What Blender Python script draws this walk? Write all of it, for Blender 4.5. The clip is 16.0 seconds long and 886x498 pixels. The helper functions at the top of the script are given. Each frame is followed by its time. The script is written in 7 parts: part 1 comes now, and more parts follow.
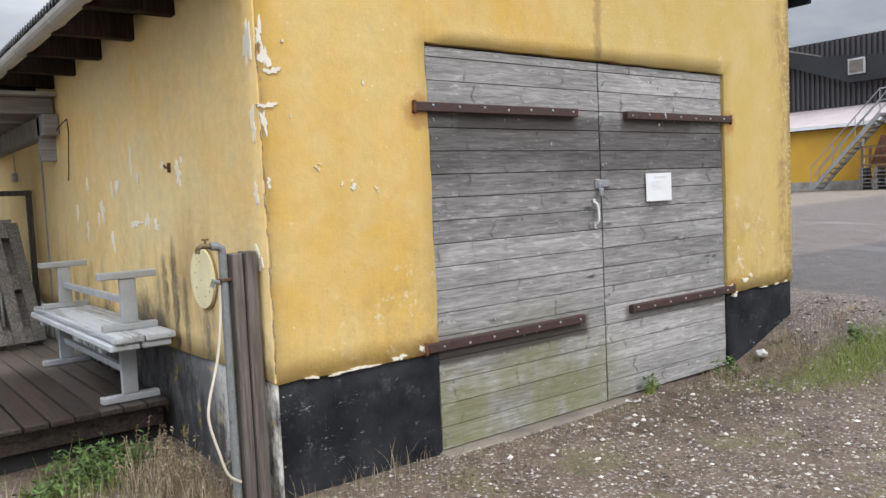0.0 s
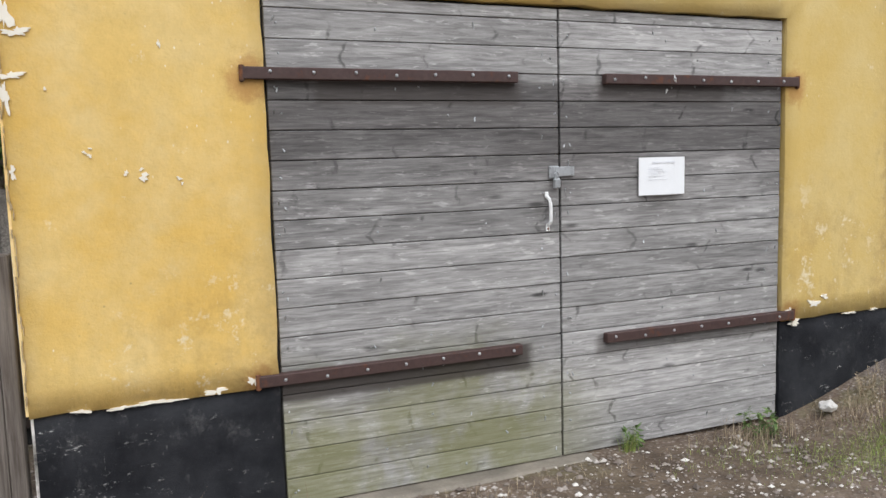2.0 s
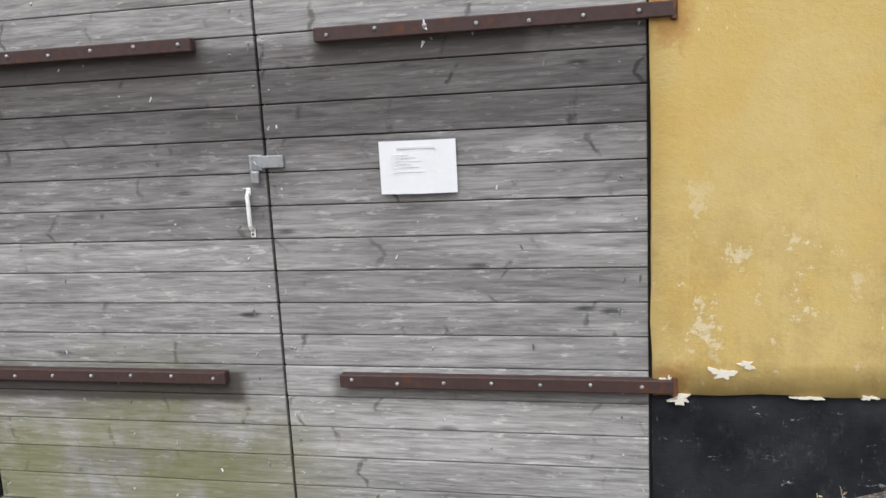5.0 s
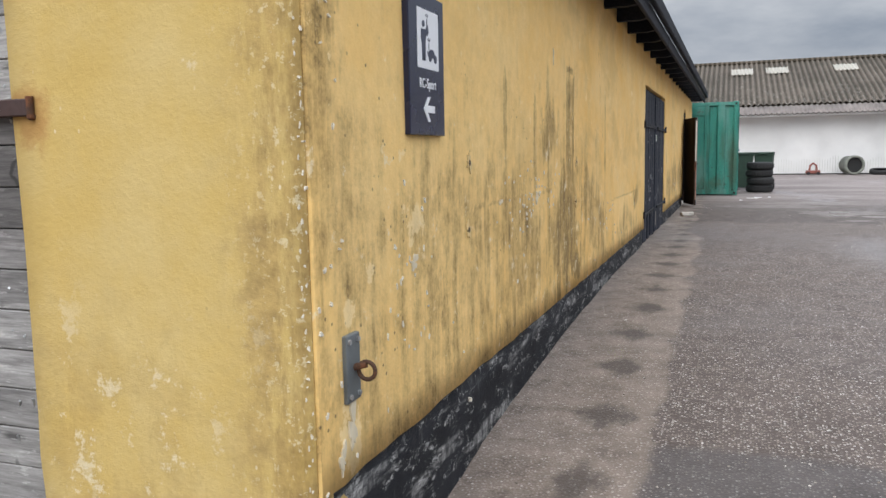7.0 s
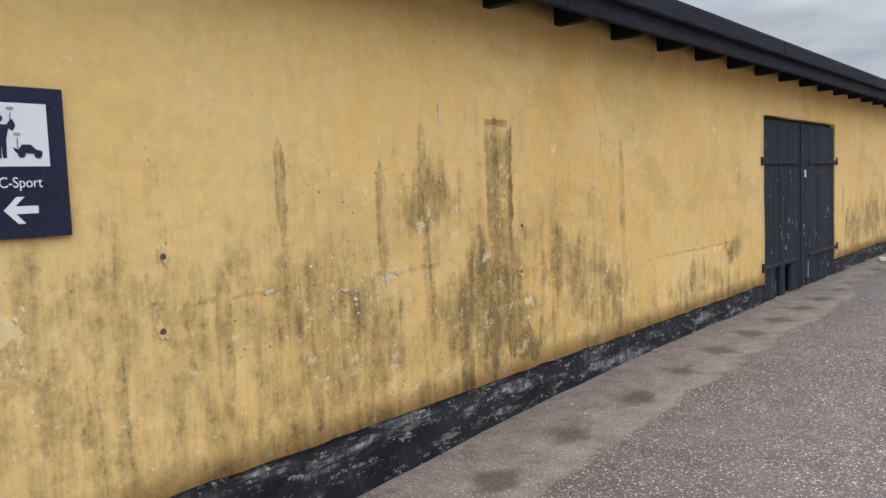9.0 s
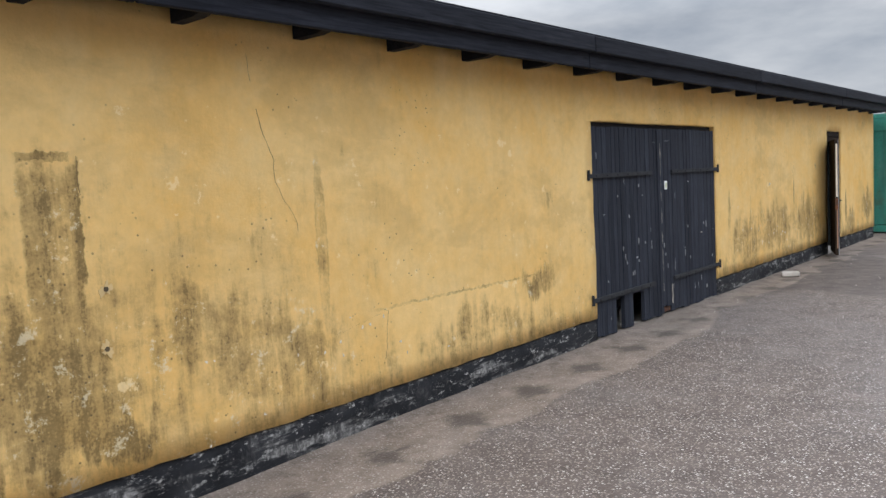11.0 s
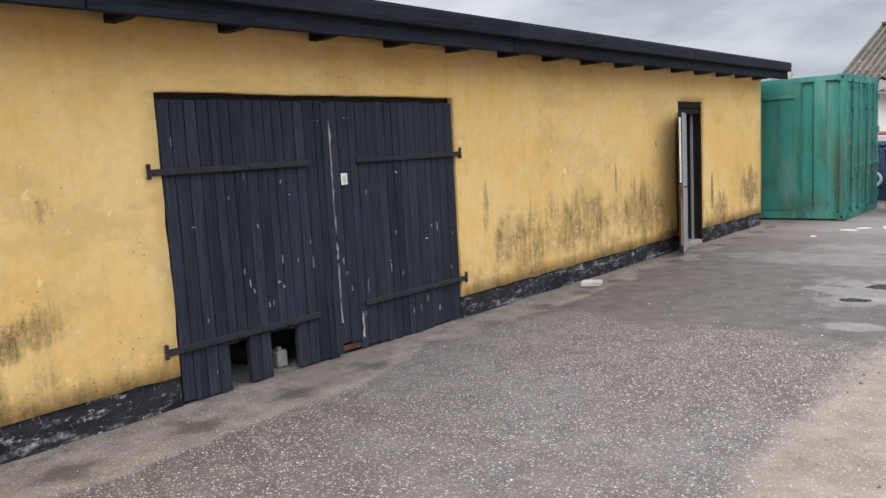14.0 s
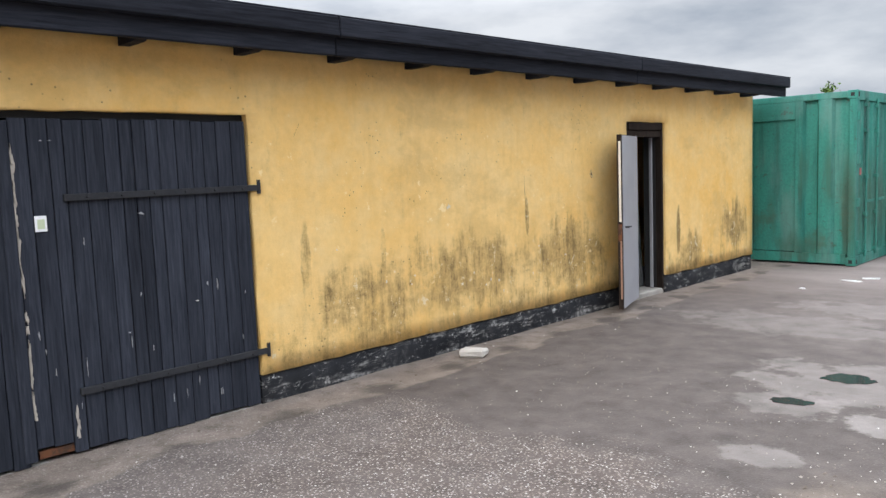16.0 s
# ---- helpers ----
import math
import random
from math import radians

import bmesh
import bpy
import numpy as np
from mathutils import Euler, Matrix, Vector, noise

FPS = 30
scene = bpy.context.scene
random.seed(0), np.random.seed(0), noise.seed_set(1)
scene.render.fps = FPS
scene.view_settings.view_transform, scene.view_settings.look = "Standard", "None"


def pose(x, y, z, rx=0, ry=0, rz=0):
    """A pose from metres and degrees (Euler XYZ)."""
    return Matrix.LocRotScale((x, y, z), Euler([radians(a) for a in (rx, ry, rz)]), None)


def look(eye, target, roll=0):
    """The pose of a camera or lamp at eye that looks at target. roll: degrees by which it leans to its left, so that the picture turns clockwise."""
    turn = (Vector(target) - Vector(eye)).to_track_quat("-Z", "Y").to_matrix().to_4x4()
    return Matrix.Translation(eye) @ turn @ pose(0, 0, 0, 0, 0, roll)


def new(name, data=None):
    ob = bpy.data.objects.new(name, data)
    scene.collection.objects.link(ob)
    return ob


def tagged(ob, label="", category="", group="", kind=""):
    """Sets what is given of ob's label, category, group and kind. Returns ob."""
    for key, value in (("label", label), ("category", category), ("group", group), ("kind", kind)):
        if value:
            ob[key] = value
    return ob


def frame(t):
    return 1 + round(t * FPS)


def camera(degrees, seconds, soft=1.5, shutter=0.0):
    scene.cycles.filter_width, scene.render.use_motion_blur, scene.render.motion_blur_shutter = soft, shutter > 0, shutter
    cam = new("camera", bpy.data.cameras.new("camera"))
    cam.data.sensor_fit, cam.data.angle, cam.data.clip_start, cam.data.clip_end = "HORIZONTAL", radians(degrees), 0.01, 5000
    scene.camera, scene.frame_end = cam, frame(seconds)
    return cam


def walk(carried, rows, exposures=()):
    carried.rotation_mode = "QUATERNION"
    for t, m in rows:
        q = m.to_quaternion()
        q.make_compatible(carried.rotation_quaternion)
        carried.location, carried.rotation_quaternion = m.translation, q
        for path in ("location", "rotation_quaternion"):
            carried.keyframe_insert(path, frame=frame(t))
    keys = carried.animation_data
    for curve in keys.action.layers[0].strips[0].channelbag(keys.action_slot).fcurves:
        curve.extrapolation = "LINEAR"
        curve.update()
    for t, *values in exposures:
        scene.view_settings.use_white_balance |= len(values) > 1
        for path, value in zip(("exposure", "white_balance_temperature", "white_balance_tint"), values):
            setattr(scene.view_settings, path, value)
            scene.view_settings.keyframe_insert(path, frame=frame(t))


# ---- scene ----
cam = camera(59.2, 16.0)
METRES, EYE, TILT, LEAN, TURN = 19.6, 1.495, 0.0, 0.0, -38.1
ROWS = [
    (0.0, 0.0, 0.0, 0.0, -0.18, -3.89, 2.68),
    (0.5, 0.0212, 0.0198, 0.0025, 2.97, -4.53, 2.64),
    (1.0, 0.0454, 0.0331, 0.0031, 6.79, -5.11, 2.32),
    (1.5, 0.0652, 0.0498, 0.003, 11.14, -5.77, 1.93),
    (2.0, 0.0854, 0.0686, 0.0046, 16.19, -6.21, 1.6),
    (2.5, 0.1067, 0.0861, 0.0059, 21.26, -6.73, 1.71),
    (3.0, 0.1254, 0.1057, 0.0067, 25.49, -7.22, 1.96),
    (3.2, 0.1326, 0.114, 0.0075, 26.87, -7.53, 2.09),
    (5.3, 0.2143, 0.2159, 0.0109, 50.56, -9.95, 2.96),
    (5.5, 0.2207, 0.2262, 0.0127, 49.95, -9.9, 2.53),
    (6.0, 0.237, 0.2558, 0.0124, 48.61, -9.34, 1.46),
    (6.5, 0.2492, 0.2858, 0.0139, 52.67, -8.03, 1.43),
    (7.0, 0.2628, 0.3148, 0.0173, 57.95, -6.85, 1.02),
    (7.5, 0.2746, 0.3435, 0.0208, 63.13, -5.66, 0.77),
    (8.0, 0.2812, 0.3718, 0.026, 68.89, -4.64, 1.31),
    (8.2, 0.2835, 0.3836, 0.0262, 71.51, -4.61, 1.39),
    (10.3, 0.2541, 0.5124, 0.0319, 79.8, -4.25, 2.88),
    (10.5, 0.2506, 0.5231, 0.0336, 79.24, -4.54, 2.87),
    (11.0, 0.2428, 0.5538, 0.0353, 78.1, -4.87, 3.13),
    (11.5, 0.2339, 0.5857, 0.0362, 77.33, -5.25, 3.2),
    (12.0, 0.227, 0.618, 0.0369, 76.93, -5.87, 2.96),
    (12.5, 0.2133, 0.648, 0.0366, 77.03, -6.47, 2.62),
    (13.0, 0.1988, 0.6767, 0.0355, 77.3, -6.98, 2.51),
    (13.5, 0.1807, 0.7052, 0.0359, 77.62, -7.23, 2.7),
    (14.0, 0.1637, 0.7343, 0.0368, 77.99, -7.28, 3.14),
    (14.5, 0.147, 0.7643, 0.0372, 78.48, -7.21, 3.19),
    (15.0, 0.1288, 0.7926, 0.0394, 79.39, -6.91, 2.92),
    (15.5, 0.1117, 0.8214, 0.0389, 80.75, -6.42, 2.49),
    (16.0, 0.09, 0.846, 0.0391, 82.33, -5.98, 2.21),
]
walk(cam, [(t, pose(0, 0, EYE, TILT, LEAN, TURN) @ pose(METRES * x, METRES * y, METRES * z, 90 + pitch, roll, yaw)) for t, x, y, z, yaw, pitch, roll in ROWS], [(0.0, 0.89), (3.0, 0.87), (6.5, 0.84), (9.0, 0.92), (12.0, 0.94), (14.0, 1.07), (15.5, 1.20), (16.0, 1.22)])

# ---- light ----
world = bpy.data.worlds.new("overcast_sky")
scene.world = world
world.use_nodes = True
wt = world.node_tree
wt.nodes.clear()
SUN_ELEV, SUN_TURN = 46.0, 179.0
sky = wt.nodes.new("ShaderNodeTexSky")
sky.sky_type, sky.sun_disc = "NISHITA", False
sky.sun_elevation, sky.sun_rotation = radians(SUN_ELEV), radians(SUN_TURN)
sky.air_density, sky.dust_density = 1.0, 3.0
sky_grey = wt.nodes.new("ShaderNodeHueSaturation")
sky_grey.inputs["Saturation"].default_value = 0.55
wt.links.new(sky.outputs[0], sky_grey.inputs["Color"])
w_co = wt.nodes.new("ShaderNodeTexCoord")
w_map = wt.nodes.new("ShaderNodeMapping")
w_map.inputs["Scale"].default_value = (1.6, 1.6, 5.0)
w_map.inputs["Location"].default_value = (0.7, 0.3, 0.2)
wt.links.new(w_co.outputs["Generated"], w_map.inputs[0])
w_noise = wt.nodes.new("ShaderNodeTexNoise")
w_noise.inputs["Scale"].default_value, w_noise.inputs["Detail"].default_value = 2.1, 9.0
w_noise.inputs["Roughness"].default_value = 0.55
wt.links.new(w_map.outputs[0], w_noise.inputs["Vector"])
w_ramp = wt.nodes.new("ShaderNodeValToRGB")
w_ramp.color_ramp.elements[0].position, w_ramp.color_ramp.elements[0].color = 0.35, (4.7, 5.4, 6.5, 1)
w_ramp.color_ramp.elements[1].position, w_ramp.color_ramp.elements[1].color = 0.66, (10.2, 10.6, 11.3, 1)
wt.links.new(w_noise.outputs["Fac"], w_ramp.inputs[0])
w_mix = wt.nodes.new("ShaderNodeMix")
w_mix.data_type = "RGBA"
w_mix.inputs[0].default_value = 0.88
wt.links.new(sky_grey.outputs[0], w_mix.inputs[6])
wt.links.new(w_ramp.outputs[0], w_mix.inputs[7])
w_sep = wt.nodes.new("ShaderNodeSeparateXYZ")
wt.links.new(w_co.outputs["Generated"], w_sep.inputs[0])
w_up = wt.nodes.new("ShaderNodeMapRange")
w_up.inputs[1].default_value, w_up.inputs[2].default_value = 0.18, 0.66
w_up.inputs[3].default_value, w_up.inputs[4].default_value = 0.235, 1.0
wt.links.new(w_sep.outputs[2], w_up.inputs[0])
w_cie = wt.nodes.new("ShaderNodeMix")
w_cie.data_type, w_cie.blend_type = "RGBA", "MULTIPLY"
w_cie.inputs[0].default_value = 1.0
wt.links.new(w_mix.outputs[2], w_cie.inputs[6])
wt.links.new(w_up.outputs[0], w_cie.inputs[7])
w_back = wt.nodes.new("ShaderNodeBackground")
w_back.inputs["Strength"].default_value = 0.155
wt.links.new(w_cie.outputs[2], w_back.inputs[0])
w_out = wt.nodes.new("ShaderNodeOutputWorld")
wt.links.new(w_back.outputs[0], w_out.inputs[0])

sun_data = bpy.data.lights.new("sun", "SUN")
sun_data.energy, sun_data.angle, sun_data.color = 0.80, radians(60), (1.0, 0.96, 0.9)
sun = new("sun", sun_data)
sun.matrix_world = look((6.0 + 0.5, 6.0 - 27.0, 30.0), (6.0, 6.0, 1.0))


# ---- material helpers ----
def nd(nt, kind, vec=None, props=None, **ins):
    n = nt.nodes.new("ShaderNode" + kind)
    for k, v in (props or {}).items():
        setattr(n, k, v)
    if vec is not None:
        nt.links.new(vec, n.inputs["Vector"])
    for k, v in ins.items():
        k = k.replace("_", " ")
        if hasattr(v, "is_output"):
            nt.links.new(v, n.inputs[k])
        else:
            n.inputs[k].default_value = v
    return n


def ramp(nt, fac, *stops):
    n = nt.nodes.new("ShaderNodeValToRGB")
    el = n.color_ramp.elements
    while len(el) < len(stops):
        el.new(0.5)
    for e, (p, c) in zip(el, stops):
        e.position = p
        e.color = (*c, 1) if isinstance(c, tuple) else (c, c, c, 1)
    nt.links.new(fac, n.inputs[0])
    return n.outputs[0]


def mix(nt, fac, a, b, how="MIX"):
    n = nt.nodes.new("ShaderNodeMix")
    n.data_type, n.blend_type = "RGBA", how
    for i, v in ((0, fac), (6, a), (7, b)):
        if hasattr(v, "is_output"):
            nt.links.new(v, n.inputs[i])
        else:
            n.inputs[i].default_value = (*v, 1) if isinstance(v, tuple) else v
    return n.outputs[2]


def calc(nt, op, a, b=0.0, c=None, clamp=False):
    n = nt.nodes.new("ShaderNodeMath")
    n.operation, n.use_clamp = op, clamp
    for i, v in enumerate((a, b) if c is None else (a, b, c)):
        if hasattr(v, "is_output"):
            nt.links.new(v, n.inputs[i])
        else:
            n.inputs[i].default_value = v
    return n.outputs[0]


def span(nt, v, lo, hi):
    """0 at lo, 1 at hi, smooth between."""
    n = nt.nodes.new("ShaderNodeMapRange")
    n.interpolation_type = "SMOOTHSTEP"
    nt.links.new(v, n.inputs[0])
    n.inputs[1].default_value, n.inputs[2].default_value = lo, hi
    return n.outputs[0]


def scaled(nt, vec, s, loc=(0, 0, 0)):
    n = nt.nodes.new("ShaderNodeMapping")
    n.inputs["Scale"].default_value, n.inputs["Location"].default_value = s, loc
    nt.links.new(vec, n.inputs[0])
    return n.outputs[0]


def noise_of(nt, vec, scale, detail=4.0, rough=0.55, dist=0.0):
    return nd(nt, "TexNoise", vec, Scale=scale, Detail=detail, Roughness=rough, Distortion=dist).outputs["Fac"]


def start(name):
    m = bpy.data.materials.new(name)
    m.use_nodes = True
    nt = m.node_tree
    nt.nodes.clear()
    out = nt.nodes.new("ShaderNodeOutputMaterial")
    bs = nt.nodes.new("ShaderNodeBsdfPrincipled")
    nt.links.new(bs.outputs[0], out.inputs[0])
    return m, nt, bs


def put_in(nt, v, socket):
    if hasattr(v, "is_output"):
        nt.links.new(v, socket)
    else:
        socket.default_value = (*v, 1) if isinstance(v, tuple) else v


def finish(nt, bs, col, rough=0.8, bump=None, strength=0.3, dist=0.01, metal=0.0, gloss=0.5):
    bs.inputs["Specular IOR Level"].default_value = gloss
    put_in(nt, col, bs.inputs["Base Color"])
    put_in(nt, rough, bs.inputs["Roughness"])
    bs.inputs["Metallic"].default_value = metal
    if bump is not None:
        b = nt.nodes.new("ShaderNodeBump")
        b.inputs["Strength"].default_value, b.inputs["Distance"].default_value = strength, dist
        nt.links.new(bump, b.inputs["Height"])
        nt.links.new(b.outputs[0], bs.inputs["Normal"])


def world_pos(nt):
    g = nt.nodes.new("ShaderNodeNewGeometry").outputs["Position"]
    x = nt.nodes.new("ShaderNodeSeparateXYZ")
    nt.links.new(g, x.inputs[0])
    return g, x.outputs[0], x.outputs[1], x.outputs[2]


def own_pos(nt, shift=37.0):
    """Object coordinates, moved by a random step for every object."""
    co = nt.nodes.new("ShaderNodeTexCoord").outputs["Object"]
    r = nt.nodes.new("ShaderNodeObjectInfo").outputs["Random"]
    n = nt.nodes.new("ShaderNodeVectorMath")
    n.operation = "MULTIPLY_ADD"
    comb = nt.nodes.new("ShaderNodeCombineXYZ")
    for i in range(3):
        nt.links.new(r, comb.inputs[i])
    nt.links.new(comb.outputs[0], n.inputs[0])
    n.inputs[1].default_value = (shift, shift * 1.7, shift * 0.6)
    nt.links.new(co, n.inputs[2])
    return n.outputs[0], r


def plain(name, col, rough=0.7, vary=0.25, scale=6.0, bump=0.2, metal=0.0, fine=60.0):
    m, nt, bs = start(name)
    co, _ = own_pos(nt)
    a = noise_of(nt, co, scale, 6)
    b = noise_of(nt, co, fine, 3)
    lo = tuple(c * (1 - vary) for c in col)
    hi = tuple(min(1, c * (1 + vary)) for c in col)
    c = ramp(nt, a, (0.3, lo), (0.7, hi))
    c = mix(nt, 0.25 * min(1, vary * 3), c, ramp(nt, b, (0.3, 0.35), (0.7, 1.0)), "MULTIPLY")
    finish(nt, bs, c, ramp(nt, a, (0.3, rough * 0.85), (0.7, min(1, rough * 1.1))), b, bump, 0.004, metal)
    return m


def plaster(name, warm, pale, stain=0.0, stain_low=0.9, stain_high=2.2, grey=0.0, speck=0.35, corner=0.0):
    """Lime plaster with old ochre paint; damp mould grows up from the plinth in streaks."""
    m, nt, bs = start(name)
    g, x, y, z = world_pos(nt)
    big = noise_of(nt, g, 0.75, 5, 0.6)
    mid = noise_of(nt, g, 3.2, 6, 0.65)
    grain = noise_of(nt, g, 15.0, 5, 0.7)
    fine = noise_of(nt, g, 70.0, 4, 0.65)
    streak = noise_of(nt, scaled(nt, g, (5.5, 5.5, 0.7)), 1.0, 6, 0.62)
    col = ramp(nt, big, (0.36, warm), (0.66, pale))
    col = mix(nt, ramp(nt, mid, (0.40, 0.0), (0.70, 0.7)), col, tuple(0.5 * a + 0.5 * b for a, b in zip(pale, (0.70, 0.58, 0.34))))
    col = mix(nt, ramp(nt, streak, (0.50, 0.0), (0.78, 0.16)), col, tuple(c * 0.60 for c in warm))
    col = mix(nt, 0.3, col, ramp(nt, grain, (0.3, 0.72), (0.7, 1.15)), "MULTIPLY")
    white = (0.74, 0.66, 0.47)
    if corner:
        col = mix(nt, calc(nt, "MULTIPLY", span(nt, calc(nt, "ADD", x, calc(nt, "MULTIPLY", big, 1.5)), 3.2, 6.6), 0.75), col, ramp(nt, mid, (0.35, (0.53, 0.385, 0.135)), (0.65, (0.57, 0.435, 0.185))))
    bleach = span(nt, noise_of(nt, scaled(nt, g, (1, 1, 0.8), (4, 4, 9)), 5.2, 7, 0.74), 0.63, 0.69)
    col = mix(nt, calc(nt, "MULTIPLY", bleach, 0.45), col, white)
    black = mix(nt, ramp(nt, grain, (0.35, 0.0), (0.65, 1.0)), (0.19, 0.115, 0.042), (0.46, 0.31, 0.115))
    if stain:
        edge = calc(nt, "ADD", z, calc(nt, "MULTIPLY", calc(nt, "SUBTRACT", noise_of(nt, scaled(nt, g, (0.9, 0.9, 0.3)), 1.0, 5, 0.6), 0.5), 3.4))
        low = calc(nt, "SUBTRACT", 1.0, span(nt, edge, stain_low, stain_high))
        st2 = noise_of(nt, scaled(nt, g, (4.6, 4.6, 0.8), (3, 1, 0)), 1.0, 8, 0.68, 0.2)
        st3 = noise_of(nt, scaled(nt, g, (17, 17, 2.2), (1, 6, 2)), 1.0, 6, 0.7)
        blot = noise_of(nt, g, 5.5, 8, 0.74)
        both = calc(nt, "ADD", calc(nt, "ADD", calc(nt, "MULTIPLY", st2, 0.34), calc(nt, "MULTIPLY", blot, 0.50)), calc(nt, "MULTIPLY", st3, 0.16))
        mould = calc(nt, "MULTIPLY", calc(nt, "MULTIPLY", span(nt, both, 0.465, 0.545), low), stain, clamp=True)
        mould = calc(nt, "MULTIPLY", mould, ramp(nt, fine, (0.3, 0.72), (0.62, 1.0)))
        col = mix(nt, mould, col, black)
        bare = calc(nt, "MULTIPLY", span(nt, noise_of(nt, g, 6.5, 10, 0.8), 0.575, 0.605), low)
        col = mix(nt, calc(nt, "MULTIPLY", bare, 0.6), col, white)
    if corner:
        run = calc(nt, "ADD", calc(nt, "ABSOLUTE", calc(nt, "SUBTRACT", x, 4.22)), calc(nt, "MULTIPLY", calc(nt, "SUBTRACT", grain, 0.5), 0.12))
        run = calc(nt, "MULTIPLY", calc(nt, "SUBTRACT", 1.0, span(nt, run, 0.015, 0.055)), span(nt, z, 2.36, 2.40))
        col = mix(nt, calc(nt, "MULTIPLY", run, 0.6), col, (0.30, 0.20, 0.09))
        for sx, sz in ((2.66, 0.60), (2.66, 1.98), (5.80, 0.60), (5.80, 1.98)):
            dx = calc(nt, "SUBTRACT", x, sx)
            dz = calc(nt, "MULTIPLY", calc(nt, "SUBTRACT", z, sz), 0.7)
            rr = calc(nt, "ADD", calc(nt, "SQRT", calc(nt, "ADD", calc(nt, "MULTIPLY", dx, dx), calc(nt, "MULTIPLY", dz, dz))), calc(nt, "MULTIPLY", calc(nt, "SUBTRACT", grain, 0.5), 0.16))
            col = mix(nt, calc(nt, "MULTIPLY", calc(nt, "SUBTRACT", 1.0, span(nt, rr, 0.03, 0.11)), 0.7), col, (0.40, 0.20, 0.065))
        cs = calc(nt, "ADD", x, calc(nt, "MULTIPLY", calc(nt, "SUBTRACT", mid, 0.5), 0.5))
        near = calc(nt, "MULTIPLY", span(nt, cs, 6.42, 6.72), span(nt, noise_of(nt, scaled(nt, g, (9, 9, 2.2)), 1.0, 9, 0.76), 0.36, 0.56))
        col = mix(nt, calc(nt, "MULTIPLY", near, corner), col, black)
        rim = calc(nt, "MULTIPLY", span(nt, x, 6.45, 6.78), span(nt, noise_of(nt, g, 34.0, 5, 0.7), 0.58, 0.62))
        col = mix(nt, calc(nt, "MULTIPLY", rim, 0.55), col, (0.78, 0.70, 0.48))
    if grey:
        wet = stain_field(nt, calc(nt, "ADD", y, calc(nt, "MULTIPLY", calc(nt, "SUBTRACT", mid, 0.5), 0.35)), calc(nt, "ADD", z, calc(nt, "MULTIPLY", calc(nt, "SUBTRACT", grain, 0.5), 0.3)), ((4.55, 1.05, 0.42, 0.55, 0.65), (3.85, 1.0, 0.25, 0.5, 0.40)))
        col = mix(nt, calc(nt, "MULTIPLY", wet, ramp(nt, streak, (0.35, 0.25), (0.6, 1.0))), col, (0.50, 0.30, 0.12))
        sooty = stain_field(nt, calc(nt, "ADD", y, calc(nt, "MULTIPLY", calc(nt, "SUBTRACT", grain, 0.5), 0.12)), calc(nt, "ADD", z, calc(nt, "MULTIPLY", calc(nt, "SUBTRACT", mid, 0.5), 0.4)), ((4.92, 0.92, 0.07, 0.42, 0.9), (5.10, 0.95, 0.06, 0.30, 0.75), (4.74, 0.80, 0.05, 0.25, 0.7), (5.5, 0.70, 0.6, 0.22, 0.85), (3.78, 0.75, 0.05, 0.3, 0.6)), 0.5, 1.1)
        col = mix(nt, calc(nt, "MULTIPLY", sooty, ramp(nt, grain, (0.3, 0.5), (0.6, 1.0))), col, (0.085, 0.072, 0.06))
        dirt = span(nt, noise_of(nt, scaled(nt, g, (3.0, 3.0, 1.1), (8, 2, 0)), 1.0, 7, 0.68), 0.47, 0.64)
        low = calc(nt, "SUBTRACT", 1.0, span(nt, z, 0.45, 1.45))
        col = mix(nt, calc(nt, "MULTIPLY", calc(nt, "MULTIPLY", dirt, low), grey, clamp=True), col, (0.13, 0.115, 0.10))
    vor = nd(nt, "TexVoronoi", g, Scale=16.0).outputs["Distance"]
    dots = calc(nt, "MULTIPLY", calc(nt, "SUBTRACT", 1.0, span(nt, vor, 0.05, 0.11)), span(nt, noise_of(nt, g, 2.1, 3), 0.5, 0.64))
    col = mix(nt, calc(nt, "MULTIPLY", dots, speck), col, (0.10, 0.085, 0.06))
    vor2 = nd(nt, "TexVoronoi", scaled(nt, g, (1, 1, 0.6), (5, 3, 7)), Scale=24.0).outputs["Distance"]
    dots2 = calc(nt, "MULTIPLY", calc(nt, "SUBTRACT", 1.0, span(nt, vor2, 0.07, 0.12)), span(nt, noise_of(nt, g, 1.4, 3), 0.52, 0.66))
    col = mix(nt, calc(nt, "MULTIPLY", dots2, 0.8), col, (0.76, 0.70, 0.54))
    hgt = calc(nt, "ADD", calc(nt, "MULTIPLY", fine, 0.6), calc(nt, "ADD", calc(nt, "MULTIPLY", mid, 1.2), calc(nt, "MULTIPLY", grain, 0.8)))
    finish(nt, bs, col, 0.92, hgt, 0.34, 0.012, gloss=0.25)
    return m


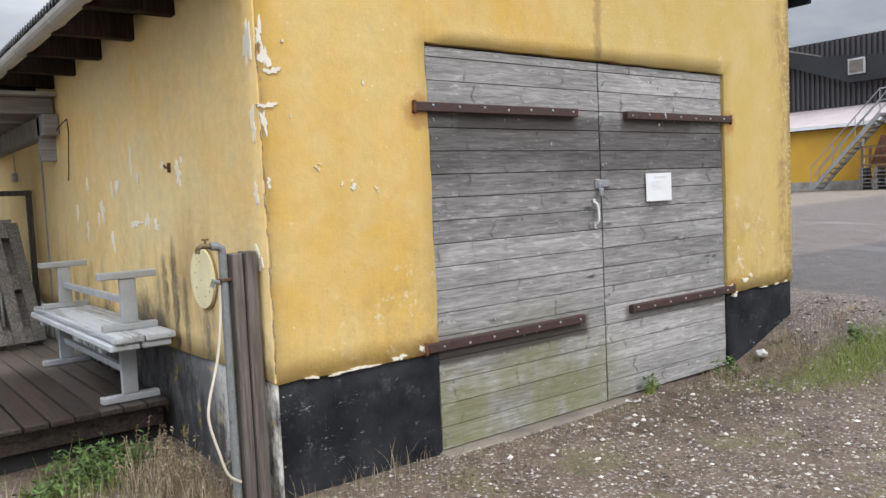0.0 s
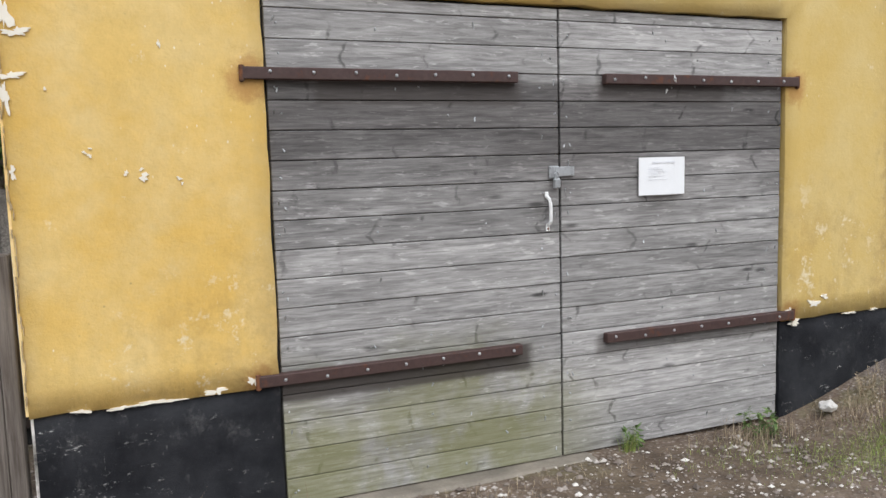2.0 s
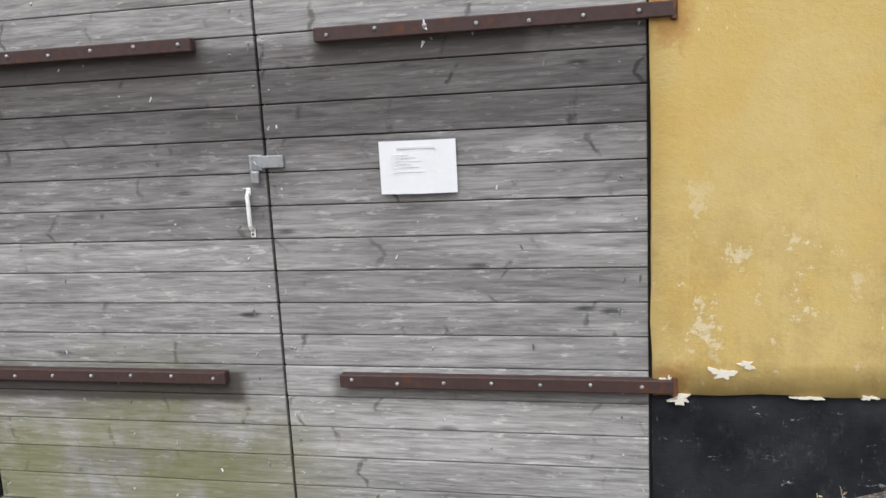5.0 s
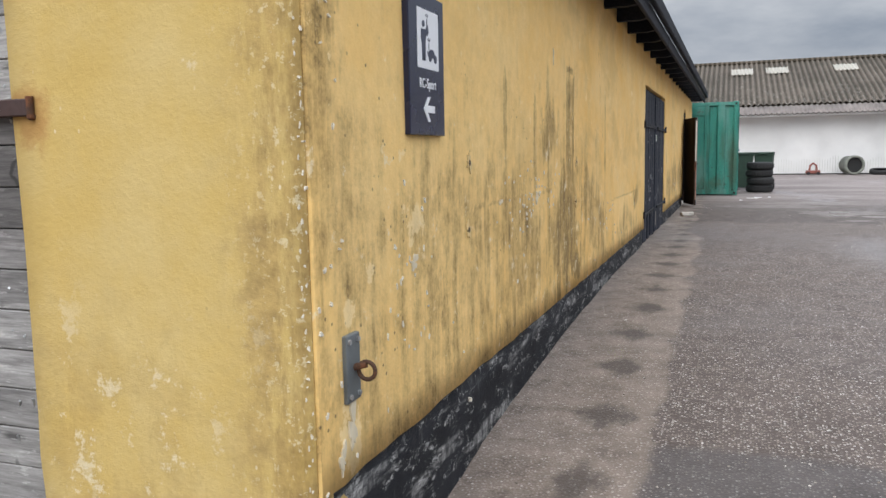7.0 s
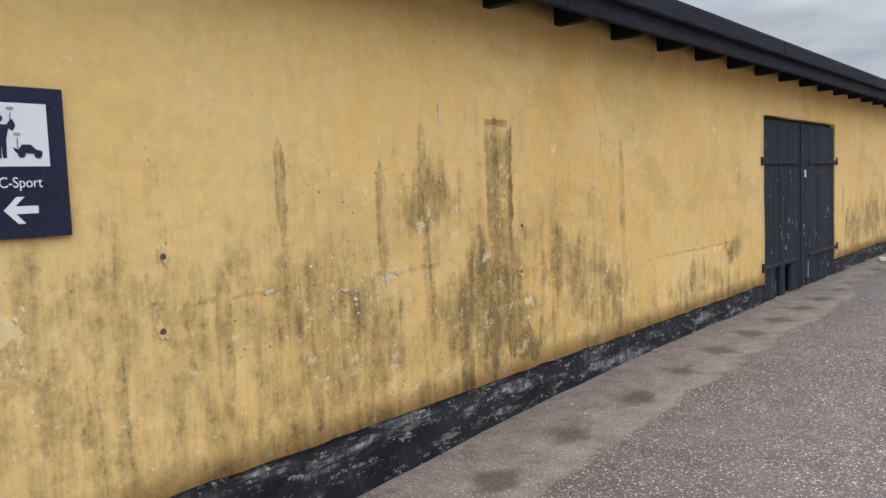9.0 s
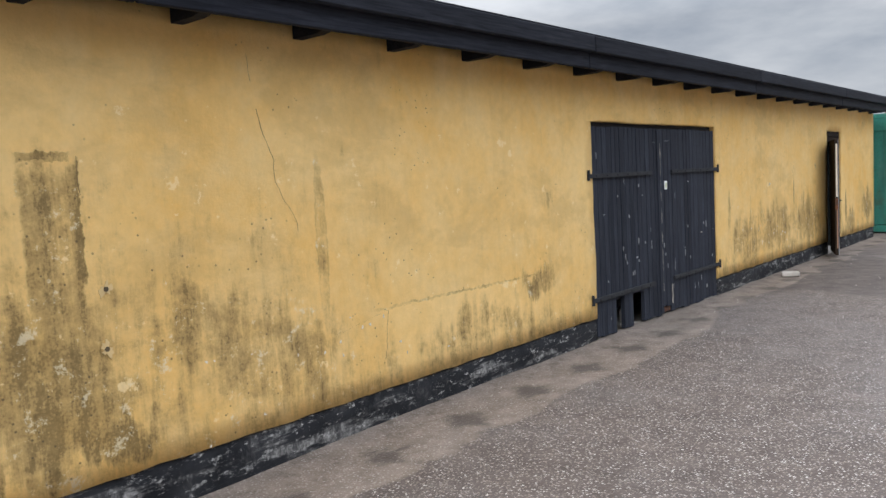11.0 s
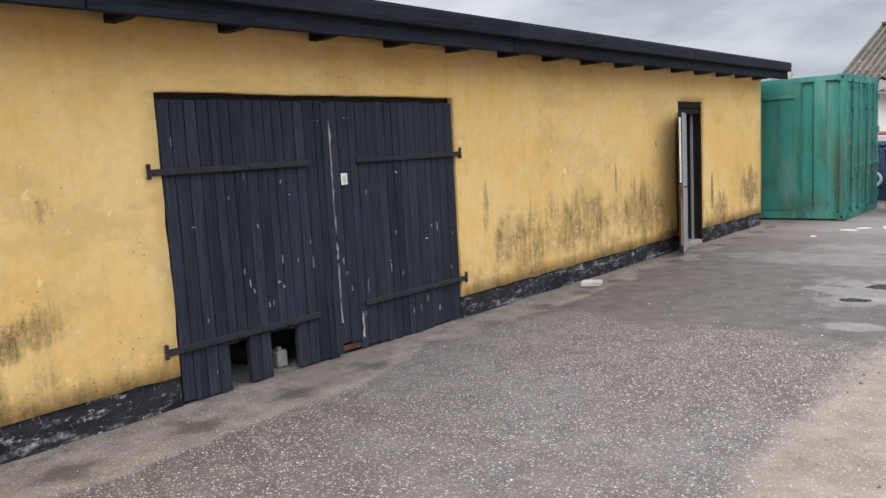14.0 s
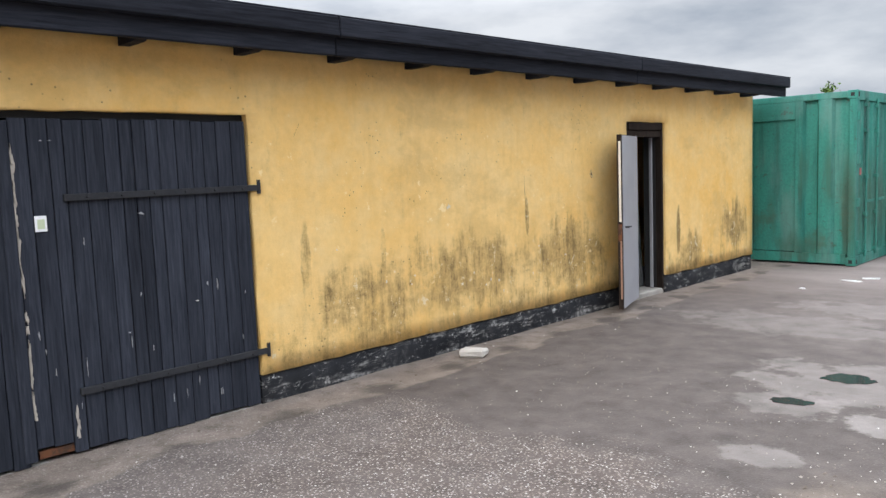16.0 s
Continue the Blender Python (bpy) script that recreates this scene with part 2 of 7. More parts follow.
def stain_field(nt, u, z, spots, inner=0.3, outer=1.15, square=False):
    """The strongest of several soft-edged stains, round or square; spots: along, height, reach along, reach up, strength."""
    comb = nt.nodes.new("ShaderNodeCombineXYZ")
    nt.links.new(u, comb.inputs[0])
    nt.links.new(z, comb.inputs[1])
    total = None
    for cu, cz, ru, rz, amount in spots:
        at = scaled(nt, comb.outputs[0], (1 / ru, 1 / rz, 0), (-cu / ru, -cz / rz, 0))
        if square:
            sides = nt.nodes.new("ShaderNodeSeparateXYZ")
            nt.links.new(at, sides.inputs[0])
            dist = calc(nt, "MAXIMUM", calc(nt, "ABSOLUTE", sides.outputs[0]), calc(nt, "ABSOLUTE", sides.outputs[1]))
        else:
            ln = nt.nodes.new("ShaderNodeVectorMath")
            ln.operation = "LENGTH"
            nt.links.new(at, ln.inputs[0])
            dist = ln.outputs["Value"]
        mr = nt.nodes.new("ShaderNodeMapRange")
        mr.interpolation_type = "SMOOTHSTEP"
        nt.links.new(dist, mr.inputs[0])
        for k, v in enumerate((inner, outer, amount, 0.0)):
            mr.inputs[k + 1].default_value = v
        total = mr.outputs[0] if total is None else calc(nt, "MAXIMUM", total, mr.outputs[0])
    return total


# along the long wall from its corner, height, reach along, reach up, strength
MOULD_CLOUDS = (
    (1.04, 1.60, 0.26, 0.26, 0.50), (0.97, 1.27, 0.20, 0.24, 0.55), (2.95, 1.98, 0.32, 0.26, 0.62), (3.45, 1.32, 0.62, 0.55, 0.80),
    (3.75, 1.08, 0.42, 0.18, 0.85), (4.30, 1.50, 0.55, 0.36, 0.48), (4.75, 1.22, 0.75, 0.50, 0.50), (2.30, 1.35, 0.75, 0.55, 0.52),
    (7.45, 1.33, 0.34, 0.16, 0.60), (7.67, 2.01, 0.12, 0.11, 0.46), (6.60, 1.05, 1.00, 0.25, 0.46), (0.02, 2.20, 0.20, 0.60, 0.55),
    (0.10, 1.40, 0.24, 0.50, 0.42), (12.4, 1.20, 0.80, 0.50, 0.50), (13.5, 1.30, 1.00, 0.52, 0.58), (15.0, 1.30, 0.95, 0.52, 0.60), (17.7, 1.10, 0.45, 0.34, 0.58), (18.9, 1.30, 0.60, 0.42, 0.60))
MOULD_RUNS = (
    (2.58, 1.88, 0.05, 0.34, 0.52), (1.95, 2.05, 0.035, 0.30, 0.46),
    (5.16, 1.85, 0.05, 0.62, 0.42), (5.08, 1.15, 0.08, 0.30, 0.46), (2.90, 2.22, 0.035, 0.24, 0.42), (1.62, 1.40, 0.05, 0.40, 0.48),
    (2.10, 1.30, 0.06, 0.45, 0.52), (14.34, 1.75, 0.03, 0.22, 0.60), (11.75, 1.55, 0.05, 0.40, 0.36), (12.5, 1.60, 0.03, 0.25, 0.5), (17.3, 1.35, 0.05, 0.35, 0.55), (0.60, 1.25, 0.04, 0.35, 0.45))
MOULD_BANDS = ((3.585, 1.72, 0.135, 0.70, 0.60), (3.23, 1.16, 0.07, 0.36, 0.66), (3.70, 2.08, 0.03, 0.30, 0.74), (3.58, 2.40, 0.13, 0.025, 0.60), (1.9, 1.60, 0.55, 0.012, 0.46), (2.75, 1.60, 0.30, 0.014, 0.50), (6.5, 1.385, 1.0, 0.010, 0.42))
PALE_PATCHES = (
    (0.71, 1.60, 0.14, 0.11, 0.62), (3.97, 2.61, 0.07, 0.045, 0.55), (4.20, 2.27, 0.06, 0.06, 0.42), (4.93, 2.26, 0.14, 0.13, 0.36), (5.45, 2.32, 0.12, 0.07, 0.50),
    (7.04, 2.46, 0.07, 0.05, 0.50), (7.16, 2.39, 0.05, 0.03, 0.50), (7.07, 1.36, 0.12, 0.05, 0.55), (13.20, 1.92, 0.055, 0.05, 0.80), (3.89, 1.29, 0.09, 0.06, 0.62),
    (2.64, 1.60, 0.08, 0.05, 0.60), (0.22, 1.35, 0.06, 0.08, 0.65), (0.36, 1.48, 0.04, 0.07, 0.55), (0.20, 0.98, 0.09, 0.16, 0.75))


def mouldy_plaster(name, warm, pale):
    """Ochre plaster of the long wall: clouds and runs of dark mould, chips and pale repairs."""
    m, nt, bs = start(name)
    g, x, y, z = world_pos(nt)
    u = calc(nt, "SUBTRACT", y, 3.565)
    big = noise_of(nt, g, 0.75, 5, 0.6)
    mid = noise_of(nt, g, 3.2, 6, 0.65)
    grain = noise_of(nt, g, 15.0, 5, 0.7)
    fine = noise_of(nt, g, 70.0, 4, 0.65)
    col = ramp(nt, big, (0.36, warm), (0.66, pale))
    col = mix(nt, ramp(nt, mid, (0.42, 0.0), (0.70, 0.55)), col, tuple(0.6 * a + 0.4 * b for a, b in zip(pale, (0.74, 0.62, 0.36))))
    smear = span(nt, noise_of(nt, scaled(nt, g, (1.1, 1.1, 2.0), (9, 4, 3)), 1.0, 8, 0.66, 0.3), 0.50, 0.64)
    col = mix(nt, calc(nt, "MULTIPLY", smear, 0.32), col, (0.50, 0.33, 0.12))
    wash = span(nt, noise_of(nt, scaled(nt, g, (6.5, 6.5, 0.6), (2, 2, 5)), 1.0, 6, 0.6), 0.53, 0.70)
    col = mix(nt, calc(nt, "MULTIPLY", wash, 0.11), col, tuple(c * 0.62 for c in warm))
    # paler towards the corner, raised where the wall came out too dark
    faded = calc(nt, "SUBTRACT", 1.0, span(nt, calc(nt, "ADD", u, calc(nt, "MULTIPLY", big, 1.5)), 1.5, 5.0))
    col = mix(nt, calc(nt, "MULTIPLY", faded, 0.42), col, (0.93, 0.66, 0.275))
    # a repaired field under a level joint
    mend = calc(nt, "MULTIPLY", calc(nt, "MULTIPLY", span(nt, u, 5.62, 5.66), calc(nt, "SUBTRACT", 1.0, span(nt, u, 7.2, 7.7))), calc(nt, "SUBTRACT", 1.0, span(nt, calc(nt, "ADD", z, calc(nt, "MULTIPLY", calc(nt, "SUBTRACT", grain, 0.5), 0.05)), 1.37, 1.39)))
    col = mix(nt, calc(nt, "MULTIPLY", mend, 0.30), col, tuple(min(1.0, c * 1.12) for c in pale))
    col = mix(nt, 0.26, col, ramp(nt, grain, (0.3, 0.72), (0.7, 1.15)), "MULTIPLY")
    wander = noise_of(nt, g, 2.4, 5, 0.65)
    wu = calc(nt, "ADD", u, calc(nt, "MULTIPLY", calc(nt, "SUBTRACT", wander, 0.5), 0.34))
    wz = calc(nt, "ADD", z, calc(nt, "MULTIPLY", calc(nt, "SUBTRACT", noise_of(nt, scaled(nt, g, (5, 5, 1.2), (7, 7, 1)), 1.0, 6, 0.65), 0.5), 0.7))
    clouds = stain_field(nt, wu, wz, MOULD_CLOUDS)
    su = calc(nt, "ADD", u, calc(nt, "MULTIPLY", calc(nt, "SUBTRACT", grain, 0.5), 0.05))
    runs = stain_field(nt, su, calc(nt, "ADD", z, calc(nt, "MULTIPLY", calc(nt, "SUBTRACT", mid, 0.5), 0.25)), MOULD_RUNS, 0.8, 1.06)
    runs = calc(nt, "MAXIMUM", runs, stain_field(nt, su, calc(nt, "ADD", z, calc(nt, "MULTIPLY", calc(nt, "SUBTRACT", grain, 0.5), 0.08)), MOULD_BANDS, 0.75, 1.15, True))
    foot = calc(nt, "MULTIPLY", calc(nt, "SUBTRACT", 1.0, span(nt, wz, 0.85, 1.45)), 0.36)
    damp = calc(nt, "MULTIPLY", calc(nt, "SUBTRACT", 1.0, span(nt, u, 3.6, 6.4)), calc(nt, "MULTIPLY", calc(nt, "SUBTRACT", 1.0, span(nt, wz, 1.5, 2.6)), 0.36))
    where = calc(nt, "MAXIMUM", calc(nt, "MAXIMUM", clouds, runs), calc(nt, "MAXIMUM", foot, damp))
    st2 = noise_of(nt, scaled(nt, g, (6.0, 6.0, 0.75), (3, 1, 0)), 1.0, 8, 0.68, 0.2)
    st3 = noise_of(nt, scaled(nt, g, (19, 19, 2.0), (1, 6, 2)), 1.0, 6, 0.7)
    blot = noise_of(nt, g, 5.5, 9, 0.76)
    tex = calc(nt, "ADD", calc(nt, "ADD", calc(nt, "MULTIPLY", st2, 0.32), calc(nt, "MULTIPLY", blot, 0.46)), calc(nt, "MULTIPLY", st3, 0.22))
    grown = calc(nt, "ADD", tex, calc(nt, "MULTIPLY", where, 0.34))
    veil = calc(nt, "MULTIPLY", span(nt, grown, 0.52, 0.70), 0.42)
    col = mix(nt, veil, col, (0.46, 0.315, 0.125))
    mould = calc(nt, "MULTIPLY", span(nt, grown, 0.585, 0.735), ramp(nt, fine, (0.3, 0.45), (0.62, 0.80)))
    col = mix(nt, mould, col, mix(nt, ramp(nt, grain, (0.35, 0.0), (0.65, 1.0)), (0.185, 0.12, 0.046), (0.44, 0.30, 0.115)))
    core = span(nt, calc(nt, "ADD", grown, calc(nt, "ADD", calc(nt, "MULTIPLY", calc(nt, "SUBTRACT", fine, 0.5), 0.22), calc(nt, "MULTIPLY", calc(nt, "SUBTRACT", st3, 0.5), 0.35))), 0.70, 0.80)
    col = mix(nt, calc(nt, "MULTIPLY", core, 0.46), col, (0.085, 0.062, 0.030))
    chips = stain_field(nt, su, calc(nt, "ADD", z, calc(nt, "MULTIPLY", calc(nt, "SUBTRACT", grain, 0.5), 0.06)), PALE_PATCHES, 0.5, 1.1)
    chips = span(nt, calc(nt, "ADD", chips, calc(nt, "MULTIPLY", calc(nt, "SUBTRACT", noise_of(nt, g, 9.0, 8, 0.72), 0.5), 3.6)), 0.46, 0.60)
    chips = calc(nt, "MULTIPLY", chips, calc(nt, "SUBTRACT", 1.0, calc(nt, "MULTIPLY", span(nt, z, 2.6, 2.75), 1.0)))
    col = mix(nt, calc(nt, "MULTIPLY", chips, 0.68), col, (0.88, 0.69, 0.37))
    bare = calc(nt, "MULTIPLY", span(nt, calc(nt, "ADD", noise_of(nt, g, 7.5, 10, 0.8), calc(nt, "MULTIPLY", where, 0.07)), 0.625, 0.645), span(nt, where, 0.1, 0.3))
    col = mix(nt, calc(nt, "MULTIPLY", bare, 0.62), col, (0.76, 0.67, 0.46))
    vor = nd(nt, "TexVoronoi", g, Scale=19.0).outputs["Distance"]
    dots = calc(nt, "MULTIPLY", calc(nt, "SUBTRACT", 1.0, span(nt, vor, 0.07, 0.15)), span(nt, calc(nt, "ADD", noise_of(nt, g, 2.1, 3), calc(nt, "MULTIPLY", where, 0.22)), 0.54, 0.66))
    col = mix(nt, calc(nt, "MULTIPLY", dots, 0.75), col, (0.085, 0.065, 0.04))
    hgt = calc(nt, "ADD", calc(nt, "MULTIPLY", fine, 0.6), calc(nt, "ADD", calc(nt, "MULTIPLY", mid, 1.2), calc(nt, "MULTIPLY", grain, 0.8)))
    finish(nt, bs, col, 0.92, hgt, 0.36, 0.012, gloss=0.25)
    return m


def tarred(name, worn_from=0.60):
    m, nt, bs = start(name)
    g, x, y, z = world_pos(nt)
    mid = noise_of(nt, g, 3.5, 7, 0.65)
    sc = noise_of(nt, scaled(nt, g, (6, 6, 17)), 1.0, 12, 0.82)
    fine = noise_of(nt, g, 40.0, 5, 0.7)
    col = ramp(nt, mid, (0.35, (0.010, 0.0105, 0.013)), (0.7, (0.036, 0.037, 0.041)))
    worn = span(nt, calc(nt, "ADD", sc, calc(nt, "MULTIPLY", calc(nt, "SUBTRACT", fine, 0.5), 0.22)), worn_from, worn_from + 0.07)
    col = mix(nt, calc(nt, "MULTIPLY", worn, 0.8), col, ramp(nt, fine, (0.35, (0.10, 0.10, 0.10)), (0.65, (0.58, 0.57, 0.55))))
    scratch = span(nt, noise_of(nt, scaled(nt, g, (40, 40, 9)), 1.0, 6, 0.7), 0.66, 0.72)
    col = mix(nt, calc(nt, "MULTIPLY", scratch, 0.45), col, (0.30, 0.29, 0.28))
    chalk = span(nt, noise_of(nt, scaled(nt, g, (5, 5, 3), (3, 3, 9)), 1.0, 9, 0.74), 0.54, 0.68)
    col = mix(nt, calc(nt, "MULTIPLY", chalk, 0.26), col, ramp(nt, fine, (0.35, (0.06, 0.06, 0.062)), (0.65, (0.30, 0.295, 0.29))))
    if worn_from < 0.55:
        wash = noise_of(nt, scaled(nt, g, (1.3, 1.3, 7.0), (2, 8, 4)), 1.0, 11, 0.72)
        wash = calc(nt, "MULTIPLY", span(nt, wash, 0.52, 0.62), ramp(nt, noise_of(nt, scaled(nt, g, (14, 14, 5)), 1.0, 8, 0.75), (0.40, 0.15), (0.60, 1.0)))
        col = mix(nt, calc(nt, "MULTIPLY", wash, 0.85), col, ramp(nt, fine, (0.35, (0.16, 0.155, 0.15)), (0.65, (0.56, 0.55, 0.53))))
    finish(nt, bs, col, ramp(nt, mid, (0.3, 0.7), (0.7, 0.95)), calc(nt, "ADD", mid, calc(nt, "MULTIPLY", sc, 0.8)), 0.6, 0.015, gloss=0.15)
    return m


def board(name, axis, lo, hi, streak, knots=True, door_grey=False, rough=0.85, paint=None, dry_from=None):
    """Weathered softwood; axis is the grain's direction in the object's own coordinates."""
    m, nt, bs = start(name)
    co, r = own_pos(nt)
    s = [26.0, 26.0, 26.0]
    s[axis] = 2.0 if knots else 1.3
    lines = noise_of(nt, scaled(nt, co, tuple(s)), 2.6, 8, 0.68, 0.45)
    s2 = [7.0, 7.0, 7.0]
    s2[axis] = 0.8
    broad = noise_of(nt, scaled(nt, co, tuple(s2), (4, 9, 2)), 1.0, 5, 0.55)
    col = ramp(nt, lines, (0.36, lo), (0.66, hi))
    col = mix(nt, 0.55, col, ramp(nt, broad, (0.3, 0.45), (0.68, 1.15)), "MULTIPLY")
    col = mix(nt, ramp(nt, lines, (0.64, 0.0), (0.8, 0.45)), col, streak)
    if knots:
        s3 = [7.0, 7.0, 7.0]
        s3[axis] = 2.1
        kv = scaled(nt, co, tuple(s3))
        kw = nd(nt, "TexVoronoi", kv, Scale=1.0, Randomness=1.0).outputs["Distance"]
        kk = calc(nt, "ADD", kw, calc(nt, "MULTIPLY", lines, 0.12))
        col = mix(nt, calc(nt, "MULTIPLY", calc(nt, "SUBTRACT", 1.0, span(nt, kk, 0.09, 0.20)), 0.85), col, tuple(c * 0.12 for c in lo))
        # spike knots: oblique dark pairs that meet near the middle of a board
        parts = nt.nodes.new("ShaderNodeSeparateXYZ")
        nt.links.new(co, parts.inputs[0])
        flat = nt.nodes.new("ShaderNodeSeparateXYZ")
        nt.links.new(nt.nodes.new("ShaderNodeTexCoord").outputs["Object"], flat.inputs[0])
        rise = calc(nt, "ABSOLUTE", calc(nt, "SUBTRACT", flat.outputs[2], calc(nt, "MULTIPLY_ADD", r, 0.05, 0.04)))
        slope = calc(nt, "MULTIPLY_ADD", calc(nt, "FRACT", calc(nt, "MULTIPLY", r, 7.3)), 2.0, -1.0)
        bent = calc(nt, "ADD", parts.outputs[axis], calc(nt, "ADD", calc(nt, "MULTIPLY", rise, slope), calc(nt, "MULTIPLY", calc(nt, "SUBTRACT", noise_of(nt, co, 9.0, 3, 0.6), 0.5), 0.10)))
        wh = nt.nodes.new("ShaderNodeTexVoronoi")
        wh.voronoi_dimensions = "1D"
        wh.inputs["Scale"].default_value = 2.5
        nt.links.new(bent, wh.inputs["W"])
        whorl = calc(nt, "MULTIPLY", calc(nt, "SUBTRACT", 1.0, span(nt, wh.outputs["Distance"], 0.008, 0.040)), span(nt, noise_of(nt, co, 8.0, 4, 0.6), 0.47, 0.62))
        col = mix(nt, calc(nt, "MULTIPLY", whorl, 0.72), col, tuple(c * 0.30 for c in lo))
        halo = calc(nt, "MULTIPLY", calc(nt, "SUBTRACT", 1.0, span(nt, wh.outputs["Distance"], 0.03, 0.16)), span(nt, noise_of(nt, co, 5.0, 3, 0.6), 0.45, 0.62))
        col = mix(nt, calc(nt, "MULTIPLY", halo, 0.30), col, lo)
        hair = [90.0, 90.0, 90.0]
        hair[axis] = 3.0
        thin = span(nt, noise_of(nt, scaled(nt, co, tuple(hair), (1, 4, 8)), 1.0, 5, 0.65, 0.3), 0.56, 0.66)
        col = mix(nt, calc(nt, "MULTIPLY", thin, 0.35), col, tuple(c * 0.42 for c in lo))
        silver = calc(nt, "MULTIPLY", span(nt, noise_of(nt, scaled(nt, co, tuple(0.55 * v for v in s), (3, 3, 3)), 1.0, 7, 0.7), 0.55, 0.68), 0.36)
        col = mix(nt, silver, col, tuple(min(1, c * 1.45) for c in hi))
        s4 = [46.0, 46.0, 46.0]
        s4[axis] = 9.0
        worn = calc(nt, "MULTIPLY", span(nt, noise_of(nt, scaled(nt, co, tuple(s4), (2, 7, 5)), 1.0, 6, 0.7), 0.585, 0.635), 0.4)
        col = mix(nt, worn, col, tuple(min(1, c * 1.6) for c in hi))
    tone = ramp(nt, r, (0.0, 0.78), (1.0, 1.14))
    col = mix(nt, 1.0, col, tone, "MULTIPLY")
    if door_grey:
        g, x, y, z = world_pos(nt)
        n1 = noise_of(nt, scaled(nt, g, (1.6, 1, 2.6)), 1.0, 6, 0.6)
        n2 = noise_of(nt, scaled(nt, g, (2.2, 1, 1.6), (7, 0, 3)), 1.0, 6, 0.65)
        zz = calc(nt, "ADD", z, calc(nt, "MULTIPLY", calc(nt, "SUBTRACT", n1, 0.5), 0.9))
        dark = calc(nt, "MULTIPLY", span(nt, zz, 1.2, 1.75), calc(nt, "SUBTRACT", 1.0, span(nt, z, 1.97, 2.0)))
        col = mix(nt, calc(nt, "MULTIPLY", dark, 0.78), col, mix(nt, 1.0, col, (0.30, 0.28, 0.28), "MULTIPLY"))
        lowz = calc(nt, "MULTIPLY", calc(nt, "SUBTRACT", 1.0, span(nt, zz, 0.28, 0.78)), calc(nt, "SUBTRACT", 1.0, span(nt, x, 3.9, 4.7)))
        alg = calc(nt, "MULTIPLY", span(nt, n2, 0.28, 0.55), lowz)
        col = mix(nt, calc(nt, "MULTIPLY", alg, 0.68), col, (0.165, 0.165, 0.05))
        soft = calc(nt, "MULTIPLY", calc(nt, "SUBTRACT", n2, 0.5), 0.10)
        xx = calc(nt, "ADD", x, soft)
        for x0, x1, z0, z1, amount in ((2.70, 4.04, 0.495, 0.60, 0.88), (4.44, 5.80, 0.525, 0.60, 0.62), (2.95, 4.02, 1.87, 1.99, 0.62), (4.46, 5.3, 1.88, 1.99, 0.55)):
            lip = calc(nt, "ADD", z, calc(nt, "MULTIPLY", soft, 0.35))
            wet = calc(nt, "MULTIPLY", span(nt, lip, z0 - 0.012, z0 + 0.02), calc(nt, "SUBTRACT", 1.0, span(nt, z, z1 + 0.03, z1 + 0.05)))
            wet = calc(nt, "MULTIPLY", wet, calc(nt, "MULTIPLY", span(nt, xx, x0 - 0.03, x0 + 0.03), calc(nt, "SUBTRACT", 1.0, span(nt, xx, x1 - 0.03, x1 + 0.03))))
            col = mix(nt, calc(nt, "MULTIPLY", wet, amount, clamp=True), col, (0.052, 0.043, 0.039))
    if dry_from:
        dg_, dx_, dy_, dz_ = world_pos(nt)
        dry = span(nt, calc(nt, "ADD", dy_, noise_of(nt, dg_, 2.0, 5, 0.6)), dry_from, dry_from + 0.7)
        col = mix(nt, calc(nt, "MULTIPLY", dry, 0.8), col, ramp(nt, lines, (0.35, (0.17, 0.145, 0.12)), (0.65, (0.30, 0.26, 0.22))))
    if paint:
        pm = noise_of(nt, scaled(nt, co, tuple(0.4 * v for v in s)), 1.0, 8, 0.7)
        col = mix(nt, span(nt, pm, 0.45, 0.53), col, paint)
    finish(nt, bs, col, rough, lines, 0.35, 0.004, gloss=0.06 if sum(hi) < 0.2 else 0.35)
    return m


